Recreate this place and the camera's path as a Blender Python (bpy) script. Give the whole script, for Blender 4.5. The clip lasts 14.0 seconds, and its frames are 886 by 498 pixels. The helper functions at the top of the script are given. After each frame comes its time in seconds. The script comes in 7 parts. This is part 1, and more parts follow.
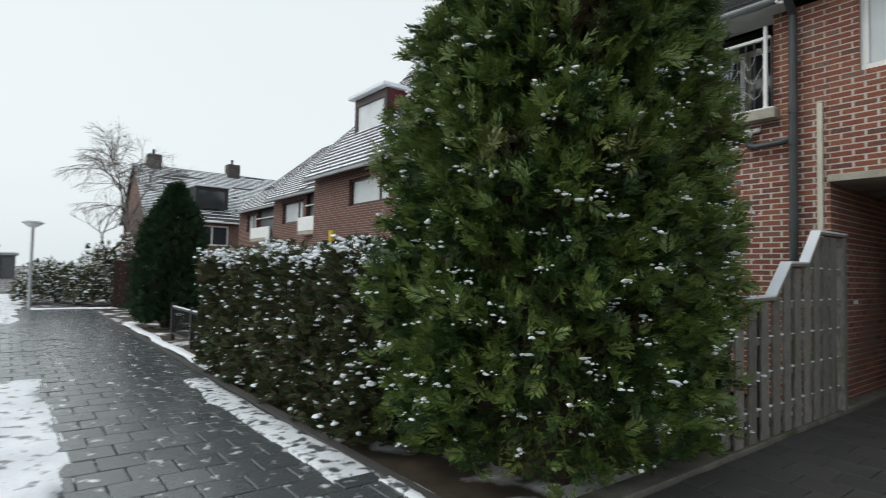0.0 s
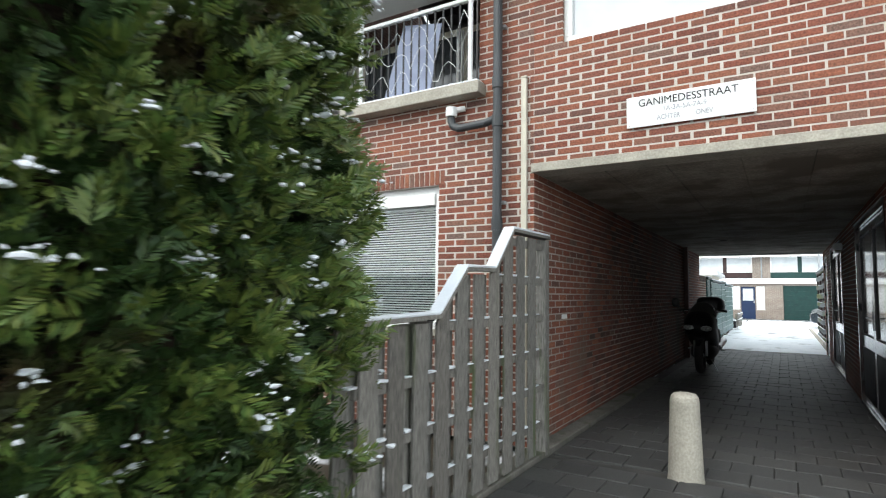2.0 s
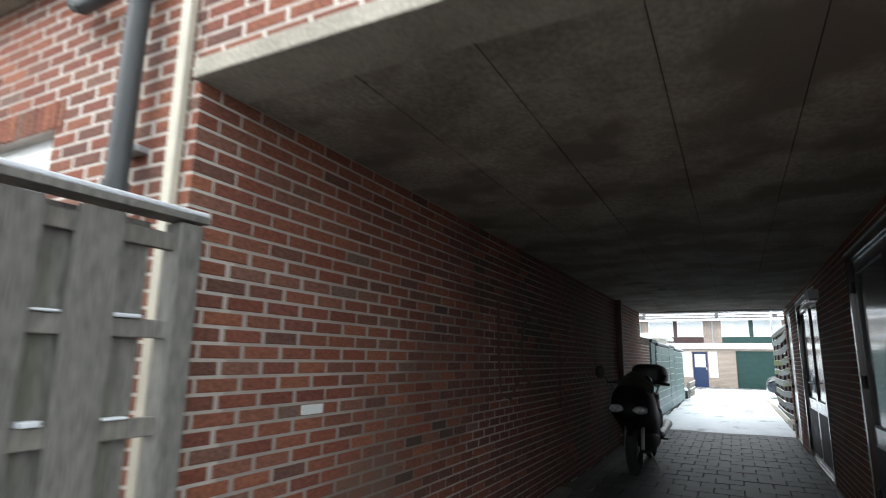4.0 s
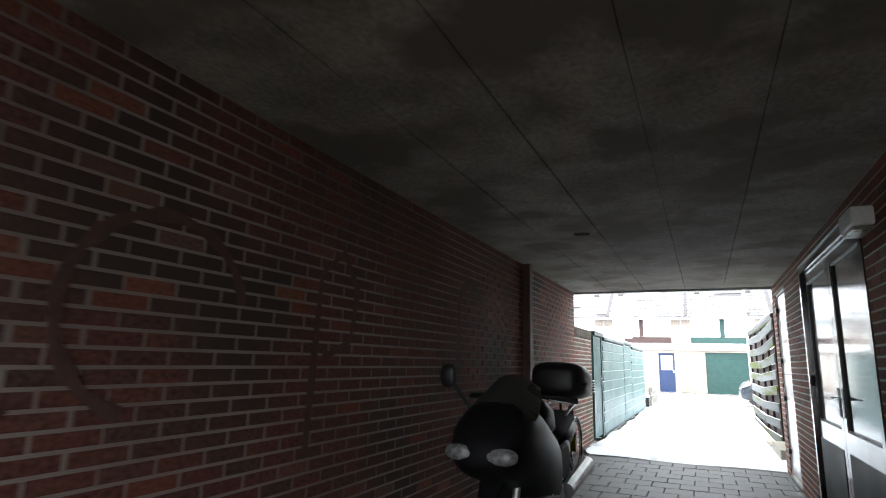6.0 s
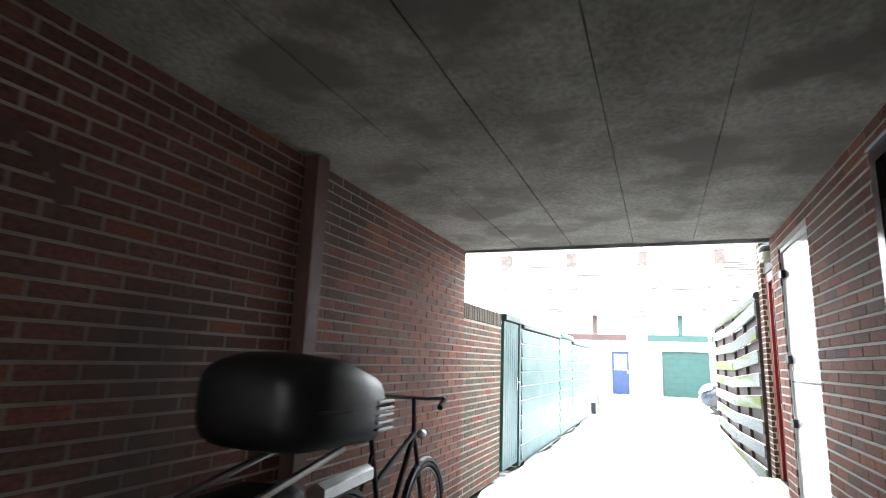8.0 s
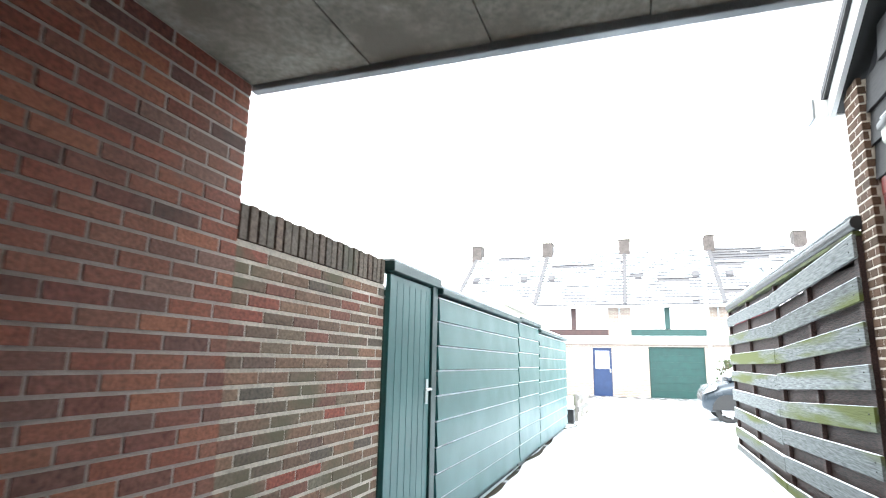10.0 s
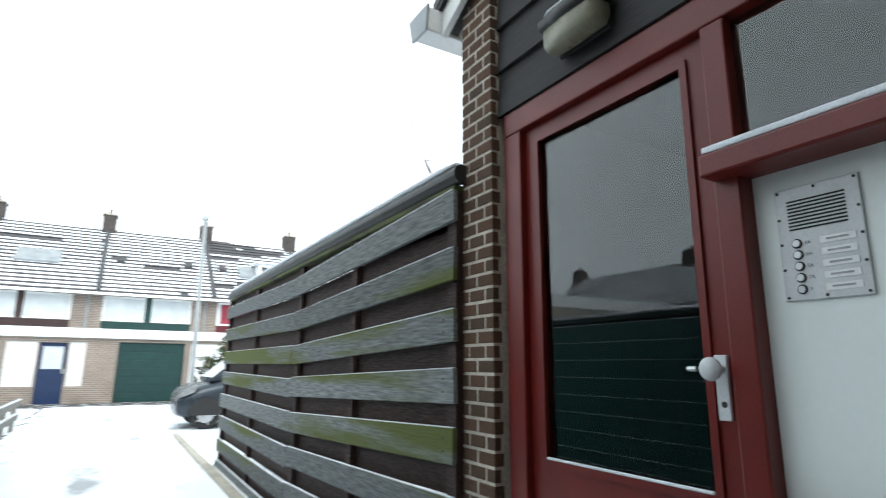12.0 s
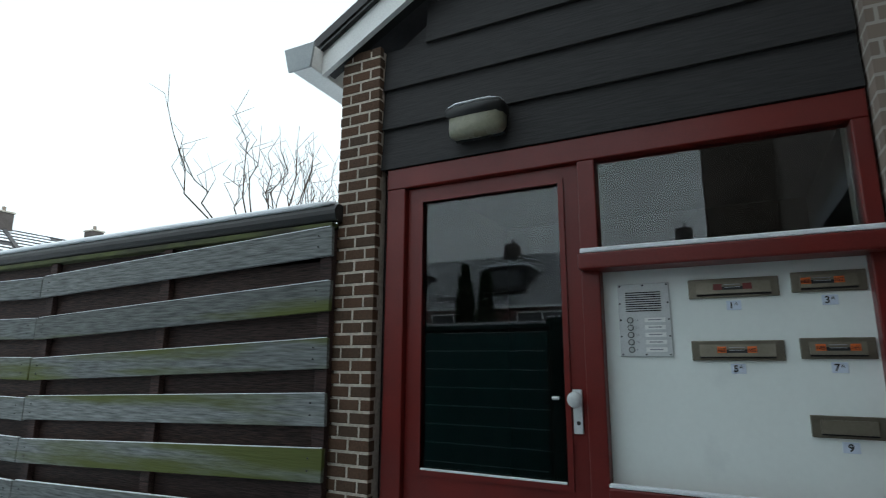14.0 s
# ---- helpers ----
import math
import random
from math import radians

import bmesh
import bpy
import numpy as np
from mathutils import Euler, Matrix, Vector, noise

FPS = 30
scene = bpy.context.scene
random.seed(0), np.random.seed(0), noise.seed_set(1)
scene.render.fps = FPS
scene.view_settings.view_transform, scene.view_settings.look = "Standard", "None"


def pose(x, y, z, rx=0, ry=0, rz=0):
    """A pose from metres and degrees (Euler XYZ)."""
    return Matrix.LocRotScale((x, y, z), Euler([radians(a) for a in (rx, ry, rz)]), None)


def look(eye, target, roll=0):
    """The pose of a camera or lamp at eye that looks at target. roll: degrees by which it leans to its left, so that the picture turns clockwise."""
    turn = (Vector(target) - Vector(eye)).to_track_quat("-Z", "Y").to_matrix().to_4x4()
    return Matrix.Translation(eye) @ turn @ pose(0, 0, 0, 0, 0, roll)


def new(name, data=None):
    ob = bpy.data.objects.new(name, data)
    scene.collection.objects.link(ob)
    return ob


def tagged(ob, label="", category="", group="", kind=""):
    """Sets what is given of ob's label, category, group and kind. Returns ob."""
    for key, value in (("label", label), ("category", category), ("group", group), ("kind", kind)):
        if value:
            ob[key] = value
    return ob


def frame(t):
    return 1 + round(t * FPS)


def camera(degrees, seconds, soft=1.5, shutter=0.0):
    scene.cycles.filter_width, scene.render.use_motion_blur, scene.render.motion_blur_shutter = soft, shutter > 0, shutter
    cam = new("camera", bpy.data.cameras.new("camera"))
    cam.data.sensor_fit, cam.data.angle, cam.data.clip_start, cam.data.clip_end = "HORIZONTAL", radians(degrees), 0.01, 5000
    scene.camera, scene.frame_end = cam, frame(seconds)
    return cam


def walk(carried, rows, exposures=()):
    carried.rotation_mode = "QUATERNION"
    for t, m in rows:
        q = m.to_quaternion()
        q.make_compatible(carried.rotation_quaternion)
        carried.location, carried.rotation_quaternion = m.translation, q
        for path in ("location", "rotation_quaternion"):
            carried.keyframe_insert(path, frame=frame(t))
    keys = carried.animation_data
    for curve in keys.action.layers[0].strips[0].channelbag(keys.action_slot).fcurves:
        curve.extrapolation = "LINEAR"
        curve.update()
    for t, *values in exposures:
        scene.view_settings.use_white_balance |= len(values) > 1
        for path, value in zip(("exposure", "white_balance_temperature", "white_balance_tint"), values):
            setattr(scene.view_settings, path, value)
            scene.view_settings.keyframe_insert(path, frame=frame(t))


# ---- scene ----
cam = camera(77.11, 14.0, 1.05, 0.3)
PATH = [
    (0.0, pose(2.185, -7.099, 1.385, 92.43, -1.25, 51.98)),
    (0.5, pose(2.010, -6.777, 1.353, 93.20, -0.62, 43.79)),
    (1.0, pose(2.043, -6.142, 1.337, 93.31, -0.72, 38.88)),
    (1.5, pose(1.974, -5.460, 1.344, 93.78, -0.78, 33.58)),
    (2.0, pose(1.917, -4.716, 1.364, 94.53, -0.77, 31.38)),
    (2.5, pose(1.868, -3.877, 1.387, 95.97, -0.85, 30.11)),
    (3.0, pose(1.802, -2.990, 1.433, 98.18, -0.82, 29.04)),
    (3.5, pose(1.823, -2.238, 1.450, 100.55, -0.74, 28.05)),
    (4.0, pose(1.824, -1.385, 1.388, 101.19, -0.88, 27.20)),
    (4.2, pose(1.841, -0.989, 1.371, 101.15, -0.96, 26.49)),
    (6.3, pose(1.864, 3.291, 1.355, 101.30, -1.45, 24.66)),
    (6.5, pose(1.879, 3.659, 1.378, 101.18, -1.50, 24.54)),
    (7.0, pose(1.844, 4.635, 1.360, 101.18, -1.72, 23.20)),
    (7.5, pose(1.833, 5.462, 1.354, 101.35, -1.87, 21.62)),
    (7.7, pose(1.867, 5.800, 1.361, 101.22, -2.00, 21.28)),
    (9.8, pose(1.597, 9.618, 1.299, 101.54, -1.06, 19.44)),
    (10.0, pose(1.568, 9.886, 1.290, 101.50, -1.13, 19.17)),
    (10.5, pose(1.465, 10.602, 1.298, 101.38, -1.49, 16.44)),
    (11.0, pose(1.429, 11.223, 1.282, 101.80, -1.52, 1.81)),
    (11.5, pose(1.511, 11.723, 1.303, 102.00, -1.14, -12.97)),
    (12.0, pose(1.584, 12.080, 1.338, 101.89, -0.40, -30.75)),
    (12.5, pose(1.435, 12.339, 1.378, 101.72, 0.03, -43.40)),
    (13.0, pose(1.034, 12.475, 1.470, 101.31, 0.16, -53.87)),
    (13.5, pose(0.747, 12.528, 1.459, 101.63, -0.14, -59.09)),
    (14.0, pose(0.648, 12.483, 1.487, 101.53, -0.31, -63.10)),
]
walk(cam, PATH, exposures=[(0.0, 0.24, 6650, 9), (1.0, 0.66, 6650, 10), (1.5, 1.0, 6600, 9), (2.5, 1.7, 6500, 8), (3.2, 1.85, 6500, 10), (4.2, 1.7, 6500, 10), (5.2, 2.5, 6550, 11),
                           (6.5, 3.3, 6650, 12), (7.7, 3.85, 6650, 12), (9.0, 3.5, 6500, 11), (9.8, 3.15, 6500, 10), (10.6, 2.6, 6500, 10), (11.4, 1.9, 6450, 9), (12.0, 1.3, 6350, 7),
                           (12.6, 0.88, 6250, 5), (14.0, 0.65, 6200, 4)])

# ---------------------------------------------------------------- light
world = bpy.data.worlds.new("overcast_sky")
scene.world = world
world.use_nodes = True
wn, wl = world.node_tree.nodes, world.node_tree.links
sky = wn.new("ShaderNodeTexSky")
sky.sky_type, sky.sun_disc = "NISHITA", False
sky.sun_elevation, sky.sun_rotation = radians(38), radians(200)
sky.air_density, sky.dust_density, sky.ozone_density = 1.0, 4.0, 1.0
hsv = wn.new("ShaderNodeHueSaturation")
hsv.inputs["Saturation"].default_value = 0.10
wl.new(sky.outputs["Color"], hsv.inputs["Color"])
mixw = wn.new("ShaderNodeMixRGB")
mixw.inputs["Fac"].default_value = 0.75
mixw.inputs["Color2"].default_value = (8.2, 9.05, 9.6, 1)
wl.new(hsv.outputs["Color"], mixw.inputs["Color1"])
wl.new(mixw.outputs["Color"], wn["Background"].inputs["Color"])
wn["Background"].inputs["Strength"].default_value = 0.10
sun = new("sun", bpy.data.lights.new("sun", "SUN"))
sun.data.energy, sun.data.angle, sun.data.color = 0.75, radians(40), (1.0, 0.98, 0.95)
sun.matrix_world = look((0, 0, 20), (6, 16.5, 0))


# ---------------------------------------------------------------- materials
def nodes_of(name):
    m = bpy.data.materials.new(name)
    m.use_nodes = True
    nt = m.node_tree
    return m, nt.nodes, nt.links, nt.nodes["Principled BSDF"]


def rgb(c):
    return (c[0], c[1], c[2], 1)


def mat(name, col, col2=None, rough=0.7, scale=5.0, fine=90.0, bump=0.15, metal=0.0, stretch=(1, 1, 1), third=None, third_scale=1.3, third_cut=0.6, spec=0.4, grain=0.07):
    """Two colours mixed by coarse noise, dulled by a fine grain, with an optional third colour in patches."""
    m, n, l, b = nodes_of(name)
    col2 = col2 or tuple(v * 0.8 for v in col)
    geo = n.new("ShaderNodeNewGeometry")
    mp = n.new("ShaderNodeMapping")
    mp.inputs["Scale"].default_value = stretch
    l.new(geo.outputs["Position"], mp.inputs["Vector"])
    big = n.new("ShaderNodeTexNoise")
    big.inputs["Scale"].default_value, big.inputs["Detail"].default_value = scale, 6
    l.new(mp.outputs["Vector"], big.inputs["Vector"])
    ramp = n.new("ShaderNodeValToRGB")
    ramp.color_ramp.elements[0].position, ramp.color_ramp.elements[1].position = 0.35, 0.68
    ramp.color_ramp.elements[0].color, ramp.color_ramp.elements[1].color = rgb(col), rgb(col2)
    l.new(big.outputs["Fac"], ramp.inputs["Fac"])
    small = n.new("ShaderNodeTexNoise")
    small.inputs["Scale"].default_value, small.inputs["Detail"].default_value = fine, 4
    l.new(mp.outputs["Vector"], small.inputs["Vector"])
    gr = n.new("ShaderNodeMapRange")
    gr.inputs["From Min"].default_value, gr.inputs["From Max"].default_value = 0.3, 0.7
    gr.inputs["To Min"].default_value, gr.inputs["To Max"].default_value = 1 - grain, 1 + grain * 0.7
    l.new(small.outputs["Fac"], gr.inputs["Value"])
    mul = n.new("ShaderNodeMixRGB")
    mul.blend_type = "MULTIPLY"
    mul.inputs["Fac"].default_value = 1
    l.new(ramp.outputs["Color"], mul.inputs["Color1"])
    l.new(gr.outputs["Result"], mul.inputs["Color2"])
    out = mul.outputs["Color"]
    if third:
        tn = n.new("ShaderNodeTexNoise")
        tn.inputs["Scale"].default_value, tn.inputs["Detail"].default_value = third_scale, 8
        l.new(mp.outputs["Vector"], tn.inputs["Vector"])
        tr = n.new("ShaderNodeMapRange")
        tr.inputs["From Min"].default_value, tr.inputs["From Max"].default_value = third_cut, third_cut + 0.1
        l.new(tn.outputs["Fac"], tr.inputs["Value"])
        mx = n.new("ShaderNodeMixRGB")
        mx.inputs["Color2"].default_value = rgb(third)
        l.new(tr.outputs["Result"], mx.inputs["Fac"])
        l.new(out, mx.inputs["Color1"])
        out = mx.outputs["Color"]
    l.new(out, b.inputs["Base Color"])
    b.inputs["Metallic"].default_value = metal
    b.inputs["Specular IOR Level"].default_value = spec
    rr = n.new("ShaderNodeMapRange")
    rr.inputs["To Min"].default_value, rr.inputs["To Max"].default_value = max(0.03, rough - 0.12), min(1, rough + 0.12)
    l.new(big.outputs["Fac"], rr.inputs["Value"])
    l.new(rr.outputs["Result"], b.inputs["Roughness"])
    if bump:
        bp = n.new("ShaderNodeBump")
        bp.inputs["Strength"].default_value, bp.inputs["Distance"].default_value = bump, 0.01
        l.new(small.outputs["Fac"], bp.inputs["Height"])
        l.new(bp.outputs["Normal"], b.inputs["Normal"])
    return m


def piece_mat(name, colours, rough=0.85, fine=120.0, bump=0.3, stain=None, stain_scale=1.2, stain_cut=0.58, grain=(1, 1, 1), spec=0.3, deep=0.7):
    """For pieces that differ one by one: each takes its own colour from the list."""
    m, n, l, b = nodes_of(name)
    geo, oi = n.new("ShaderNodeNewGeometry"), n.new("ShaderNodeObjectInfo")
    add = n.new("ShaderNodeMath")
    add.operation = "ADD"
    l.new(geo.outputs["Random Per Island"], add.inputs[0])
    l.new(oi.outputs["Random"], add.inputs[1])
    fr = n.new("ShaderNodeMath")
    fr.operation = "FRACT"
    l.new(add.outputs[0], fr.inputs[0])
    ramp = n.new("ShaderNodeValToRGB")
    els = ramp.color_ramp.elements
    ramp.color_ramp.interpolation = "LINEAR"
    k = len(colours)
    els[0].color, els[1].color = rgb(colours[0]), rgb(colours[-1])
    for i in range(1, k - 1):
        els.new(i / (k - 1)).color = rgb(colours[i])
    l.new(fr.outputs[0], ramp.inputs["Fac"])
    mp = n.new("ShaderNodeMapping")
    mp.inputs["Scale"].default_value = grain
    l.new(geo.outputs["Position"], mp.inputs["Vector"])
    small = n.new("ShaderNodeTexNoise")
    small.inputs["Scale"].default_value, small.inputs["Detail"].default_value = fine, 5
    l.new(mp.outputs["Vector"], small.inputs["Vector"])
    gr = n.new("ShaderNodeMapRange")
    gr.inputs["From Min"].default_value, gr.inputs["From Max"].default_value = 0.3, 0.7
    gr.inputs["To Min"].default_value, gr.inputs["To Max"].default_value = deep, 1.9 - deep
    l.new(small.outputs["Fac"], gr.inputs["Value"])
    mul = n.new("ShaderNodeMixRGB")
    mul.blend_type = "MULTIPLY"
    mul.inputs["Fac"].default_value = 1
    l.new(ramp.outputs["Color"], mul.inputs["Color1"])
    l.new(gr.outputs["Result"], mul.inputs["Color2"])
    out = mul.outputs["Color"]
    if stain:
        tn = n.new("ShaderNodeTexNoise")
        tn.inputs["Scale"].default_value, tn.inputs["Detail"].default_value = stain_scale, 8
        l.new(mp.outputs["Vector"], tn.inputs["Vector"])
        tr = n.new("ShaderNodeMapRange")
        tr.inputs["From Min"].default_value, tr.inputs["From Max"].default_value = stain_cut, stain_cut + 0.12
        l.new(tn.outputs["Fac"], tr.inputs["Value"])
        mx = n.new("ShaderNodeMixRGB")
        mx.inputs["Color2"].default_value = rgb(stain)
        l.new(tr.outputs["Result"], mx.inputs["Fac"])
        l.new(out, mx.inputs["Color1"])
        out = mx.outputs["Color"]
    l.new(out, b.inputs["Base Color"])
    b.inputs["Roughness"].default_value = rough
    b.inputs["Specular IOR Level"].default_value = spec
    bp = n.new("ShaderNodeBump")
    bp.inputs["Strength"].default_value, bp.inputs["Distance"].default_value = bump, 0.006
    l.new(small.outputs["Fac"], bp.inputs["Height"])
    l.new(bp.outputs["Normal"], b.inputs["Normal"])
    return m


def glass_mat(name, tint=(0.9, 0.95, 0.95), rough=0.0):
    m, n, l, b = nodes_of(name)
    b.inputs["Base Color"].default_value = rgb(tint)
    b.inputs["Transmission Weight"].default_value = 1
    b.inputs["Roughness"].default_value = rough
    b.inputs["IOR"].default_value = 1.5
    return m


BRICK = piece_mat("facade_brick", [(0.165, 0.06, 0.042), (0.24, 0.082, 0.052), (0.195, 0.075, 0.054), (0.285, 0.11, 0.064), (0.13, 0.068, 0.056), (0.26, 0.095, 0.057), (0.17, 0.11, 0.088)],
                  stain=(0.16, 0.10, 0.075), stain_scale=1.1, stain_cut=0.58, fine=70, deep=0.6)
BRICK_PALE = piece_mat("garden_wall_brick", [(0.20, 0.115, 0.075), (0.13, 0.095, 0.07), (0.25, 0.075, 0.052), (0.105, 0.088, 0.07), (0.23, 0.125, 0.08), (0.15, 0.13, 0.095)],
                       stain=(0.11, 0.095, 0.06), stain_scale=2.2, stain_cut=0.52, fine=60, deep=0.55)
# darker brick: grime and the passage's dimness in one colour
BRICK_GRIMY_DIM = piece_mat("sooty_dim_passage_brick", [(0.145, 0.06, 0.046), (0.17, 0.064, 0.049), (0.12, 0.06, 0.049), (0.185, 0.074, 0.055), (0.108, 0.061, 0.051)],
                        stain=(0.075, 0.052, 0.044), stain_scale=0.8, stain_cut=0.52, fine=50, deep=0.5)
COPING = piece_mat("coping_brick", [(0.15, 0.12, 0.095), (0.12, 0.10, 0.082), (0.17, 0.12, 0.092), (0.13, 0.112, 0.09)], stain=(0.09, 0.085, 0.06), stain_scale=3, stain_cut=0.55, fine=60, deep=0.55)
BRICK_BROWN = piece_mat("pillar_brick", [(0.075, 0.045, 0.028), (0.095, 0.052, 0.032), (0.065, 0.042, 0.028), (0.11, 0.06, 0.036)])
CHIMNEY = mat("sooty_chimney_brick", (0.085, 0.072, 0.066), (0.06, 0.052, 0.048), rough=0.9, scale=3, fine=14, bump=0.1, grain=0.25)


def brick_mat(name, a, b, joint):
    """Brick courses for walls that stay far off."""
    m, n, l, bs = nodes_of(name)
    geo, sep, com, add = n.new("ShaderNodeNewGeometry"), n.new("ShaderNodeSeparateXYZ"), n.new("ShaderNodeCombineXYZ"), n.new("ShaderNodeMath")
    l.new(geo.outputs["Position"], sep.inputs[0])
    l.new(sep.outputs["X"], add.inputs[0])
    l.new(sep.outputs["Y"], add.inputs[1])
    l.new(add.outputs[0], com.inputs["X"])
    l.new(sep.outputs["Z"], com.inputs["Y"])
    br = n.new("ShaderNodeTexBrick")
    br.inputs["Scale"].default_value = 1.0
    br.inputs["Brick Width"].default_value, br.inputs["Row Height"].default_value, br.inputs["Mortar Size"].default_value = 0.224, 0.068, 0.007
    br.inputs["Color1"].default_value, br.inputs["Color2"].default_value, br.inputs["Mortar"].default_value = rgb(a), rgb(b), rgb(joint)
    l.new(com.outputs[0], br.inputs["Vector"])
    tn = n.new("ShaderNodeTexNoise")
    tn.inputs["Scale"].default_value, tn.inputs["Detail"].default_value = 1.3, 6
    l.new(geo.outputs["Position"], tn.inputs["Vector"])
    mr = n.new("ShaderNodeMapRange")
    mr.inputs["To Min"].default_value, mr.inputs["To Max"].default_value = 0.7, 1.3
    l.new(tn.outputs["Fac"], mr.inputs["Value"])
    mul = n.new("ShaderNodeMixRGB")
    mul.blend_type = "MULTIPLY"
    mul.inputs["Fac"].default_value = 1
    l.new(br.outputs["Color"], mul.inputs["Color1"])
    l.new(mr.outputs["Result"], mul.inputs["Color2"])
    l.new(mul.outputs["Color"], bs.inputs["Base Color"])
    bs.inputs["Roughness"].default_value = 0.9
    return m


BRICK_FAR = brick_mat("distant_brick", (0.235, 0.185, 0.15), (0.19, 0.15, 0.125), (0.36, 0.33, 0.29))
MORTAR = mat("mortar", (0.58, 0.53, 0.48), (0.48, 0.43, 0.38), rough=0.95, scale=3, fine=160, bump=0.3, grain=0.2)
MORTAR_DIRTY = mat("sooty_mortar", (0.44, 0.385, 0.345), (0.26, 0.22, 0.195), rough=0.95, scale=0.9, fine=160, bump=0.3, grain=0.25, third=(0.2, 0.165, 0.145), third_scale=0.6, third_cut=0.54)
MORTAR_PALE = mat("pale_mortar", (0.55, 0.49, 0.42), (0.38, 0.34, 0.285), rough=0.95, scale=5, fine=60, bump=0.3, grain=0.25)
CONCRETE = mat("ceiling_concrete", (0.37, 0.345, 0.29), (0.22, 0.205, 0.17), rough=0.9, scale=2.6, fine=40, bump=0.35, third=(0.175, 0.155, 0.125), third_scale=1.7, third_cut=0.5, grain=0.3)
LINTEL = mat("cast_concrete", (0.42, 0.39, 0.33), (0.32, 0.3, 0.25), rough=0.9, scale=4, fine=60, bump=0.3, grain=0.2)
KERB = mat("worn_kerb", (0.17, 0.16, 0.14), (0.11, 0.105, 0.09), rough=0.9, scale=4, fine=50, bump=0.3, third=(0.07, 0.08, 0.045), third_scale=2.5, third_cut=0.55, grain=0.2)
TILE = piece_mat("paving_tile", [(0.062, 0.062, 0.061), (0.074, 0.073, 0.07), (0.054, 0.054, 0.054), (0.068, 0.066, 0.062)], rough=0.6, fine=70, bump=0.3, stain=(0.05, 0.05, 0.049), stain_scale=1.2, spec=0.32)
CLINKER = piece_mat("street_paving", [(0.075, 0.085, 0.09), (0.092, 0.10, 0.105), (0.066, 0.074, 0.078), (0.083, 0.092, 0.096)], rough=0.22, fine=60, bump=0.3,
                    stain=(0.70, 0.73, 0.76), stain_scale=7.5, stain_cut=0.605, spec=0.9)
SAND = mat("joint_sand", (0.07, 0.065, 0.06), (0.05, 0.05, 0.05), rough=0.9, third=(0.6, 0.63, 0.66), third_scale=3.2, third_cut=0.53, grain=0.2)
BED = mat("dark_joint_sand", (0.075, 0.07, 0.066), (0.055, 0.053, 0.05), rough=0.9, grain=0.2)
SOIL = mat("garden_soil", (0.06, 0.045, 0.03), (0.035, 0.03, 0.02), rough=0.95, third=(0.75, 0.77, 0.8), third_scale=1.6, third_cut=0.52, grain=0.2)
SNOW = mat("fresh_snow", (0.80, 0.83, 0.87), (0.74, 0.78, 0.83), rough=0.6, scale=2.5, fine=120, bump=0.4)
SNOW_ALLEY = mat("worn_snow", (0.80, 0.83, 0.87), (0.72, 0.76, 0.81), rough=0.6, scale=2.5, fine=120, bump=0.4, stretch=(1, 0.45, 1), third=(0.34, 0.355, 0.37), third_scale=1.6, third_cut=0.57)
SNOW_THIN = mat("trodden_snow", (0.78, 0.81, 0.85), (0.62, 0.65, 0.69), rough=0.6, scale=2.0, fine=60, bump=0.4, third=(0.2, 0.205, 0.21), third_scale=6, third_cut=0.55)
SNOW_PATCHY = mat("patchy_snow", (0.75, 0.78, 0.82), (0.6, 0.63, 0.67), rough=0.6, scale=4, fine=60, bump=0.4, third=(0.07, 0.075, 0.08), third_scale=9, third_cut=0.5)
GLOSS_WHITE = mat("white_lacquer", (0.78, 0.78, 0.76), (0.7, 0.71, 0.7), rough=0.16, scale=2, bump=0, spec=0.6)
WHITE = mat("white_paint", (0.82, 0.83, 0.82), (0.74, 0.75, 0.74), rough=0.45, scale=2.5, fine=90, bump=0.05)
CREAM = mat("cream_plastic", (0.60, 0.56, 0.46), (0.5, 0.47, 0.39), rough=0.5, scale=6, bump=0.08)
CARD = mat("pale_blue_card", (0.70, 0.78, 0.90), (0.66, 0.74, 0.86), rough=0.35, bump=0)
PANEL = mat("board_paint", (0.83, 0.88, 0.86), (0.79, 0.84, 0.82), rough=0.4, scale=1.2, fine=40, bump=0.02, grain=0.015, third=(0.70, 0.745, 0.735), third_scale=2.2, third_cut=0.66)
RED = mat("dark_red_paint", (0.15, 0.015, 0.012), (0.115, 0.012, 0.010), rough=0.35, scale=4, fine=120, bump=0.08)
RED_DOOR = mat("wine_red_paint", (0.10, 0.009, 0.015), (0.08, 0.008, 0.012), rough=0.4, scale=4, bump=0.05)
DOOR_LACQUER = mat("dark_brown_lacquer", (0.04, 0.023, 0.022), (0.03, 0.018, 0.018), rough=0.14, scale=5, bump=0.0, spec=0.5)
BROWN_FRAME = mat("dark_brown_frame", (0.045, 0.022, 0.02), (0.03, 0.016, 0.015), rough=0.4, scale=5, bump=0.06)
TIMBER_RED = mat("red_brown_timber", (0.13, 0.065, 0.05), (0.09, 0.045, 0.036), rough=0.6, scale=5, bump=0.2)
TIMBER = piece_mat("weathered_timber", [(0.21, 0.20, 0.18), (0.17, 0.165, 0.15), (0.25, 0.235, 0.21), (0.15, 0.14, 0.125)], rough=0.85, fine=22, deep=0.5, bump=0.6, grain=(6, 6, 0.6), stain=(0.10, 0.12, 0.06), stain_scale=1.2, stain_cut=0.6)
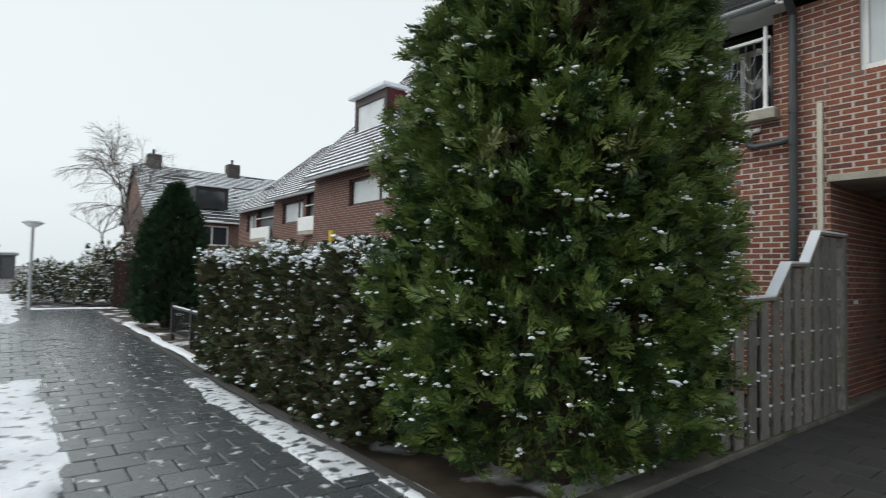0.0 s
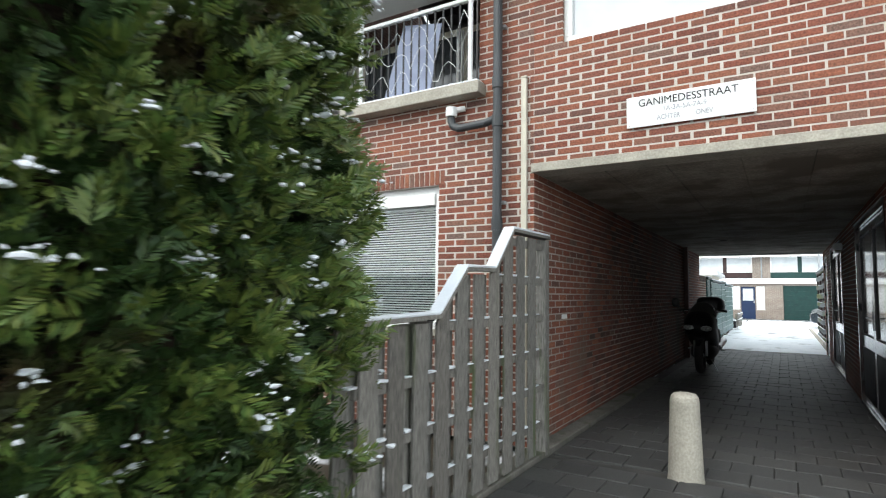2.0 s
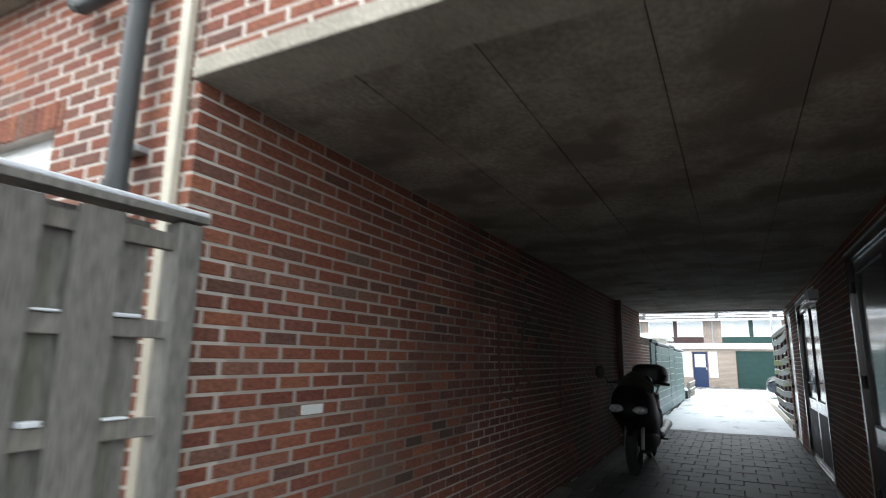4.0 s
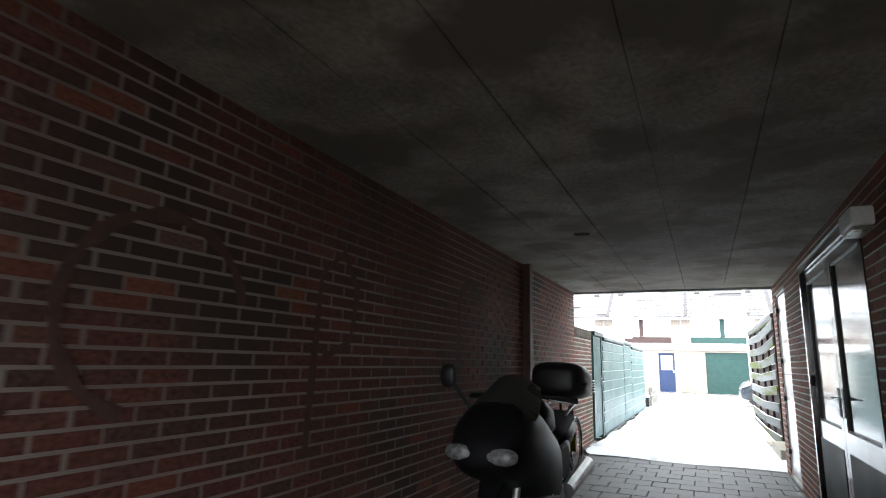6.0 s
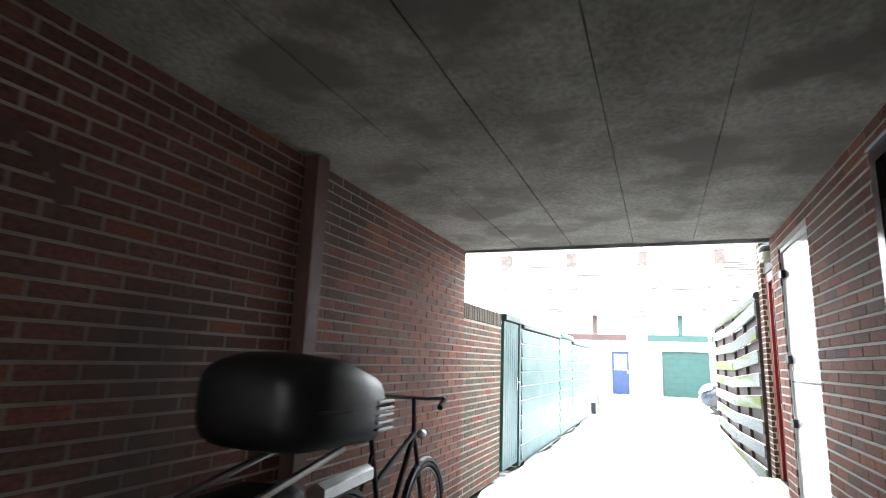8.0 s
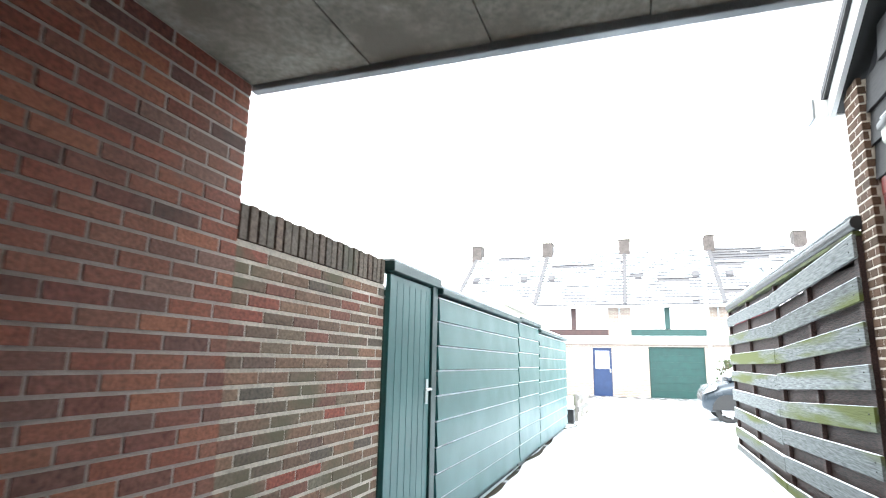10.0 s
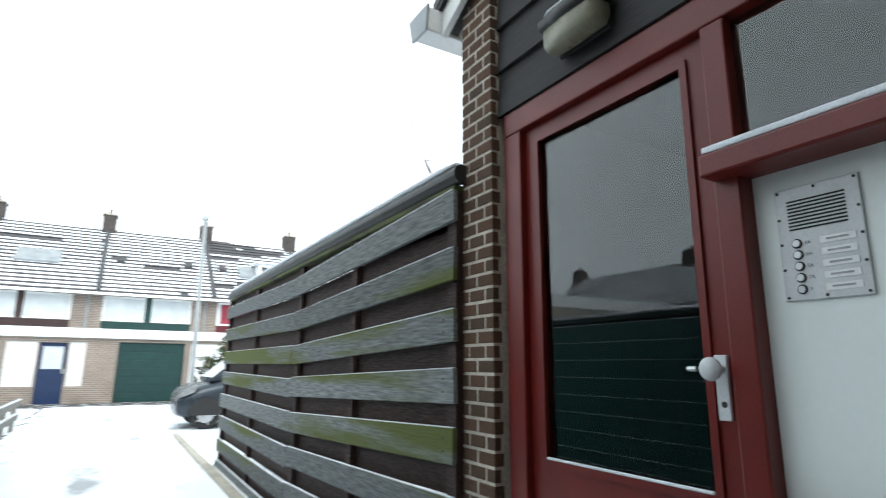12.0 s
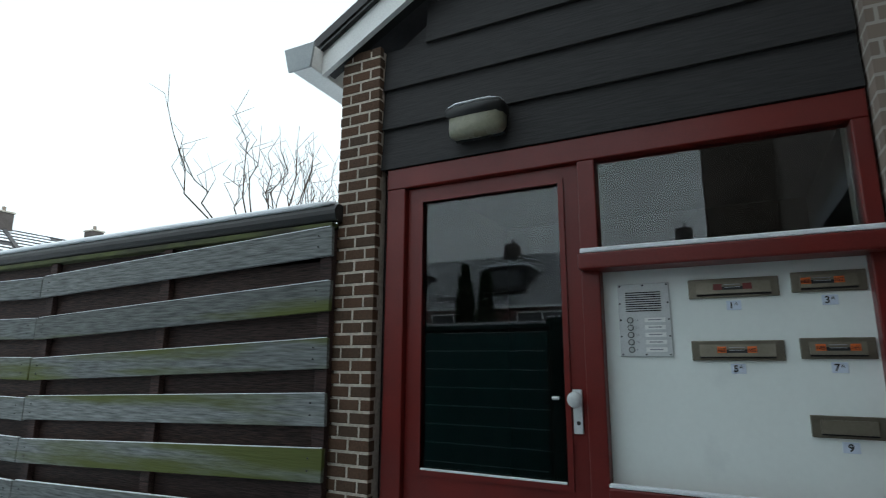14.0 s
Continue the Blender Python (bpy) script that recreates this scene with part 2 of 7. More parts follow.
PLANK = piece_mat("mossy_plank", [(0.15, 0.163, 0.163), (0.115, 0.125, 0.125), (0.18, 0.193, 0.193), (0.10, 0.108, 0.106)], rough=0.85, fine=16, deep=0.5, bump=0.8, grain=(5, 0.4, 5), stain=(0.085, 0.10, 0.026), stain_scale=0.9, stain_cut=0.505)
PLANK_MOSS = mat("mossy_board", (0.085, 0.10, 0.03), (0.05, 0.055, 0.03), rough=0.85, scale=6, fine=40, bump=0.5, stretch=(1, 0.3, 1), third=(0.03, 0.025, 0.02), third_scale=3, third_cut=0.5, grain=0.2)
PLANK_DARK = piece_mat("dark_plank", [(0.03, 0.015, 0.013), (0.045, 0.024, 0.02), (0.024, 0.014, 0.012)], rough=0.7, deep=0.2, fine=22, bump=0.8, grain=(6, 0.5, 6))
SIDING = piece_mat("black_siding", [(0.018, 0.0175, 0.0185), (0.025, 0.0235, 0.024), (0.020, 0.019, 0.020)], rough=0.65, fine=18, bump=0.35, grain=(6, 0.5, 6))
GREEN = mat("bottle_green_paint", (0.02, 0.105, 0.10), (0.015, 0.085, 0.084), rough=0.38, scale=2.5, fine=60, bump=0.06)
GREEN_DK = mat("dark_green_paint", (0.01, 0.045, 0.04), (0.008, 0.035, 0.032), rough=0.4)
BLUE = mat("blue_paint", (0.012, 0.03, 0.085), (0.01, 0.024, 0.07), rough=0.4)
STEEL = mat("brushed_steel", (0.55, 0.56, 0.56), (0.45, 0.46, 0.46), rough=0.38, metal=0.9, scale=8, fine=200, bump=0.05)
PLATE = mat("aluminium_plate", (0.62, 0.64, 0.65), (0.55, 0.57, 0.58), rough=0.45, metal=0.1, scale=6, fine=150, bump=0.04)
BRASS = mat("dull_bronze_aluminium", (0.23, 0.21, 0.165), (0.17, 0.155, 0.12), rough=0.42, metal=0.7, scale=7, bump=0.05)
BLACK = mat("black_plastic", (0.014, 0.014, 0.015), (0.02, 0.02, 0.02), rough=0.45, scale=8, bump=0.1)
GLOSS_BLACK = mat("black_lacquer", (0.010, 0.010, 0.012), (0.013, 0.013, 0.015), rough=0.48, scale=3, bump=0.0, spec=0.1)
RUBBER = mat("rubber", (0.018, 0.018, 0.018), (0.025, 0.025, 0.025), rough=0.85, scale=20, bump=0.3)
PVC = mat("grey_pvc_pipe", (0.06, 0.065, 0.07), (0.045, 0.05, 0.053), rough=0.45, scale=4, bump=0.05)
ZINC = mat("zinc", (0.36, 0.38, 0.39), (0.28, 0.3, 0.31), rough=0.5, metal=0.5, scale=3, bump=0.05)
GREY_STEEL = mat("galvanised_pole", (0.42, 0.44, 0.45), (0.34, 0.36, 0.37), rough=0.5, metal=0.4)
ORANGE = mat("orange_sticker", (0.75, 0.16, 0.03), (0.65, 0.13, 0.02), rough=0.5, bump=0)
INK = mat("black_ink", (0.015, 0.015, 0.018), (0.02, 0.02, 0.02), rough=0.6, bump=0)
FADED_INK = mat("faded_ink", (0.28, 0.29, 0.32), (0.4, 0.41, 0.44), rough=0.6, bump=0, scale=30)
YELLOW = mat("yellow_paint", (0.65, 0.45, 0.03), (0.55, 0.38, 0.03), rough=0.5)
CAR_PAINT = mat("dark_grey_car_paint", (0.035, 0.045, 0.055), (0.03, 0.04, 0.05), rough=0.25, bump=0, metal=0.3)
LEAF = piece_mat("conifer_leaf", [(0.018, 0.045, 0.012), (0.036, 0.075, 0.017), (0.055, 0.096, 0.021), (0.024, 0.058, 0.015), (0.044, 0.084, 0.022)], rough=0.5, fine=30, bump=0.1,
                 stain=(0.075, 0.045, 0.024), stain_scale=1.5, stain_cut=0.58, spec=0.4)
LEAF_TIP = piece_mat("young_conifer_leaf", [(0.06, 0.115, 0.023), (0.095, 0.15, 0.03), (0.145, 0.18, 0.038), (0.07, 0.125, 0.028)], rough=0.45, fine=30, bump=0.1,
                     stain=(0.11, 0.075, 0.03), stain_scale=1.5, stain_cut=0.6, spec=0.45)
LEAF_DARK = piece_mat("dark_conifer_leaf", [(0.012, 0.032, 0.014), (0.02, 0.05, 0.02), (0.028, 0.06, 0.022)], rough=0.65, fine=30, bump=0.1)
LEAF_HEDGE = piece_mat("hedge_leaf", [(0.025, 0.05, 0.02), (0.05, 0.08, 0.028), (0.08, 0.055, 0.035), (0.055, 0.085, 0.03), (0.07, 0.04, 0.028)], rough=0.6, fine=30, bump=0.1)
# dark brown carries the shade inside conifers and hedge
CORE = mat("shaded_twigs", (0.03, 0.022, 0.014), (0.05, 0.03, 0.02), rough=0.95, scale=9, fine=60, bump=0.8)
BARK = mat("bark", (0.075, 0.055, 0.04), (0.05, 0.036, 0.027), rough=0.9, scale=10, fine=60, bump=0.8, grain=0.2)
GLASS = glass_mat("clear_glass")
DARK_GLASS = mat("dark_window_glass", (0.035, 0.04, 0.045), (0.05, 0.055, 0.06), rough=0.06, scale=0.6, fine=2, bump=0, spec=0.8)
NET_GLASS = mat("net_curtained_glass", (0.56, 0.60, 0.62), (0.64, 0.67, 0.68), rough=0.2, scale=1.2, fine=3, bump=0, spec=0.6)
LENS = mat("lamp_lens", (0.30, 0.31, 0.31), (0.10, 0.105, 0.11), rough=0.12, scale=30, bump=0.3, spec=0.8)
DIFFUSER = mat("ribbed_lamp_glass", (0.27, 0.265, 0.19), (0.2, 0.2, 0.15), rough=0.3, scale=9, fine=70, bump=0.2)
# near-black colour stands in for missing light in rooms and gaps
DARK_ROOM = mat("near_black_unlit_room", (0.013, 0.013, 0.014), (0.01, 0.01, 0.011), rough=0.9)
BLIND = mat("white_blind", (0.80, 0.83, 0.80), (0.74, 0.77, 0.75), rough=0.5, scale=2, bump=0)
CLOTH = mat("pale_blue_cloth", (0.34, 0.38, 0.5), (0.28, 0.31, 0.42), rough=0.9, scale=6)
GRAFFITI = mat("black_spray_paint", (0.085, 0.05, 0.042), (0.14, 0.075, 0.06), rough=0.8, scale=14, fine=50)


# ---------------------------------------------------------------- building blocks
def link(name, bm, material, parent=None, label="", smooth=False):
    me = bpy.data.meshes.new(name)
    bmesh.ops.recalc_face_normals(bm, faces=bm.faces)
    bm.to_mesh(me)
    bm.free()
    if smooth:
        for p in me.polygons:
            p.use_smooth = True
    me.materials.append(material)
    ob = new(name, me)
    if parent is not None:
        ob.parent = parent
        ob.matrix_parent_inverse = parent.matrix_basis.inverted()
    if label:
        ob["label"] = label
    return ob


def part(name, bm, material, parent, label="", smooth=False):
    return link(name, bm, material, parent, label, smooth)


def thing(name, place, label, category, group="", kind=""):
    ob = new(name)
    ob.empty_display_size = 0.1
    ob.matrix_basis = Matrix.Translation(place)
    return tagged(ob, label, category, group, kind)


def structure(name, bm, material, label, category, smooth=False):
    return tagged(link(name, bm, material, smooth=smooth), label, category, kind="structure")


def box(bm, x0, x1, y0, y1, z0, z1, bevel=0.0):
    vs = [bm.verts.new((x, y, z)) for x in (x0, x1) for y in (y0, y1) for z in (z0, z1)]
    fs = [bm.faces.new([vs[i] for i in q]) for q in ((0, 1, 3, 2), (4, 6, 7, 5), (0, 4, 5, 1), (2, 3, 7, 6), (0, 2, 6, 4), (1, 5, 7, 3))]
    if bevel:
        es = list({e for f in fs for e in f.edges})
        bmesh.ops.bevel(bm, geom=es, offset=bevel, segments=2, affect="EDGES", profile=0.5)
    return vs


def bx(x0, x1, y0, y1, z0, z1, bevel=0.0):
    bm = bmesh.new()
    box(bm, x0, x1, y0, y1, z0, z1, bevel)
    return bm


def rod(bm, a, b, r0, r1=None, seg=10, caps=True):
    a, b = Vector(a), Vector(b)
    d = b - a
    m = Matrix.Translation((a + b) / 2) @ d.to_track_quat("Z", "Y").to_matrix().to_4x4()
    bmesh.ops.create_cone(bm, cap_ends=caps, segments=seg, radius1=r0, radius2=r0 if r1 is None else r1, depth=d.length, matrix=m)


def rods(points, r, seg=8, r_end=None):
    bm = bmesh.new()
    n = len(points) - 1
    for i in range(n):
        ra = r if r_end is None else r + (r_end - r) * i / n
        rb = r if r_end is None else r + (r_end - r) * (i + 1) / n
        rod(bm, points[i], points[i + 1], ra, rb, seg)
    return bm


def prism(pts, axis, lo, hi, bevel=0.0):
    """A flat outline, pushed along an axis. pts are in the two other axes, in order."""
    bm = bmesh.new()

    def at(p, v):
        return {"x": (v, p[0], p[1]), "y": (p[0], v, p[1]), "z": (p[0], p[1], v)}[axis]
    a = [bm.verts.new(at(p, lo)) for p in pts]
    b = [bm.verts.new(at(p, hi)) for p in pts]
    bm.faces.new(a)
    bm.faces.new(b[::-1])
    for i in range(len(pts)):
        j = (i + 1) % len(pts)
        bm.faces.new((a[i], a[j], b[j], b[i]))
    if bevel:
        bmesh.ops.bevel(bm, geom=list(bm.edges), offset=bevel, segments=2, affect="EDGES", profile=0.5)
    return bm


def blob(centre, size, seg=12, rough=0.0, freq=2.0, power=1.0):
    """A rounded lump. power under 1 squares it off."""
    bm = bmesh.new()
    bmesh.ops.create_uvsphere(bm, u_segments=seg * 2, v_segments=seg, radius=1)
    c = Vector(centre)
    for v in bm.verts:
        p = Vector([math.copysign(abs(q) ** power, q) for q in v.co])
        k = 1 + rough * noise.noise(p * freq + c)
        v.co = Vector((p.x * size[0], p.y * size[1], p.z * size[2])) * k + c
    return bm


def mesh_ob(name, verts, faces, material, parent=None, label=""):
    me = bpy.data.meshes.new(name)
    me.from_pydata(verts, [], faces)
    me.materials.append(material)
    ob = new(name, me)
    if parent is not None:
        ob.parent = parent
        ob.matrix_parent_inverse = parent.matrix_basis.inverted()
    if label:
        ob["label"] = label
    return ob


def lettering(name, text, size, place, turn, material, parent, squeeze=1.0, bold=0.0):
    cu = bpy.data.curves.new(name, "FONT")
    cu.body, cu.size, cu.extrude, cu.align_x = text, size, 0.001, "LEFT"
    cu.offset = size * bold
    tmp = bpy.data.objects.new(name, cu)
    scene.collection.objects.link(tmp)
    bpy.context.view_layer.update()
    me = bpy.data.meshes.new_from_object(tmp.evaluated_get(bpy.context.evaluated_depsgraph_get()))
    bpy.data.objects.remove(tmp)
    me.transform(pose(*place, *turn) @ Matrix.Diagonal((squeeze, 1, 1, 1)))
    me.materials.clear()
    me.materials.append(material)
    ob = new(name, me)
    ob.parent = parent
    ob.matrix_parent_inverse = parent.matrix_basis.inverted()
    return ob


CUBE_FACES = [(0, 1, 3, 2), (4, 6, 7, 5), (0, 4, 5, 1), (2, 3, 7, 6), (0, 2, 6, 4), (1, 5, 7, 3)]


def wall_bricks(wall, axis, face, out, u0, u1, z0, z1, holes, near, material, depth=0.03, length=0.21, course=0.0652, joint=0.014, jitter=0.001, name="brick", other=None, share=None):
    """Running bond on one face of a wall. axis: the wall's normal ('x' or 'y'); face: where the mortar lies; out: +1 or -1.
    holes: (u0, u1, z0, z1); other, share: a second brick and how often it comes at u; near: stretch (u0, u1, z0, z1) whose bricks are objects of their own."""
    rng = random.Random(len(bpy.data.objects))
    shared = {}
    sets = {False: ([], []), True: ([], [])}
    count = 0
    module, high = length + joint, course - joint
    for k in range(int((z1 - z0) / course + 0.5)):
        zc = z0 + (k + 0.5) * course
        if zc > z1:
            break
        i = -1
        while True:
            a = u0 + i * module + (module / 2 if k % 2 else 0)
            i += 1
            b = a + length
            if a >= u1 - 0.02:
                break
            a, b = max(a, u0 - 0.002), min(b, u1 + 0.002)
            if b - a < 0.03:
                continue
            spans = [(a, b)]
            for h in holes:
                if h[2] < zc < h[3]:
                    cut = []
                    for p, q in spans:
                        if q <= h[0] or p >= h[1]:
                            cut.append((p, q))
                        else:
                            if h[0] - p > 0.025:
                                cut.append((p, h[0] + 0.002))
                            if q - h[1] > 0.025:
                                cut.append((h[1] - 0.002, q))
                    spans = cut
            for p, q in spans:
                w = round((q - p) / 0.02) * 0.02
                c = (p + q) / 2
                proud = 0.003 + rng.uniform(-jitter, jitter)
                n0, n1 = face - out * depth, face + out * proud
                second = bool(other) and rng.random() < share(c)
                use = other if second else material
                is_near = near and near[0] < c < near[1] and near[2] < zc < near[3] and count < 300
                if is_near:
                    if (w, second) not in shared:
                        me = bpy.data.meshes.new(name)
                        hw, hh = w / 2, high / 2
                        e = 0.004
                        ring = [(-hw, -depth, -hh), (hw, -depth, -hh), (hw, -depth, hh), (-hw, -depth, hh),
                                (-hw, 0.001, -hh), (hw, 0.001, -hh), (hw, 0.001, hh), (-hw, 0.001, hh),
                                (-hw + e, 0.003, -hh + e), (hw - e, 0.003, -hh + e), (hw - e, 0.003, hh - e), (-hw + e, 0.003, hh - e)]
                        fc = [(8, 9, 10, 11)] + [(s + j, s + (j + 1) % 4, s + 4 + (j + 1) % 4, s + 4 + j) for s in (0, 4) for j in range(4)]
                        me.from_pydata(ring, [], fc)
                        me.materials.append(use)
                        shared[w, second] = me
                    ob = new(name, shared[w, second])
                    rot = {("y", -1): 180, ("y", 1): 0, ("x", 1): -90, ("x", -1): 90}[(axis, out)]
                    at = (c, face + out * (proud - 0.003), zc) if axis == "y" else (face + out * (proud - 0.003), c, zc)
                    ob.parent = wall
                    ob.matrix_parent_inverse = wall.matrix_basis.inverted()
                    ob.matrix_basis = pose(*at, 0, 0, rot)
                    count += 1
                else:
                    verts, faces = sets[second]
                    s = len(verts)
                    hh = high / 2
                    lo, hi = (n0, n1) if n0 < n1 else (n1, n0)
                    if axis == "y":
                        verts += [(x, y, z) for x in (p, q) for y in (lo, hi) for z in (zc - hh, zc + hh)]
                    else:
                        verts += [(x, y, z) for x in (lo, hi) for y in (p, q) for z in (zc - hh, zc + hh)]
                    faces += [tuple(s + j for j in f) for f in CUBE_FACES]
    for second, (verts, faces) in sets.items():
        if verts:
            rest = mesh_ob("brickwork", verts, faces, other if second else material, wall)
            rest["kind"] = "stuff"


def flat_pieces(name, ground, x0, x1, y0, y1, lx, ly, joint, z, material, near=None, along="x", thick=0.04, seed=1, skip=None):
    """Paving in running bond, rows along x or y."""
    rng = random.Random(seed)
    verts, faces, count = [], [], 0
    shared = None
    rows = int((y1 - y0) / ly) if along == "x" else int((x1 - x0) / lx)
    for r in range(rows):
        a0 = x0 if along == "x" else y0
        a1 = x1 if along == "x" else y1
        step = lx if along == "x" else ly
        a = a0 - (step / 2 if r % 2 else 0)
        while a < a1 - 0.02:
            p, q = max(a, a0), min(a + step, a1)
            a += step
            if q - p < 0.04:
                continue
            if along == "x":
                bx0, bx1, by0, by1 = p, q - joint, y0 + r * ly, y0 + (r + 1) * ly - joint
            else:
                bx0, bx1, by0, by1 = x0 + r * lx, x0 + (r + 1) * lx - joint, p, q - joint
            cx, cy = (bx0 + bx1) / 2, (by0 + by1) / 2
            if skip and skip(cx, cy):
                continue
            dz = rng.uniform(-0.003, 0.003)
            full = q - p > step - 0.01
            if near and full and near[0] < cx < near[1] and near[2] < cy < near[3] and count < 300:
                if shared is None:
                    hx, hy, e = (bx1 - bx0) / 2, (by1 - by0) / 2, 0.006
                    ring = [(sx * hx, sy * hy, -thick) for sx, sy in ((-1, -1), (1, -1), (1, 1), (-1, 1))]
                    ring += [(sx * hx, sy * hy, -e) for sx, sy in ((-1, -1), (1, -1), (1, 1), (-1, 1))]
                    ring += [(sx * (hx - e), sy * (hy - e), 0) for sx, sy in ((-1, -1), (1, -1), (1, 1), (-1, 1))]
                    shared = bpy.data.meshes.new(name)
                    shared.from_pydata(ring, [], [(8, 9, 10, 11)] + [(s + j, s + (j + 1) % 4, s + 4 + (j + 1) % 4, s + 4 + j) for s in (0, 4) for j in range(4)])
                    shared.materials.append(material)
                ob = new(name, shared)
                ob.parent = ground
                ob.matrix_parent_inverse = ground.matrix_basis.inverted()
                ob.matrix_basis = pose(cx, cy, z + dz, rng.uniform(-0.4, 0.4), rng.uniform(-0.4, 0.4), 0)
                count += 1
            else:
                s, e = len(verts), 0.005
                tilt = [rng.uniform(-0.0015, 0.0015) for _ in range(4)]
                cs = [(bx0, by0), (bx1, by0), (bx1, by1), (bx0, by1)]
                verts += [(x, y, z - thick) for x, y in cs]
                verts += [(x, y, z + dz - e) for x, y in cs]
                verts += [(x + (e if x < cx else -e), y + (e if y < cy else -e), z + dz + t) for (x, y), t in zip(cs, tilt)]
                faces += [(s + 8, s + 9, s + 10, s + 11)] + [tuple(s + v for v in (o + j, o + (j + 1) % 4, o + 4 + (j + 1) % 4, o + 4 + j)) for o in (0, 4) for j in range(4)]
    rest = mesh_ob("paving", verts, faces, material, ground)
    rest["kind"] = "stuff"


def wall_with_holes(u0, u1, z0, z1, holes, axis, lo, hi):
    """A wall slab cut by rectangular holes, as one mesh of blocks between the cuts."""
    us = sorted({u0, u1, *[h[0] for h in holes], *[h[1] for h in holes]})
    zs = sorted({z0, z1, *[h[2] for h in holes], *[h[3] for h in holes]})
    us, zs = [u for u in us if u0 <= u <= u1], [z for z in zs if z0 <= z <= z1]
    bm = bmesh.new()
    for i in range(len(us) - 1):
        run = None
        for j in range(len(zs) - 1):
            cu, cz = (us[i] + us[i + 1]) / 2, (zs[j] + zs[j + 1]) / 2
            solid = not any(h[0] < cu < h[1] and h[2] < cz < h[3] for h in holes)
            if solid:
                run = [zs[j], zs[j + 1]] if run is None else [run[0], zs[j + 1]]
            if run and (not solid or j == len(zs) - 2):
                if axis == "y":
                    box(bm, us[i], us[i + 1], lo, hi, run[0], run[1])
                else:
                    box(bm, lo, hi, us[i], us[i + 1], run[0], run[1])
                run = None
    bmesh.ops.remove_doubles(bm, verts=bm.verts, dist=0.0001)
    return bm


def sprays(points, outward, size, leaves, seed, lift=0.5, width=0.22, spread=0.75):
    """Flat fans of pointed leaflets at the given points, as arrays for one mesh."""
    rng = np.random.default_rng(seed)
    n = len(points)
    d = outward + rng.normal(0, spread * 0.6, (n, 3)) + np.array([0, 0, lift])
    d /= np.linalg.norm(d, axis=1)[:, None]
    s = np.cross(d, rng.normal(0, 1, (n, 3)))
    s /= np.linalg.norm(s, axis=1)[:, None]
    up = np.cross(s, d)
    size = size * rng.uniform(0.6, 1.4, n)
    vs = []
    for k in range(leaves):
        u = k / max(1, leaves - 1)
        side = 1 if k % 2 else -1
        if k == leaves - 1:
            side = 0
        base = points + d * (size * u * 0.75)[:, None]
        ln = size * (0.55 - 0.25 * u) * rng.uniform(0.8, 1.2, n)
        ld = d * 0.75 + s * (0.65 * side) + up * rng.uniform(-0.25, 0.25, n)[:, None]
        ld /= np.linalg.norm(ld, axis=1)[:, None]
        ls = np.cross(up, ld)
        w = (ln * width)[:, None]
        mid = base + ld * (ln * 0.45)[:, None]
        vs.append(np.stack([base, mid + ls * w + up * w * 0.3, base + ld * ln[:, None], mid - ls * w + up * w * 0.3], 1))
    v = np.stack(vs, 1).reshape(-1, 3)
    q = np.arange(len(v)).reshape(-1, 4)
    return v.tolist(), q.tolist()


def lumps(places, size, seed, squash=0.5):
    """Small uneven lumps of snow as one mesh."""
    rng = np.random.default_rng(seed)
    g = bmesh.new()
    bmesh.ops.create_icosphere(g, subdivisions=1, radius=1)
    base = np.array([v.co[:] for v in g.verts])
    tri = np.array([[v.index for v in f.verts] for f in g.faces])
    g.free()
    vs, fs = [], []
    for i, p in enumerate(places):
        k = base * rng.uniform(0.65, 1.3, (len(base), 1)) * np.array([rng.uniform(0.6, 1.6), rng.uniform(0.6, 1.6), squash]) * size * rng.uniform(0.4, 1.5)
        a = rng.uniform(0, 6.28)
        k = k @ np.array([[math.cos(a), math.sin(a), 0], [-math.sin(a), math.cos(a), 0], [0, 0, 1]])
        vs.append(k + p)
        fs.append(tri + i * len(base))
    return np.concatenate(vs).tolist(), np.concatenate(fs).tolist()


# ---------------------------------------------------------------- ground
ground = structure("ground", bx(-400, 400, -400, 400, -0.4, -0.055), SOIL, "dark garden soil under patchy snow", "ground")
street = structure("street_bed", bx(-60, 30, -16, -4.95, -0.05, -0.02), SAND, "sand bed under the wet brick street", "street")
yard = structure("passage_bed", bx(0.0, 30, -4.95, 11.9, -0.05, -0.02), BED, "sand bed under the passage paving", "floor")


def snow_sheet(name, x0, x1, y0, y1, z, label, step=0.35, amp=0.02, material=None, edge=0.25):
    nx, ny = max(3, int((x1 - x0) / step)), max(3, int((y1 - y0) / step))
    vs, fs = [], []
    for i in range(nx + 1):
        for j in range(ny + 1):
            x, y = x0 + (x1 - x0) * i / nx, y0 + (y1 - y0) * j / ny
            border = i in (0, nx) or j in (0, ny)
            w = noise.noise(Vector((x * 0.9, y * 0.9, 3.1))) * edge if border else 0
            vs.append((x + (w if i in (0, nx) else 0), y + (w if j in (0, ny) else 0),
                       z - 0.03 if border else z + amp * noise.noise(Vector((x * 1.7, y * 1.7, 0))) + 0.4 * amp * noise.noise(Vector((x * 7, y * 7, 5)))))
    for i in range(nx):
        for j in range(ny):
            a = i * (ny + 1) + j
            fs.append((a, a + ny + 1, a + ny + 2, a + 1))
    ob = mesh_ob(name, vs, fs, material or SNOW)
    for p in ob.data.polygons:
        p.use_smooth = True
    return tagged(ob, label, "snow", kind="stuff")


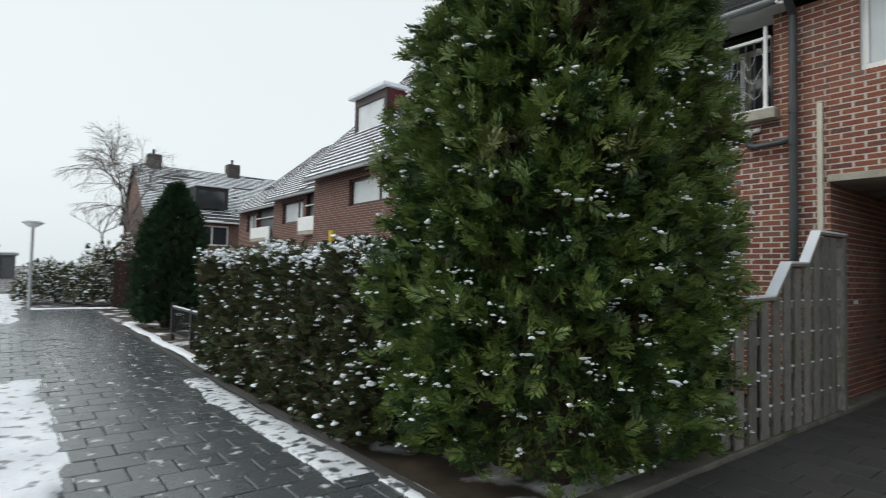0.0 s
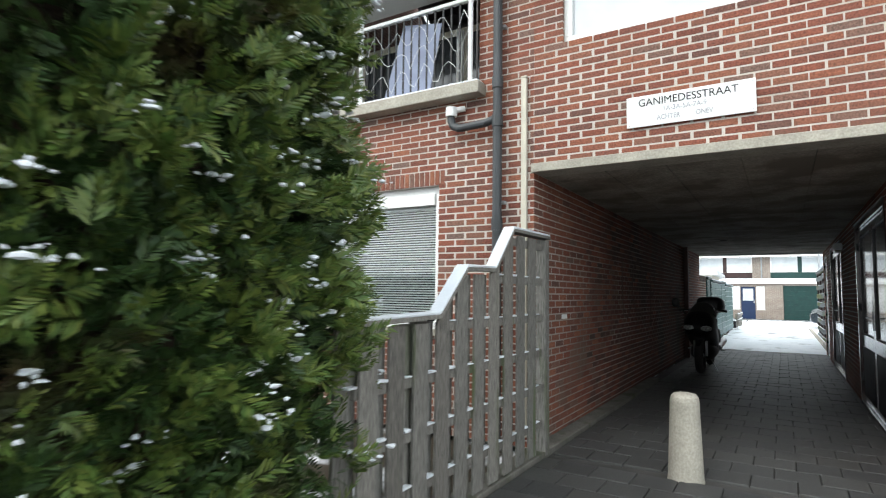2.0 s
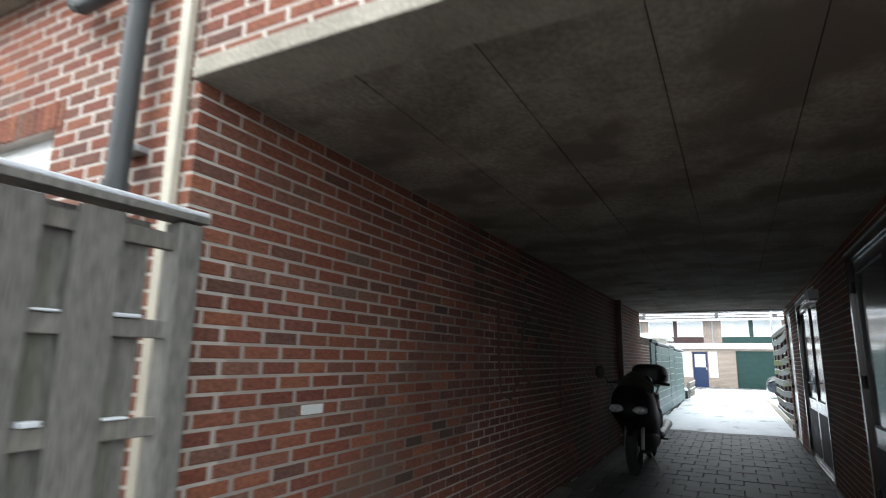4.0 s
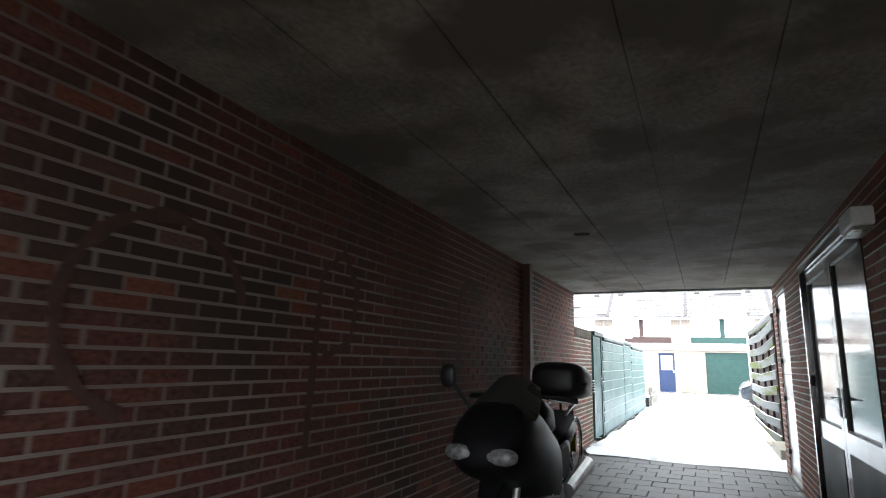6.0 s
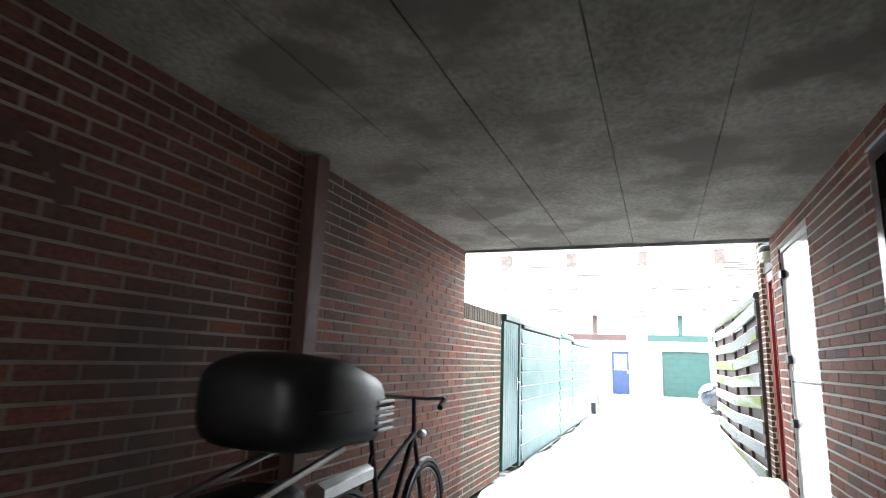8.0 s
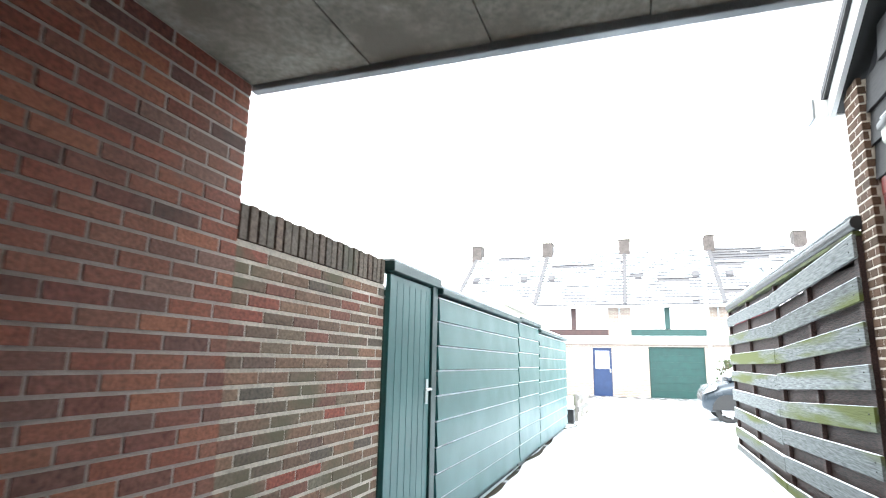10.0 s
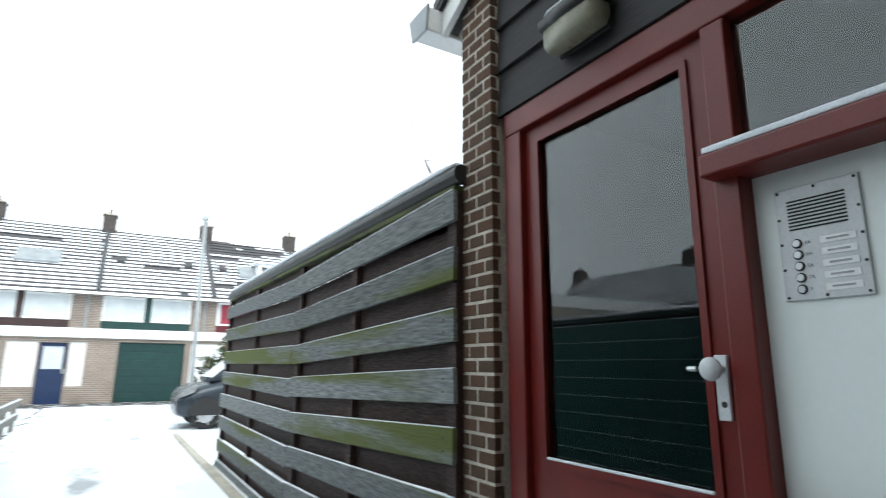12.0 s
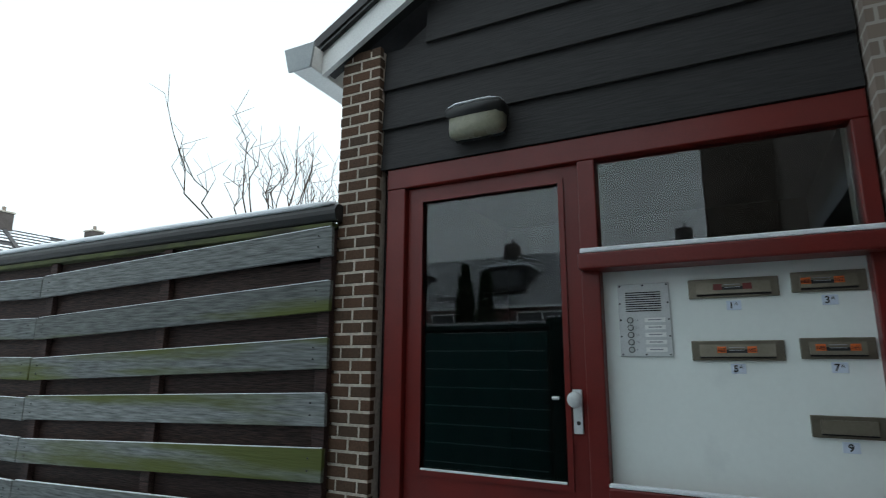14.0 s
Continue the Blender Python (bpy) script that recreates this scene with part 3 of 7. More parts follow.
snow_sheet("alley_snow", 0.06, 30, 11.85, 60, 0.012, "thin white snow with worn tracks over the alley paving", 0.3, 0.015, SNOW_ALLEY)
snow_sheet("garden_snow", -30, 0.0, 14, 60, 0.01, "white snow on the back gardens", 0.8, 0.03)
snow_sheet("verge_snow", -5.2, -1.15, -5.42, -5.02, 0.010, "thin strip of snow along the hedge edge", 0.07, 0.014, SNOW_PATCHY, 0.16)
snow_sheet("corner_snow", -1.1, 0.0, -5.16, -4.96, 0.010, "line of snow at the foot of the conifer", 0.07, 0.012, SNOW_PATCHY, 0.08)
snow_sheet("edge_snow", -13.0, -5.6, -4.92, -4.72, 0.014, "thin line of snow under the garden gate", 0.1, 0.012, SNOW, 0.1)
snow_sheet("gutter_snow", -6.2, -0.9, -9.8, -6.66, 0.006, "trodden patch of snow on the street paving", 0.12, 0.012, SNOW_THIN, 0.45)
snow_sheet("street_snow", -30, -13.5, -9.8, -6.6, 0.006, "patch of snow on the street paving", 0.4, 0.012, SNOW_THIN, 0.8)
snow_sheet("far_edge_snow", -19.2, -18.6, -6.6, -4.2, 0.02, "line of snow at the end of the pavement", 0.15, 0.012, SNOW, 0.15)

kerb = structure("kerb", bx(-0.02, 0.16, -4.9, 5.0, -0.04, 0.035, 0.008), KERB, "worn pale concrete kerb along the wall", "kerb")
kerb_street = structure("kerb_street", bx(-18, -0.2, -5.04, -4.94, -0.05, 0.006, 0.004), TILE, "wet concrete edging along the hedge", "kerb")

# ---------------------------------------------------------------- the house with the passage
PW, PH, PE = 2.775, 2.478, 11.74      # passage width, height and far end
LEFT_HOLES = [(-2.84, -1.02, 1.0, 2.45), (-4.62, -3.36, 0.0, 2.40), (-2.95, -0.57, 3.40, 4.55), (-4.69, -3.2, 3.3, 4.0)]
RIGHT_HOLES = [(0.0, PW, 0.0, 2.56), (0.277, 3.75, 3.64, 4.75)]
wall_front_left = structure("wall_front_left", wall_with_holes(-5.3, 0, 0, 4.55, LEFT_HOLES, "y", 0, 0.25), MORTAR, "red brick house front with pale mortar", "wall")
wall_front_right = structure("wall_front_right", wall_with_holes(0, 8, 0, 4.9, RIGHT_HOLES, "y", 0, 0.25), MORTAR, "red brick front above the passage", "wall")
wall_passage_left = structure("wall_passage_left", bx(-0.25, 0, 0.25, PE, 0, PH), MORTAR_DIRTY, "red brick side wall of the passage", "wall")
PR_HOLES = [(2.0, 4.6, 0.0, 2.345), (6.8, 9.24, 0.0, 2.345), (10.46, 11.4, 0.0, 2.32)]
wall_passage_right = structure("wall_passage_right", wall_with_holes(0.25, PE, 0, PH, PR_HOLES, "x", PW, PW + 0.25), MORTAR, "dark brick passage wall with glazed doors", "wall")
wall_back = structure("wall_back", wall_with_holes(-6, 8, 0, 5.6, [(-0.25, PW + 0.25, 0, PH + 0.25)], "y", PE - 0.25, PE - 0.002), BRICK_FAR, "brown brick back wall of the house", "wall")
wall_side_left = structure("wall_side_left", bx(-5.5, -5.3, 0.0, PE - 0.25, 0, 5.4), BRICK_FAR, "brick party wall", "wall")
wall_side_right = structure("wall_side_right", bx(8.0, 8.2, 0.0, PE - 0.25, 0, 5.4), BRICK_FAR, "brick end wall", "wall")
structure("wall_wing", bx(-9.0, -2.6, PE + 0.002, 12.62, 0, 6.0), BRICK_FAR, "brick rear wing of the next house", "wall")
# room surfaces carry their darkness in the colour
room_back = structure("wall_inner", bx(PW + 1.6, PW + 1.7, 0.25, PE - 0.25, 0, PH), DARK_ROOM, "inner wall behind the doors, coloured near-black to look unlit", "wall")
front_room = structure("wall_room", bx(-5.3, -0.25, 2.2, 2.3, 0, 4.55), DARK_ROOM, "inner wall of the front room, coloured near-black to look unlit", "wall")
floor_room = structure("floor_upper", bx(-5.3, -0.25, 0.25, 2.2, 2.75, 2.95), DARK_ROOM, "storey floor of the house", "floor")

# concrete plank ceiling with open joints
bm = bmesh.new()
xs = [-0.02, 0.575, 1.09, 1.66, 2.17, PW + 0.02]
cuts = ((0.0, 9.3), (0.0, 9.05), (0.0, 9.12), (0.0, 7.12, 9.22), (0.0, 7.05, 9.3))
for i in range(5):
    ys = cuts[i] + (PE + 0.02,)
    for j, (y0, y1) in enumerate(zip(ys, ys[1:])):
        d = 0.005 * j + 0.004 * ((i * 7) % 3)
        box(bm, xs[i] + 0.0015, xs[i + 1] - 0.0015, y0 + 0.002, y1 - 0.002, PH + d, PH + 0.25, 0.004)
ceiling = structure("ceiling", bm, CONCRETE, "stained grey concrete plank ceiling with open joints", "ceiling")
structure("ceiling_backing", bx(-0.25, PW + 0.25, 0.25, PE - 0.3, PH + 0.252, PH + 0.3), DARK_ROOM, "dark slab above the ceiling planks", "ceiling")
structure("lintel_front", bx(-0.02, PW + 0.1, -0.03, 0.24, PH - 0.004, 2.556, 0.006), LINTEL, "pale cast concrete lintel over the passage", "lintel")
structure("lintel_back", bx(-0.02, PW + 0.02, PE + 0.022, PE + 0.07, PH - 0.02, PH + 0.1, 0.004), ZINC, "grey edge strip over the passage exit", "lintel")
# near-black face stands in for the shade inside the chip
structure("concrete_patch", prism([(0.88, 7.56), (1.0, 7.58), (1.0, 7.63), (0.93, 7.64), (0.87, 7.62)], "z", PH - 0.003, PH + 0.004), DARK_ROOM, "dark chip in the concrete", "ceiling")


def window(name, x0, x1, z0, z1, y, mullions, frame_mat, pane_mat, label, depth=0.07, bar=0.06, horizontals=(), kind="structure", group=""):
    """A window in a wall along x, with a frame, mullions at the given x and a pane between each."""
    w = thing(name, ((x0 + x1) / 2, y, z0), label, "window", group, kind)
    bm = bmesh.new()
    box(bm, x0, x1, y, y + depth, z0, z0 + bar, 0.006)
    box(bm, x0, x1, y, y + depth, z1 - bar, z1, 0.006)
    box(bm, x0, x0 + bar, y + 0.001, y + depth - 0.001, z0 + bar, z1 - bar, 0.006)
    box(bm, x1 - bar, x1, y + 0.001, y + depth - 0.001, z0 + bar, z1 - bar, 0.006)
    part("window_frame", bm, frame_mat, w)
    cuts = [x0, *mullions, x1]
    for m in mullions:
        part("mullion", bx(m - bar / 2, m + bar / 2, y + 0.001, y + depth - 0.001, z0 + bar, z1 - bar, 0.005), frame_mat, w)
    for a, b in zip(cuts, cuts[1:]):
        part("pane", bx(a + bar / 2, b - bar / 2, y + depth * 0.55, y + depth * 0.55 + 0.006, z0 + bar * 0.8, z1 - bar * 0.8), pane_mat, w)
    for h in horizontals:
        part("transom_bar", bx(x0 + bar, x1 - bar, y + 0.002, y + depth - 0.002, h - bar / 2, h + bar / 2), frame_mat, w)
    return w


# ground floor window with blinds
w1 = window("window_1", -2.84, -1.02, 1.0, 2.45, 0.06, [-2.28], WHITE, GLASS, "white framed window with lowered slatted blinds", bar=0.075)
part("top_rail", bx(-2.24, -1.1, 0.04, 0.1, 2.26, 2.38, 0.006), WHITE, w1)
part("sill", bx(-2.9, -0.98, -0.05, 0.06, 0.94, 1.0, 0.008), LINTEL, w1)
slat = None
for k in range(44):
    z = 1.1 + k * 0.026
    if slat is None:
        slat = part("slat", bx(-2.76, -1.1, -0.011, 0.011, -0.001, 0.001), BLIND, w1)
        slat.matrix_basis = pose(0, 0.2, z, 38)
    else:
        s = slat.copy()
        scene.collection.objects.link(s)
        s.matrix_basis = pose(0, 0.2, z, 38)
part("head_box", bx(-2.78, -1.08, 0.17, 0.23, 2.24, 2.30, 0.004), BLIND, w1)
# soldier course above the window
bm = bmesh.new()
for k in range(31):
    box(bm, -2.88 + k * 0.0625, -2.88 + k * 0.0625 + 0.05, -0.007 - 0.001 * (k % 3), 0.02, 2.455, 2.60, 0.003)
soldier = tagged(link("soldier_course", bm, BRICK, wall_front_left), kind="stuff")

# front door recess
fd = thing("door_front", (-4.0, 0.3, 0), "wine red front door in a white frame with side light", "door", kind="structure")
part("door_frame", wall_with_holes(-4.62, -3.36, 0, 2.28, [(-4.55, -3.85, 0.05, 2.2), (-3.76, -3.43, 0.7, 2.2)], "y", 0.08, 0.16), WHITE, fd)
part("door_leaf", bx(-4.55, -3.85, 0.10, 0.14, 0.05, 2.2, 0.004), RED_DOOR, fd)
part("side_pane", bx(-3.76, -3.43, 0.12, 0.126, 0.7, 2.2), NET_GLASS, fd)
part("canopy_board", bx(-4.95, -3.36, -0.06, 0.06, 2.285, 2.42, 0.008), RED, fd, "dark red board above the door")
part("handle", bx(-3.93, -3.91, 0.06, 0.10, 1.0, 1.14, 0.006), STEEL, fd)
pier = structure("pier", bx(-3.17, -2.91, -0.10, -0.002, 0, 2.74), MORTAR, "brick pier between door and window", "pier")
structure("pier_cap", bx(-3.19, -2.89, -0.12, -0.004, 2.745, 2.78, 0.006), LINTEL, "mossy tile cap on the brick pier", "pier")

window("window_2", -4.69, -3.2, 3.3, 4.0, 0.08, [-3.72], BROWN_FRAME, NET_GLASS, "wide low window in a brown frame")
window("window_3", 0.277, 3.75, 3.64, 4.75, 0.05, [2.01], WHITE, NET_GLASS, "large white framed window above the passage", bar=0.075)

# balcony in the recess
balc = thing("balcony", (-1.75, -0.1, 3.28), "balcony with dark railing hung with string lights", "balcony", kind="structure")
part("slab", bx(-3.0, -0.5, -0.16, 0.9, 3.28, 3.40, 0.01), LINTEL, balc, "weathered concrete balcony slab")
part("slab_snow", bx(-2.98, -0.52, -0.15, 0.0, 3.401, 3.416, 0.005), SNOW, balc, "thin snow on the slab")
for k in range(25):
    x = -2.92 + k * 0.098
    part("bar", bx(x, x + 0.014, -0.08, -0.066, 3.40, 4.25), BLACK, balc)
part("hand_rail", bx(-2.95, -0.57, -0.10, -0.05, 4.25, 4.29, 0.008), WHITE, balc)
for x in (-2.0, -0.62):
    part("white_post", rods([(x, -0.1, 3.40), (x, -0.1, 4.4)], 0.024, 10), WHITE, balc)
rng = random.Random(4)
for r in range(3):
    pts = []
    for k in range(40):
        pts.append((-2.9 + k * 0.058, -0.1 - 0.01 * rng.random(), 3.6 + 0.22 * r + 0.09 * math.sin(k * 1.3 + r) + rng.uniform(-0.05, 0.05)))
    part("light_string", rods(pts, 0.0025, 4), WHITE, balc, "white cable of string lights")
part("recess_back", bx(-2.95, -0.57, 0.9, 1.0, 3.40, 4.55), CREAM, balc)
part("recess_side", bx(-2.98, -2.95, 0.25, 0.9, 3.40, 4.55), WHITE, balc)
part("recess_side", bx(-0.57, -0.54, 0.25, 0.9, 3.40, 4.55), WHITE, balc)
for a, b in ((-2.75, -2.1), (-1.9, -1.35), (-1.2, -0.7)):
    part("balcony_window", bx(a, b, 0.87, 0.895, 3.5, 4.45, 0.003), DARK_GLASS, balc)
    part("window_post", bx(b + 0.02, b + 0.1, 0.84, 0.89, 3.42, 4.5, 0.004), WHITE, balc)
cloth = thing("hung_cloth", (-1.5, 0.05, 3.45), "pale blue cloth hung behind the railing", "cloth")
part("cloth_sheet", prism([(-1.75, 3.45), (-1.15, 3.47), (-1.02, 4.15), (-1.5, 4.24)], "y", 0.0, 0.012), CLOTH, cloth)

# eaves, gutter and roof
def roof_tiles(name, x0, x1, a, b, rows, parent, seed=0, snow=0.8, axis="x"):
    """Stepped courses from the eave point a to the ridge point b (each (across, z)), with snow left on them."""
    rng = random.Random(seed)
    av, bv = Vector((0, *a)), Vector((0, *b))
    step = (bv - av) / rows
    nrm = Vector((0, -step.z, step.y)).normalized()
    if nrm.z < 0:
        nrm = -nrm
    tv, tf, sv, sf = [], [], [], []

    def quad(vs, fs, pts):
        s = len(vs)
        vs += [((p.x, p.y, p.z) if axis == "x" else (p.y, p.x, p.z)) for p in pts]
        fs.append((s, s + 1, s + 2, s + 3))
    for r in range(rows):
        p0, p1 = av + step * r, av + step * (r + 1.0)
        up0, up1 = p0 + nrm * 0.05, p1 + nrm * 0.015
        X0, X1 = Vector((x0, 0, 0)), Vector((x1, 0, 0))
        quad(tv, tf, [up0 + X0, up0 + X1, up1 + X1, up1 + X0])
        quad(tv, tf, [p0 + X0, p0 + X1, up0 + X1, up0 + X0])
        x = x0
        while x < x1 - 0.05:
            w = min(rng.uniform(0.25, 2.6), x1 - x)
            if rng.random() < snow:
                s0 = rng.uniform(0.2, 0.3)
                s1 = rng.uniform(0.93, 1.0)
                q0, q1 = up0.lerp(up1, s0) + nrm * 0.012, up0.lerp(up1, s1) + nrm * 0.012
                A, B = Vector((x + 0.02, 0, 0)), Vector((x + w - rng.uniform(0.0, 0.03), 0, 0))
                quad(sv, sf, [q0 + A, q0 + B, q1 + B, q1 + A])
            x += w
    ob = mesh_ob(name, tv, tf, ROOF_DARK, parent)
    ob["kind"] = "stuff"
    if sv:
        so = mesh_ob("roof_snow", sv, sf, SNOW, parent)
        so["kind"] = "stuff"
    return ob


ROOF_DARK = mat("dark_roof_tile", (0.05, 0.05, 0.055), (0.075, 0.07, 0.07), rough=0.6, scale=3, fine=30, bump=0.2)
roof = thing("roof_front", (1.3, 5.9, 8.2), "dark tiled pitched roof under thin snow", "roof", kind="structure")
roof_tiles("roof_tiles", -0.35, 8.2, (-0.45, 4.86), (5.9, 8.4), 24, roof, 1)
roof_tiles("roof_tiles", -5.4, -0.35, (-0.2, 4.66), (5.9, 8.3), 24, roof, 2)
roof_tiles("roof_tiles", -5.4, 8.2, (12.2, 5.4), (5.9, 8.3), 24, roof, 3)
part("soffit", bx(-0.35, 8.2, -0.42, 0.0, 4.76, 4.80), WHITE, roof, "white soffit board")
part("fascia", bx(-0.35, 8.2, -0.44, -0.42, 4.72, 4.86, 0.004), WHITE, roof, "white fascia board")
part("soffit_low", bx(-5.4, -0.36, -0.25, 0.25, 4.555, 4.59), WHITE, roof, "white soffit board")
part("barge_end", prism([(-0.42, 4.78), (2.5, 6.45), (2.5, 6.7), (-0.45, 4.95)], "x", -0.39, -0.352), WHITE, roof)


def gutter(name, p0, p1, r, label, material=ZINC, group=""):
    g = thing(name, p0, label, "gutter", group)
    a, b = Vector(p0), Vector(p1)
    d = (b - a).normalized()
    side = Vector((-d.y, d.x, 0))
    bm = bmesh.new()
    rings = []
    for p in (a, b):
        ring = []
        for rr in (r, r - 0.006):
            seq = [p + side * (rr * math.cos(t)) + Vector((0, 0, -rr * math.sin(t))) for t in [math.pi * k / 10 for k in range(11)]]
            ring += seq if rr == r else seq[::-1]
        rings.append([bm.verts.new(q) for q in ring])
    n = len(rings[0])
    for i in range(n):
        j = (i + 1) % n
        bm.faces.new((rings[0][i], rings[0][j], rings[1][j], rings[1][i]))
    part("trough", bm, material, g)
    return g


gutter("gutter_1", (-0.4, -0.5, 4.84), (8.2, -0.5, 4.84), 0.07, "grey half round gutter under the tiles")
gutter("gutter_2", (-5.4, -0.32, 4.60), (-0.42, -0.32, 4.60), 0.06, "grey half round gutter under the tiles")

# downpipe with branch
dp = thing("downpipe", (-0.33, -0.1, 0), "dark grey plastic downpipe with a side branch", "downpipe")
part("pipe", rods([(-0.33, -0.09, 0.0), (-0.33, -0.09, 4.45), (-0.33, -0.45, 4.75)], 0.045, 14), PVC, dp, smooth=False)
for z in (1.95, 2.93, 3.30):
    part("socket", rods([(-0.33, -0.09, z), (-0.33, -0.09, z + 0.11)], 0.054, 14), PVC, dp)
part("branch", rods([(-0.33, -0.09, 3.02), (-0.45, -0.1, 2.98), (-0.74, -0.1, 2.97), (-0.81, -0.1, 3.0), (-0.83, -0.1, 3.06), (-0.83, -0.1, 3.12)], 0.038, 12), PVC, dp)
part("inlet_cup", rods([(-0.83, -0.1, 3.10), (-0.83, -0.1, 3.19)], 0.055, 14), WHITE, dp, "white plastic inlet cup")
part("inlet_stub", rods([(-0.83, -0.09, 3.16), (-0.72, -0.02, 3.19)], 0.03, 10), WHITE, dp)
for z in (2.2, 3.9):
    part("bracket", bx(-0.39, -0.27, -0.06, -0.005, z, z + 0.03, 0.004), ZINC, dp)
cd = thing("cable_conduit", (-0.085, -0.03, 1.4), "cream coloured cable duct on the brick front", "conduit")
part("duct", bx(-0.113, -0.057, -0.045, -0.007, 0.1, 3.37, 0.006), CREAM, cd)
part("end_cap", bx(-0.115, -0.055, -0.047, -0.007, 3.372, 3.392, 0.004), CREAM, cd)

# street name sign
sign = thing("street_sign", (1.315, -0.03, 2.755), "white enamel street name plate with black lettering", "sign")
part("plate", bx(0.84, 1.79, -0.030, -0.018, 2.755, 3.015, 0.004), WHITE, sign)
lettering("street_name", "GANIMEDESSTRAAT", 0.088, (0.935, -0.032, 2.925), (90, 0, 0), INK, sign, 0.93)
lettering("house_numbers", "1A-3A-5A-7A-9", 0.055, (1.125, -0.032, 2.865), (90, 0, 0), FADED_INK, sign, 0.92)
lettering("direction", "ACHTER", 0.058, (1.08, -0.032, 2.795), (90, 0, 0), FADED_INK, sign, 0.8)
lettering("direction_rest", "ONEV", 0.058, (1.37, -0.032, 2.795), (90, 0, 0), FADED_INK, sign, 0.8)
for x, z in ((0.86, 2.775), (1.77, 2.775), (0.86, 2.995), (1.77, 2.995)):
    part("screw", rods([(x, -0.034, z), (x, -0.029, z)], 0.006, 8), STEEL, sign)
for x in (0.9, 1.72):
    part("bracket", bx(x, x + 0.03, -0.019, -0.007, 2.80, 2.97), ZINC, sign)
tag_plate = thing("wall_marker", (0.0, 0.78, 1.11), "small white marker plate on the brick", "marker")
part("plate", bx(0.007, 0.014, 0.71, 0.86, 1.12, 1.165, 0.002), WHITE, tag_plate)

# bollard
bol = thing("bollard", (1.25, -0.06, 0), "short tapered concrete bollard", "bollard")
bm = bmesh.new()
prof = [(0.155, -0.02), (0.148, 0.02), (0.125, 0.5), (0.123, 0.57), (0.115, 0.60), (0.095, 0.622), (0.05, 0.63)]
rings = [[bm.verts.new((1.25 + 0.86 * r * math.cos(2 * math.pi * k / 28), -0.06 + 0.86 * r * math.sin(2 * math.pi * k / 28), z)) for k in range(28)] for r, z in prof]
for a, b in zip(rings, rings[1:]):
    for k in range(28):
        bm.faces.new((a[k], a[(k + 1) % 28], b[(k + 1) % 28], b[k]))
bm.faces.new(rings[-1])
part("post_body", bm, LINTEL, bol, smooth=False)

# ---------------------------------------------------------------- stepped garden fence beside the passage
gf = thing("garden_fence", (0.12, -1.2, 0), "weathered grey board fence, stepped down, snow on its cap", "fence")


def fence_top(y):
    for a, b, za, zb in ((0.1, -0.80, 1.85, 1.84), (-0.80, -1.11, 1.84, 1.52), (-1.11, -1.53, 1.52, 1.51), (-1.53, -1.86, 1.51, 1.21), (-1.86, -5, 1.21, 1.18)):
        if b <= y <= a:
            return za + (zb - za) * (a - y) / (a - b)
    return 1.18


for k in range(21):
    front = k % 2 == 1
    c = -0.283 - 0.1175 * (k - 0)
    xx, w = (0.135, 0.142) if front else (0.085, 0.15)
    y = c + w / 2
    za, zb = fence_top(y) - 0.02, fence_top(y - w) - 0.02
    part("board", prism([(y, 0.05), (y - w, 0.05), (y - w, zb), (y, za)], "x", xx, xx + 0.018, 0.002), TIMBER, gf)
    for j, z in enumerate((0.30, 0.60, 0.895, 1.19, 1.50)):
        if not front and z < fence_top(c) - 0.1:
            g = 0.044 - 0.006 * ((k + j * 3) % 4)
            part("ledge_snow", bx(0.106, 0.15, c - g, c + g + 0.003, z + 0.0005, z + 0.009 + 0.004 * ((k + j) % 3), 0.004), SNOW, gf)
for z, end in ((0.30, -2.6), (0.60, -2.6), (0.895, -2.6), (1.19, -1.74), (1.50, -1.05), (1.80, -0.8)):
    part("rail", bx(0.104, 0.134, end, -0.05, z - 0.06, z, 0.004), TIMBER, gf)
part("post", bx(0.075, 0.165, -0.14, -0.05, 0, 1.84, 0.006), TIMBER, gf)
for yy in (-1.95, -2.6):
    part("post", bx(0.02, 0.084, yy - 0.045, yy + 0.045, 0, 1.25, 0.006), TIMBER, gf)
segs = [(-0.03, 1.85), (-0.80, 1.84), (-1.11, 1.52), (-1.53, 1.51), (-1.86, 1.21), (-2.66, 1.19)]
for (ya, za), (yb, zb) in zip(segs, segs[1:]):
    part("cap_rail", prism([(ya, za), (yb, zb), (yb, zb + 0.025), (ya, za + 0.025)], "x", 0.07, 0.172, 0.003), TIMBER, gf)
    part("cap_snow", prism([(ya, za + 0.0255), (yb, zb + 0.0255), (yb, zb + 0.045), (ya, za + 0.043)], "x", 0.074, 0.168, 0.006), SNOW, gf, "snow lying on the cap")

# ---------------------------------------------------------------- planting along the street
def shell_points(n, seed, shape):
    rng = np.random.default_rng(seed)
    return shape(rng, n)


def foliage(t, pts, out, size, leaves, material, seed, name="crown", **kw):
    v, q = sprays(pts, out, size, leaves, seed, **kw)
    ob = mesh_ob(name, v, q, material, t)
    ob["kind"] = "stuff"
    return ob


def lumpy(p, c, freq, amp):
    return np.array([1 + amp * noise.noise(Vector((float(q[0]) * freq, float(q[1]) * freq, float(q[2]) * freq)) + c) for q in p])


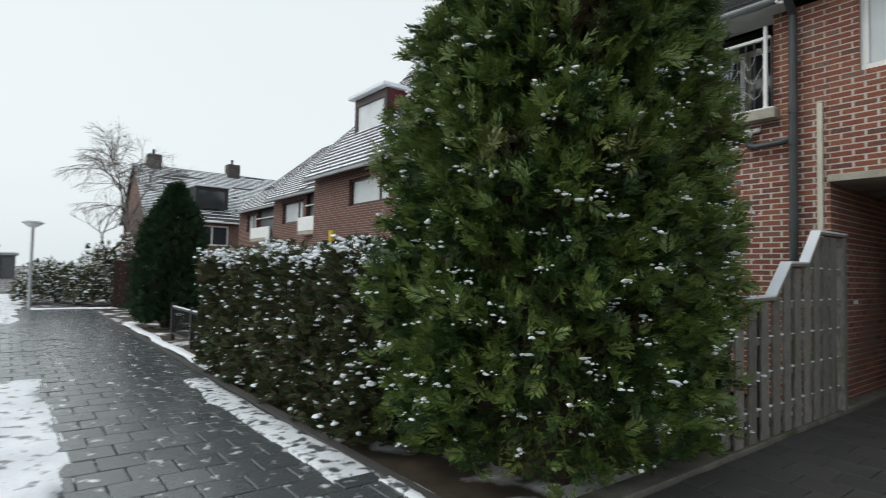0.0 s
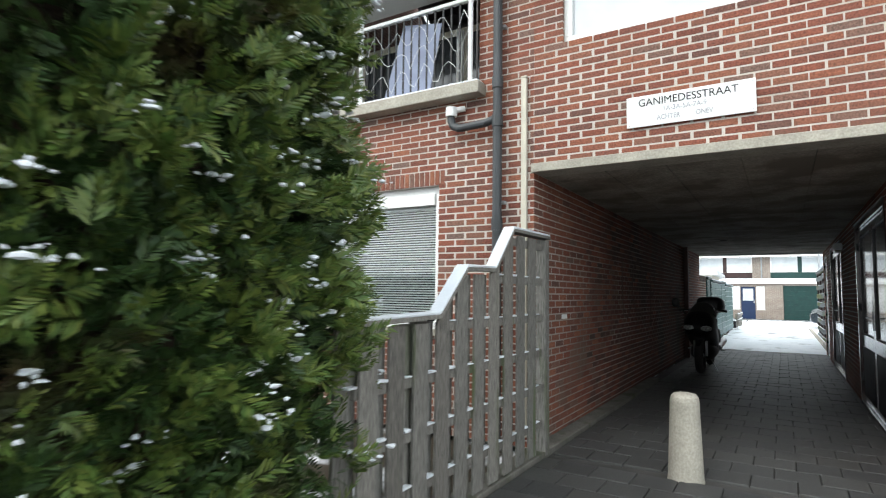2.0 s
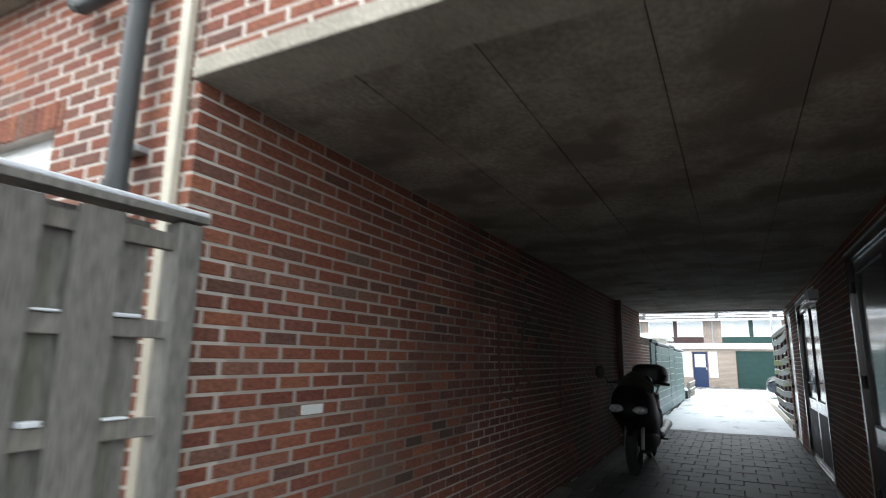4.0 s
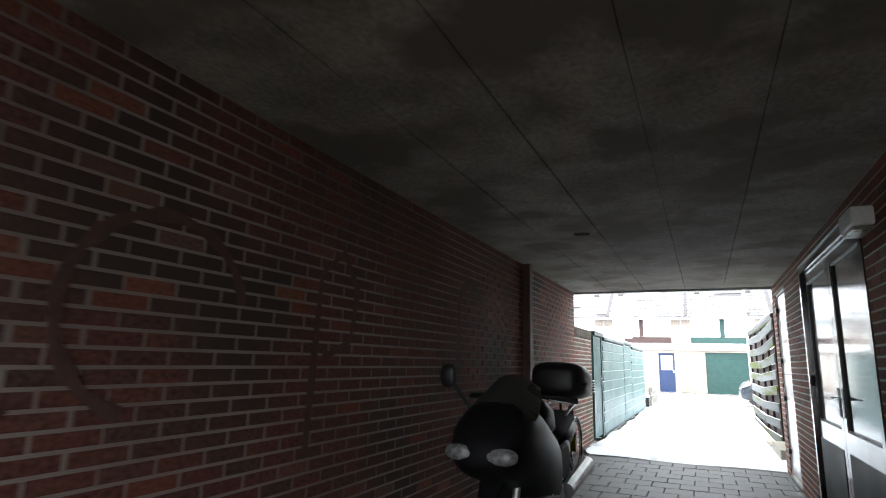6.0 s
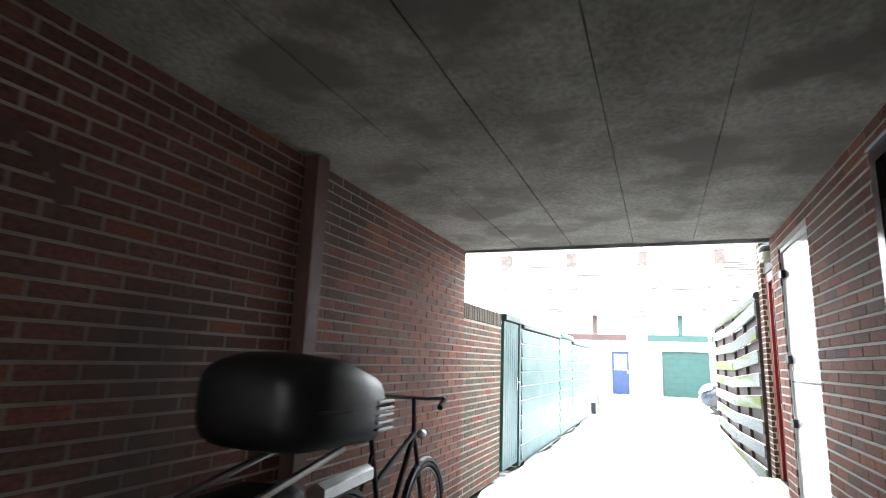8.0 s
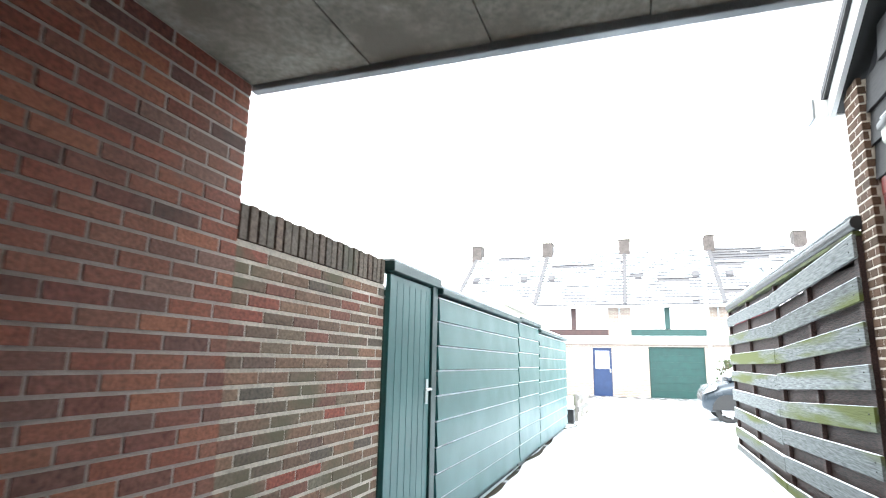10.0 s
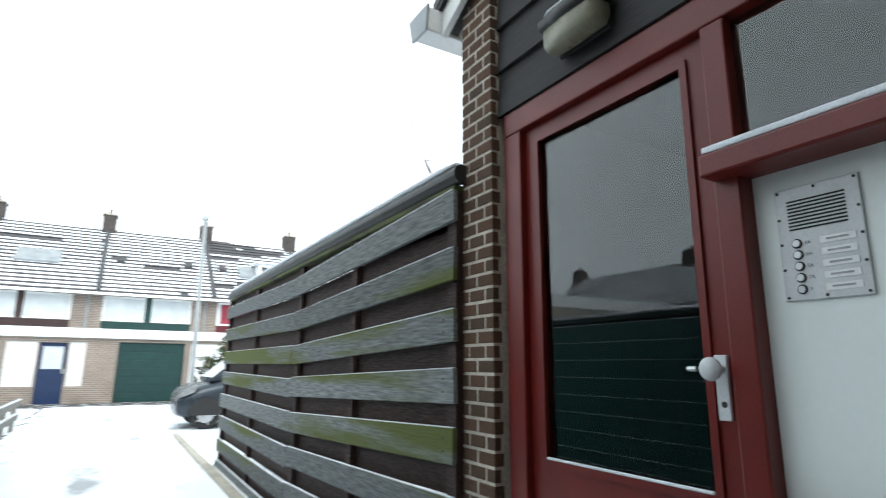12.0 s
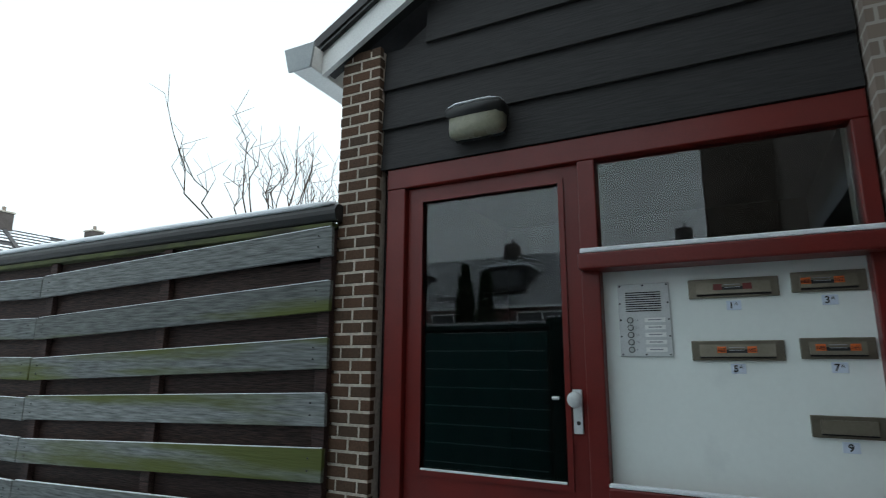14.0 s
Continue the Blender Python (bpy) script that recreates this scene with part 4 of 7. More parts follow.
def big_conifer():
    t = thing("conifer_bush", (-0.85, -3.35, 0), "broad dense green conifer bush flecked with snow", "bush")
    rng = np.random.default_rng(11)
    n = 46000
    z = rng.uniform(0.02, 1, n) ** 0.95 * 4.7
    ang = rng.uniform(0, 2 * math.pi, n)
    prof = np.interp(z, [0, 0.3, 1.0, 2.0, 2.8, 3.5, 4.2, 4.7], [0.82, 0.95, 1.0, 0.98, 0.91, 0.80, 0.62, 0.3])
    keep = (z > 1.0) | (rng.uniform(0, 1, n) < 0.35 + 0.5 * z)
    z, ang, prof = z[keep], ang[keep], prof[keep]
    n = len(z)
    d = np.stack([np.cos(ang), np.sin(ang), np.zeros(n)], 1)
    k = lumpy(np.stack([d[:, 0] * 1.5, d[:, 1] * 1.5, z], 1), Vector((3, 1, 7)), 2.0, 0.26)
    tuft = lumpy(np.stack([d[:, 0] * 1.5, d[:, 1] * 1.5, z * 1.3], 1), Vector((9, 4, 2)), 5.5, 0.34)
    deep = rng.uniform(0.74, 1.04, n) ** 0.7
    k = k * (0.4 + 0.6 * tuft) * deep
    sq = (np.abs(np.cos(ang)) ** 4 + np.abs(np.sin(ang)) ** 4) ** -0.25
    lean = np.clip(z - 1.7, 0, 2.6)
    p = np.array([-0.78, -3.68, 0]) + np.stack([d[:, 0] * (1.01 - 0.045 * lean) * prof * k * sq + 0.12 * lean, d[:, 1] * (1.15 - 0.04 * lean) * prof * k * sq, z], 1)
    tip = (tuft * deep > 1.005) | (rng.uniform(0, 1, n) < 0.05)
    foliage(t, p[~tip], d[~tip], 0.115, 11, LEAF, 3, lift=0.35, width=0.14, spread=1.05)
    foliage(t, p[tip], d[tip], 0.125, 12, LEAF_TIP, 4, "crown_tip", lift=0.5, width=0.13, spread=0.9)
    # solid core added to stop light passing through the crown
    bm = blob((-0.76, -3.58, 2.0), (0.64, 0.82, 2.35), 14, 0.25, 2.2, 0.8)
    part("shade_core", bm, CORE, t)
    for a in range(7):
        an = a * 0.9
        part("trunk", rods([(-0.85 + 0.25 * math.cos(an), -3.42 + 0.3 * math.sin(an), 0), (-0.85 + 0.6 * math.cos(an), -3.5 + 0.7 * math.sin(an), 0.9),
                            (-0.85 + 0.8 * math.cos(an), -3.5 + 0.85 * math.sin(an), 2.0)], 0.05, 7, 0.015), BARK, t)
    for a in range(26):
        an, rr, hh = rng.uniform(0, 6.28), rng.uniform(0.5, 0.85), rng.uniform(0.5, 1.1)
        part("stem", rods([(-0.88 + 0.4 * math.cos(an), -3.58 + 0.4 * math.sin(an), 0.0), (-0.88 + rr * math.cos(an), -3.58 + rr * math.sin(an), hh * 0.5),
                           (-0.88 + (rr + 0.2) * math.cos(an + 0.1), -3.58 + (rr + 0.2) * math.sin(an + 0.1), hh)], 0.014, 5, 0.004), BARK, t)
    pick = rng.choice(np.where(deep > 0.95)[0], 900, replace=False)
    pick = np.repeat(pick[(z[pick] < 3.2 - 2.0 * rng.uniform(0, 1, len(pick)) ** 1.5)], 5)
    v, f = lumps(p[pick] + d[pick] * 0.10 + rng.normal(0, 1, (len(pick), 3)) * np.array([0.035, 0.035, 0.014]) + np.array([0, 0, 0.03]), 0.0135, 5, 0.6)
    ob = mesh_ob("snow_clumps", v, f, SNOW, t, "clumps of snow caught in the twigs")
    ob["kind"] = "stuff"
    return t


big_conifer()


def hedge(name, x0, x1, y0, y1, h, n, seed, label, material, snow=260):
    t = thing(name, ((x0 + x1) / 2, (y0 + y1) / 2, 0), label, "hedge")
    rng = np.random.default_rng(seed)
    u = rng.uniform(0, 1, (n, 3))
    face = rng.choice(4, n, p=[0.42, 0.36, 0.11, 0.11])
    x = x0 + u[:, 0] * (x1 - x0)
    y = y0 + u[:, 1] * (y1 - y0)
    z = u[:, 2] * h
    out = np.zeros((n, 3))
    for i, (ax, val, s) in enumerate(((1, y0, -1), (2, h, 1), (0, x0, -1), (0, x1, 1))):
        m = face == i
        if ax == 1:
            y[m] = val
        elif ax == 2:
            z[m] = val
        else:
            x[m] = val
        out[m, ax] = s
    p = np.stack([x, y, z], 1)
    k = np.array([noise.noise(Vector(q) * 1.8) for q in p]) * 0.16 + rng.uniform(-0.14, 0.03, n)
    p = p + out * k[:, None]
    p[:, 2] = np.maximum(p[:, 2] * (1 + 0.0 * k), 0.03)
    foliage(t, p, out, 0.12, 10, material, seed + 1, "leaves", lift=0.5, width=0.2, spread=0.9)
    # solid dark filler added as the hedge's inner shade
    part("shade_core", bx(x0 + 0.2, x1 - 0.2, y0 + 0.22, y1 - 0.2, 0, h - 0.22, 0.05), CORE, t)
    pick = rng.choice(n, snow * 3, replace=False)
    keep = pick[(out[pick, 2] > 0.5) | (rng.uniform(0, 1, len(pick)) < 0.3)][:snow * 2]
    tops = np.where(out[:, 2] > 0.5)[0][:4000]
    keep = np.concatenate([np.repeat(keep, 3), np.repeat(tops, 3)])
    v, f = lumps(p[keep] + rng.normal(0, 1, (len(keep), 3)) * np.array([0.05, 0.05, 0.02]) + np.array([0, -0.02, 0.055]), 0.022, seed + 2, 0.6)
    ob = mesh_ob("snow_clumps", v, f, SNOW, t, "clumps of snow on the hedge")
    ob["kind"] = "stuff"


hedge("hedge", -6.4, -1.6, -4.85, -3.5, 1.52, 15000, 21, "dark clipped hedge with snow along its top", LEAF_HEDGE, 1100)


def cone_conifer(name, x, y, h, r, n, seed, label, snow=60):
    t = thing(name, (x, y, 0), label, "conifer")
    rng = np.random.default_rng(seed)
    z = rng.uniform(0.0, 1, n) ** 1.2
    ang = rng.uniform(0, 2 * math.pi, n)
    d = np.stack([np.cos(ang), np.sin(ang), np.zeros(n)], 1)
    rad = r * np.interp(z, [0, 0.15, 0.4, 0.6, 0.8, 0.92, 1], [0.75, 1, 0.98, 0.82, 0.5, 0.22, 0.05]) * (1 + 0.28 * np.array([noise.noise(Vector((float(a[0]) * 2, float(a[1]) * 2, float(b) * h * 1.2))) for a, b in zip(d, z)])) * rng.uniform(0.75, 1.05, n)
    p = np.stack([x + d[:, 0] * rad, y + d[:, 1] * rad, 0.1 + z * h], 1)
    foliage(t, p, d, 0.2, 9, LEAF_DARK, seed + 1, lift=1.0, width=0.16)
    # added filler blob, dark as the shade within the tree
    part("shade_core", blob((x, y, h * 0.47), (r * 0.7, r * 0.7, h * 0.46), 9, 0.2), CORE, t)
    part("trunk", rods([(x, y, 0), (x, y, h * 0.6)], 0.07, 8, 0.02), BARK, t)
    if snow:
        pick = rng.choice(n, snow, replace=False)
        v, f = lumps(p[pick], 0.05, seed + 2)
        mesh_ob("snow_clumps", v, f, SNOW, t)["kind"] = "stuff"
    return t


cone_conifer("conifer", -12.2, -4.0, 3.15, 0.78, 5200, 31, "dark upright conifer beside the pavement")
cone_conifer("cypress", -15.0, 21.95, 5.25, 0.42, 1500, 32, "tall slim dark cypress in a back garden")
cone_conifer("cypress", -15.0, 21.05, 4.95, 0.4, 1500, 33, "slim dark cypress in a back garden")


def bush(name, x, y, r, h, n, seed, label, material, snow=120):
    t = thing(name, (x, y, 0), label, "bush")
    rng = np.random.default_rng(seed)
    d = rng.normal(0, 1, (n, 3))
    d[:, 2] = np.abs(d[:, 2])
    d /= np.linalg.norm(d, axis=1)[:, None]
    k = (0.8 + 0.35 * np.array([noise.noise(Vector(q) * 2.2 + Vector((x, y, 0))) for q in d])) * rng.uniform(0.55, 1.05, n)
    p = np.array([x, y, 0.1]) + d * np.array([r, r, h]) * k[:, None]
    foliage(t, p, d, 0.16, 6, material, seed + 1, lift=0.3, width=0.3, spread=1.0)
    for a in range(6):
        part("stem", rods([(x, y, 0), (x + r * 0.5 * math.cos(a), y + r * 0.5 * math.sin(a), h * 0.6)], 0.025, 6, 0.01), BARK, t)
    pick = rng.choice(n, snow, replace=False)
    v, f = lumps(p[pick] + np.array([0, 0, 0.04]), 0.045, seed + 2)
    mesh_ob("snow_clumps", v, f, SNOW, t)["kind"] = "stuff"


bush("shrub", -9.4, -3.3, 0.9, 1.75, 900, 41, "small snowy garden shrub behind the gate", LEAF_HEDGE, 620)
bush("shrub", -20.6, -4.1, 1.8, 2.5, 2600, 42, "snowy variegated shrub at the street's end", LEAF_HEDGE, 1100)
bush("shrub", -22.4, -5.6, 1.6, 1.6, 1700, 43, "snow dusted garden shrub at the street's end", LEAF_HEDGE, 900)


def bare_tree(name, x, y, h, seed, label, spread=0.5, trunk=0.14, levels=5, fork=3, z0=0.0, droop=0.0, material=None):
    t = thing(name, (x, y, z0), label, "tree")
    rng = random.Random(seed)
    tr, tw = ([], []), ([], [])

    def limb(to, p, q, r0, r1):
        vs, fs = to
        d = (q - p).normalized()
        u = d.orthogonal().normalized()
        w = d.cross(u)
        k = len(vs)
        for c, r in ((p, r0), (q, r1)):
            vs += [tuple(c + u * r), tuple(c + w * r), tuple(c - u * r), tuple(c - w * r)]
        fs += [(k + j, k + (j + 1) % 4, k + 4 + (j + 1) % 4, k + 4 + j) for j in range(4)]

    def grow(p, d, ln, r, lv):
        q = p
        for s in range(3):
            d = (d + Vector((rng.gauss(0, 0.12), rng.gauss(0, 0.12), rng.gauss(0.04, 0.08) - droop * (levels - lv)))).normalized()
            e = q + d * ln / 3
            limb(tr if lv >= levels - 1 else tw, q, e, r * (1 - s * 0.12), r * (1 - (s + 1) * 0.12))
            q = e
            if lv > 0 and s > 0 and lv < levels:
                nd = (d + Vector((rng.gauss(0, spread), rng.gauss(0, spread), rng.uniform(-0.1, 0.3)))).normalized()
                grow(q, nd, ln * 0.6, r * 0.5, lv - 1)
        if lv > 0:
            for _ in range(fork):
                nd = (d + Vector((rng.gauss(0, spread), rng.gauss(0, spread), rng.uniform(0, 0.35)))).normalized()
                grow(q, nd, ln * rng.uniform(0.6, 0.8), r * 0.55, lv - 1)
    grow(Vector((x, y, z0)), Vector((0, 0, 1)), h * 0.36, trunk, levels)
    mesh_ob("trunk", tr[0], tr[1], BARK, t)["kind"] = "stuff"
    mesh_ob("crown", tw[0], tw[1], material or BARK, t, "bare winter twigs")["kind"] = "stuff"
    return t


FROST_TWIG = mat("frosted_twigs", (0.20, 0.19, 0.18), (0.13, 0.115, 0.105), rough=0.9, scale=4, fine=30, bump=0)
bare_tree("birch", -30.0, -1.9, 9.6, 5, "tall bare birch with fine frosted twigs", 0.5, 0.13, 5, 3, droop=0.05, material=FROST_TWIG)
bare_tree("bare_tree", -27.0, -3.9, 5.2, 12, "bare spreading garden tree behind the shrubs", 0.6, 0.1, 4, material=FROST_TWIG)
bare_tree("bare_tree", -44.0, -9.2, 7.5, 15, "bare frosted tree far down the street", 0.5, 0.13, 4, material=FROST_TWIG)
bare_tree("bare_tree", -34, -10.5, 6.0, 6, "bare rounded garden tree", 0.5, 0.13, 3)
bare_tree("bare_tree", -13.0, 23.0, 5.0, 8, "bare garden tree behind the sheds", 0.5, 0.1, 3)


def shoots():
    t = thing("pollarded_tree", (6.2, 18.2, 0), "bare tree with long upright shoots behind the fence", "tree")
    rng = random.Random(9)
    part("trunk", rods([(6.2, 18.2, 0), (6.25, 18.2, 1.6), (6.2, 18.25, 3.0)], 0.1, 8, 0.07), BARK, t)
    for k in range(22):
        x, y, z = 6.2 + rng.uniform(-0.9, 1.4), 18.2 + rng.uniform(-0.5, 0.5), 3.0 + rng.uniform(0, 0.3)
        pts = [(6.2, 18.2, 2.95), (6.2 + (x - 6.2) * 0.6, 18.2 + (y - 18.2) * 0.6, z + 0.1), (x, y, z + 0.45)]
        hh = rng.uniform(0.5, 1.5)
        pts += [(x + rng.uniform(-0.12, 0.12) + 0.1 * s * (x - 6.2), y + rng.uniform(-0.1, 0.1), z + 0.45 + hh * s / 4) for s in (1, 2, 3, 4)]
        part("shoot", rods(pts, 0.013, 5, 0.003), BARK, t)
        for q in range(5):
            b0 = Vector(pts[2 + q % 3]).lerp(Vector(pts[3 + q % 3]), rng.random())
            part("twig", rods([b0, b0 + Vector((rng.uniform(-0.2, 0.2), rng.uniform(-0.1, 0.1), rng.uniform(0.1, 0.3))), b0 + Vector((rng.uniform(-0.35, 0.35), 0, rng.uniform(0.3, 0.6)))], 0.006, 4, 0.002), BARK, t)


shoots()

# low railing and gate by the pavement
gate = thing("garden_gate", (-7.8, -4.5, 0), "low black metal garden gate and railing", "gate")
for x in (-9.3, -7.9, -7.45, -6.5):
    part("post", bx(x - 0.035, x + 0.035, -4.63, -4.56, 0, 0.70, 0.005), BLACK, gate)
for z in (0.12, 0.60):
    part("rail", bx(-9.3, -6.5, -4.615, -4.585, z, z + 0.035), BLACK, gate)
for k in range(23):
    x = -9.2 + k * 0.118
    part("bar", bx(x, x + 0.014, -4.607, -4.593, 0.155, 0.60), BLACK, gate)
part("rail_snow", bx(-9.26, -6.54, -4.613, -4.587, 0.636, 0.655, 0.004), SNOW, gate)

# street lamp at the end of the street
lamp = thing("street_lamp", (-19.57, -6.54, 0), "grey street lamp post with a round white head", "street lamp")
part("pole", rods([(-19.57, -6.54, 0), (-19.57, -6.54, 2.55)], 0.055, 12, 0.04), GREY_STEEL, lamp)
bm = bmesh.new()
bmesh.ops.create_cone(bm, cap_ends=True, segments=20, radius1=0.1, radius2=0.30, depth=0.14, matrix=Matrix.Translation((-19.57, -6.54, 2.60)))
part("lamp_head", bm, WHITE, lamp)
bm = bmesh.new()
bmesh.ops.create_cone(bm, cap_ends=True, segments=20, radius1=0.31, radius2=0.2, depth=0.05, matrix=Matrix.Translation((-19.57, -6.54, 2.70)))
part("lamp_cap", bm, ZINC, lamp)
yp = thing("marker_post", (-7.6, -2.2, 0), "yellow marker post behind the hedge", "post")
part("post", rods([(-7.6, -2.2, 0), (-7.6, -2.2, 2.15)], 0.06, 12), YELLOW, yp)
gw = thing("garden_wall", (-18.8, -3.6, 0), "dark timber garden screen at the pavement's end", "fence")
for k in range(9):
    part("board", bx(-18.9, -18.86, -4.35 + k * 0.17, -4.19 + k * 0.17, 0, 1.55, 0.004), PLANK_DARK, gw)


# ---------------------------------------------------------------- the row along the street
def row_house(x0, x1, y, seed, label, dormer=True, ridge=8.1, first=None, dx=None, balc=None):
    """One staggered house of the row: brick front, window, balcony with white panel, tiled roof, chimney."""
    h = thing("row_house", ((x0 + x1) / 2, y, 0), label, "house", "houses of the street row")
    w = x1 - x0
    holes = [first, (x0 + 0.6, x0 + w * 0.4, 0.9, 2.3)] + ([(balc[0] + 0.05, balc[1] - 0.1, 2.75, 4.25)] if balc else [])
    part("wall", wall_with_holes(x0, x1, 0, 4.3, holes, "y", y, y + 0.3), BRICK_ROW, h)
    part("end_wall", prism([(y + 0.3, 0), (y + 9, 0), (y + 9, 4.3), (y + 4.6, ridge - 0.1), (y + 0.3, 4.3)], "x", x1 - 0.25, x1 - 0.001), BRICK_ROW, h)
    for a, b, z0, z1 in holes:
        f = part("window", wall_with_holes(a, b, z0, z1, [(a + 0.07, b - 0.07, z0 + 0.07, z1 - 0.07)], "y", y + 0.1, y + 0.17), BROWN_FRAME, h)
        part("pane", bx(a + 0.06, b - 0.06, y + 0.13, y + 0.14, z0 + 0.06, z1 - 0.06), NET_GLASS if z0 > 3 else SCREEN if z0 > 2 else DARK_GLASS, f)
        if z0 > 3:
            part("mullion", bx(b - 0.62, b - 0.55, y + 0.1, y + 0.17, z0 + 0.07, z1 - 0.07), BROWN_FRAME, f)
    if balc:
        part("balcony_panel", bx(balc[0], balc[1], y - 0.3, y - 0.24, 2.80, 3.30, 0.01), WHITE, h, "white balcony panel")
        part("balcony_floor", bx(balc[0], balc[1], y - 0.3, y - 0.002, 2.66, 2.795, 0.01), LINTEL, h)
        part("screen_rail", bx(balc[0], balc[1] - 0.05, y - 0.02, y + 0.03, 3.75, 3.8), WHITE, h)
        part("door_canopy", bx(balc[0], balc[1], y - 0.5, y - 0.002, 2.1, 2.2, 0.01), WHITE, h, "white door canopy with snow")
        part("barge_board", prism([(y - 0.4, 4.1), (y + 0.9, 5.0), (y + 0.9, 5.22), (y - 0.4, 4.32)], "x", x1 - 0.05, x1 + 0.03), WHITE, h, "white barge board at the roof step")
        part("downpipe", rods([(x1 - 0.15, y - 0.06, 0), (x1 - 0.15, y - 0.06, 4.15)], 0.045, 8), PVC, h)
    roof_tiles("roof", x0, x1, (y - 0.35, 4.22), (y + 4.6, ridge), 34, h, seed, 0.95)
    roof_tiles("roof", x0, x1, (y + 9.4, 4.3), (y + 4.6, ridge), 12, h, seed + 1, 0.9)
    part("gutter", bx(x0, x1, y - 0.44, y - 0.34, 4.12, 4.22, 0.02), ZINC, h, "grey gutter")
    ch = part("chimney", bx(x1 - 0.9, x1 - 0.3, y + 4.2, y + 5.0, ridge - 0.5, ridge + 0.8, 0.01), CHIMNEY, h)
    part("chimney_cap", bx(x1 - 0.95, x1 - 0.25, y + 4.15, y + 5.05, ridge + 0.8, ridge + 0.88), LINTEL, ch)
    part("chimney_pot", rods([(x1 - 0.6, y + 4.6, ridge + 0.88), (x1 - 0.6, y + 4.6, ridge + 1.2)], 0.08, 8), BLACK, ch)
    if dormer:
        dx0, dx1 = dx or (x0 + w * 0.3, x0 + w * 0.75)
        d = part("dormer", wall_with_holes(dx0, dx1, 5.35, 6.85, [(dx0 + 0.15, dx1 - 0.15, 5.65, 6.6)], "y", y + 1.0, y + 1.1), BROWN_FRAME, h)
        part("pane", bx(dx0 + 0.15, dx1 - 0.15, y + 1.05, y + 1.06, 5.65, 6.6), NET_GLASS, d)
        part("cheek", prism([(y + 1.1, 5.35), (y + 3.0, 6.85), (y + 1.1, 6.85)], "x", dx1 - 0.08, dx1), RED_DOOR, d)
        part("cheek", prism([(y + 1.1, 5.35), (y + 3.0, 6.85), (y + 1.1, 6.85)], "x", dx0, dx0 + 0.08), RED_DOOR, d)
        part("dormer_roof", bx(dx0 - 0.15, dx1 + 0.15, y + 0.8, y + 3.1, 6.85, 6.97, 0.02), SNOW, d, "snow covered dormer roof")
    return h


BRICK_ROW = brick_mat("row_house_brick", (0.135, 0.055, 0.042), (0.10, 0.045, 0.036), (0.27, 0.22, 0.19))
SCREEN = mat("grey_balcony_screen", (0.115, 0.12, 0.13), (0.085, 0.09, 0.1), rough=0.4, scale=2, bump=0)
row_house(-14.3, -5.55, 0.5, 51, "red brick row house with snowy roof and dormer", True, 9.7, (-12.0, -9.86, 3.22, 3.98), (-13.6, -11.7))
row_house(-20.6, -14.4, 1.6, 53, "red brick row house with white balcony panel", False, 8.9, (-19.65, -17.65, 3.2, 4.05), None, (-17.4, -14.9))
row_house(-27.2, -20.7, 2.3, 55, "red brick row house with white balcony panel", False, 8.4, (-26.0, -24.75, 3.2, 4.05), None, (-24.6, -22.15))


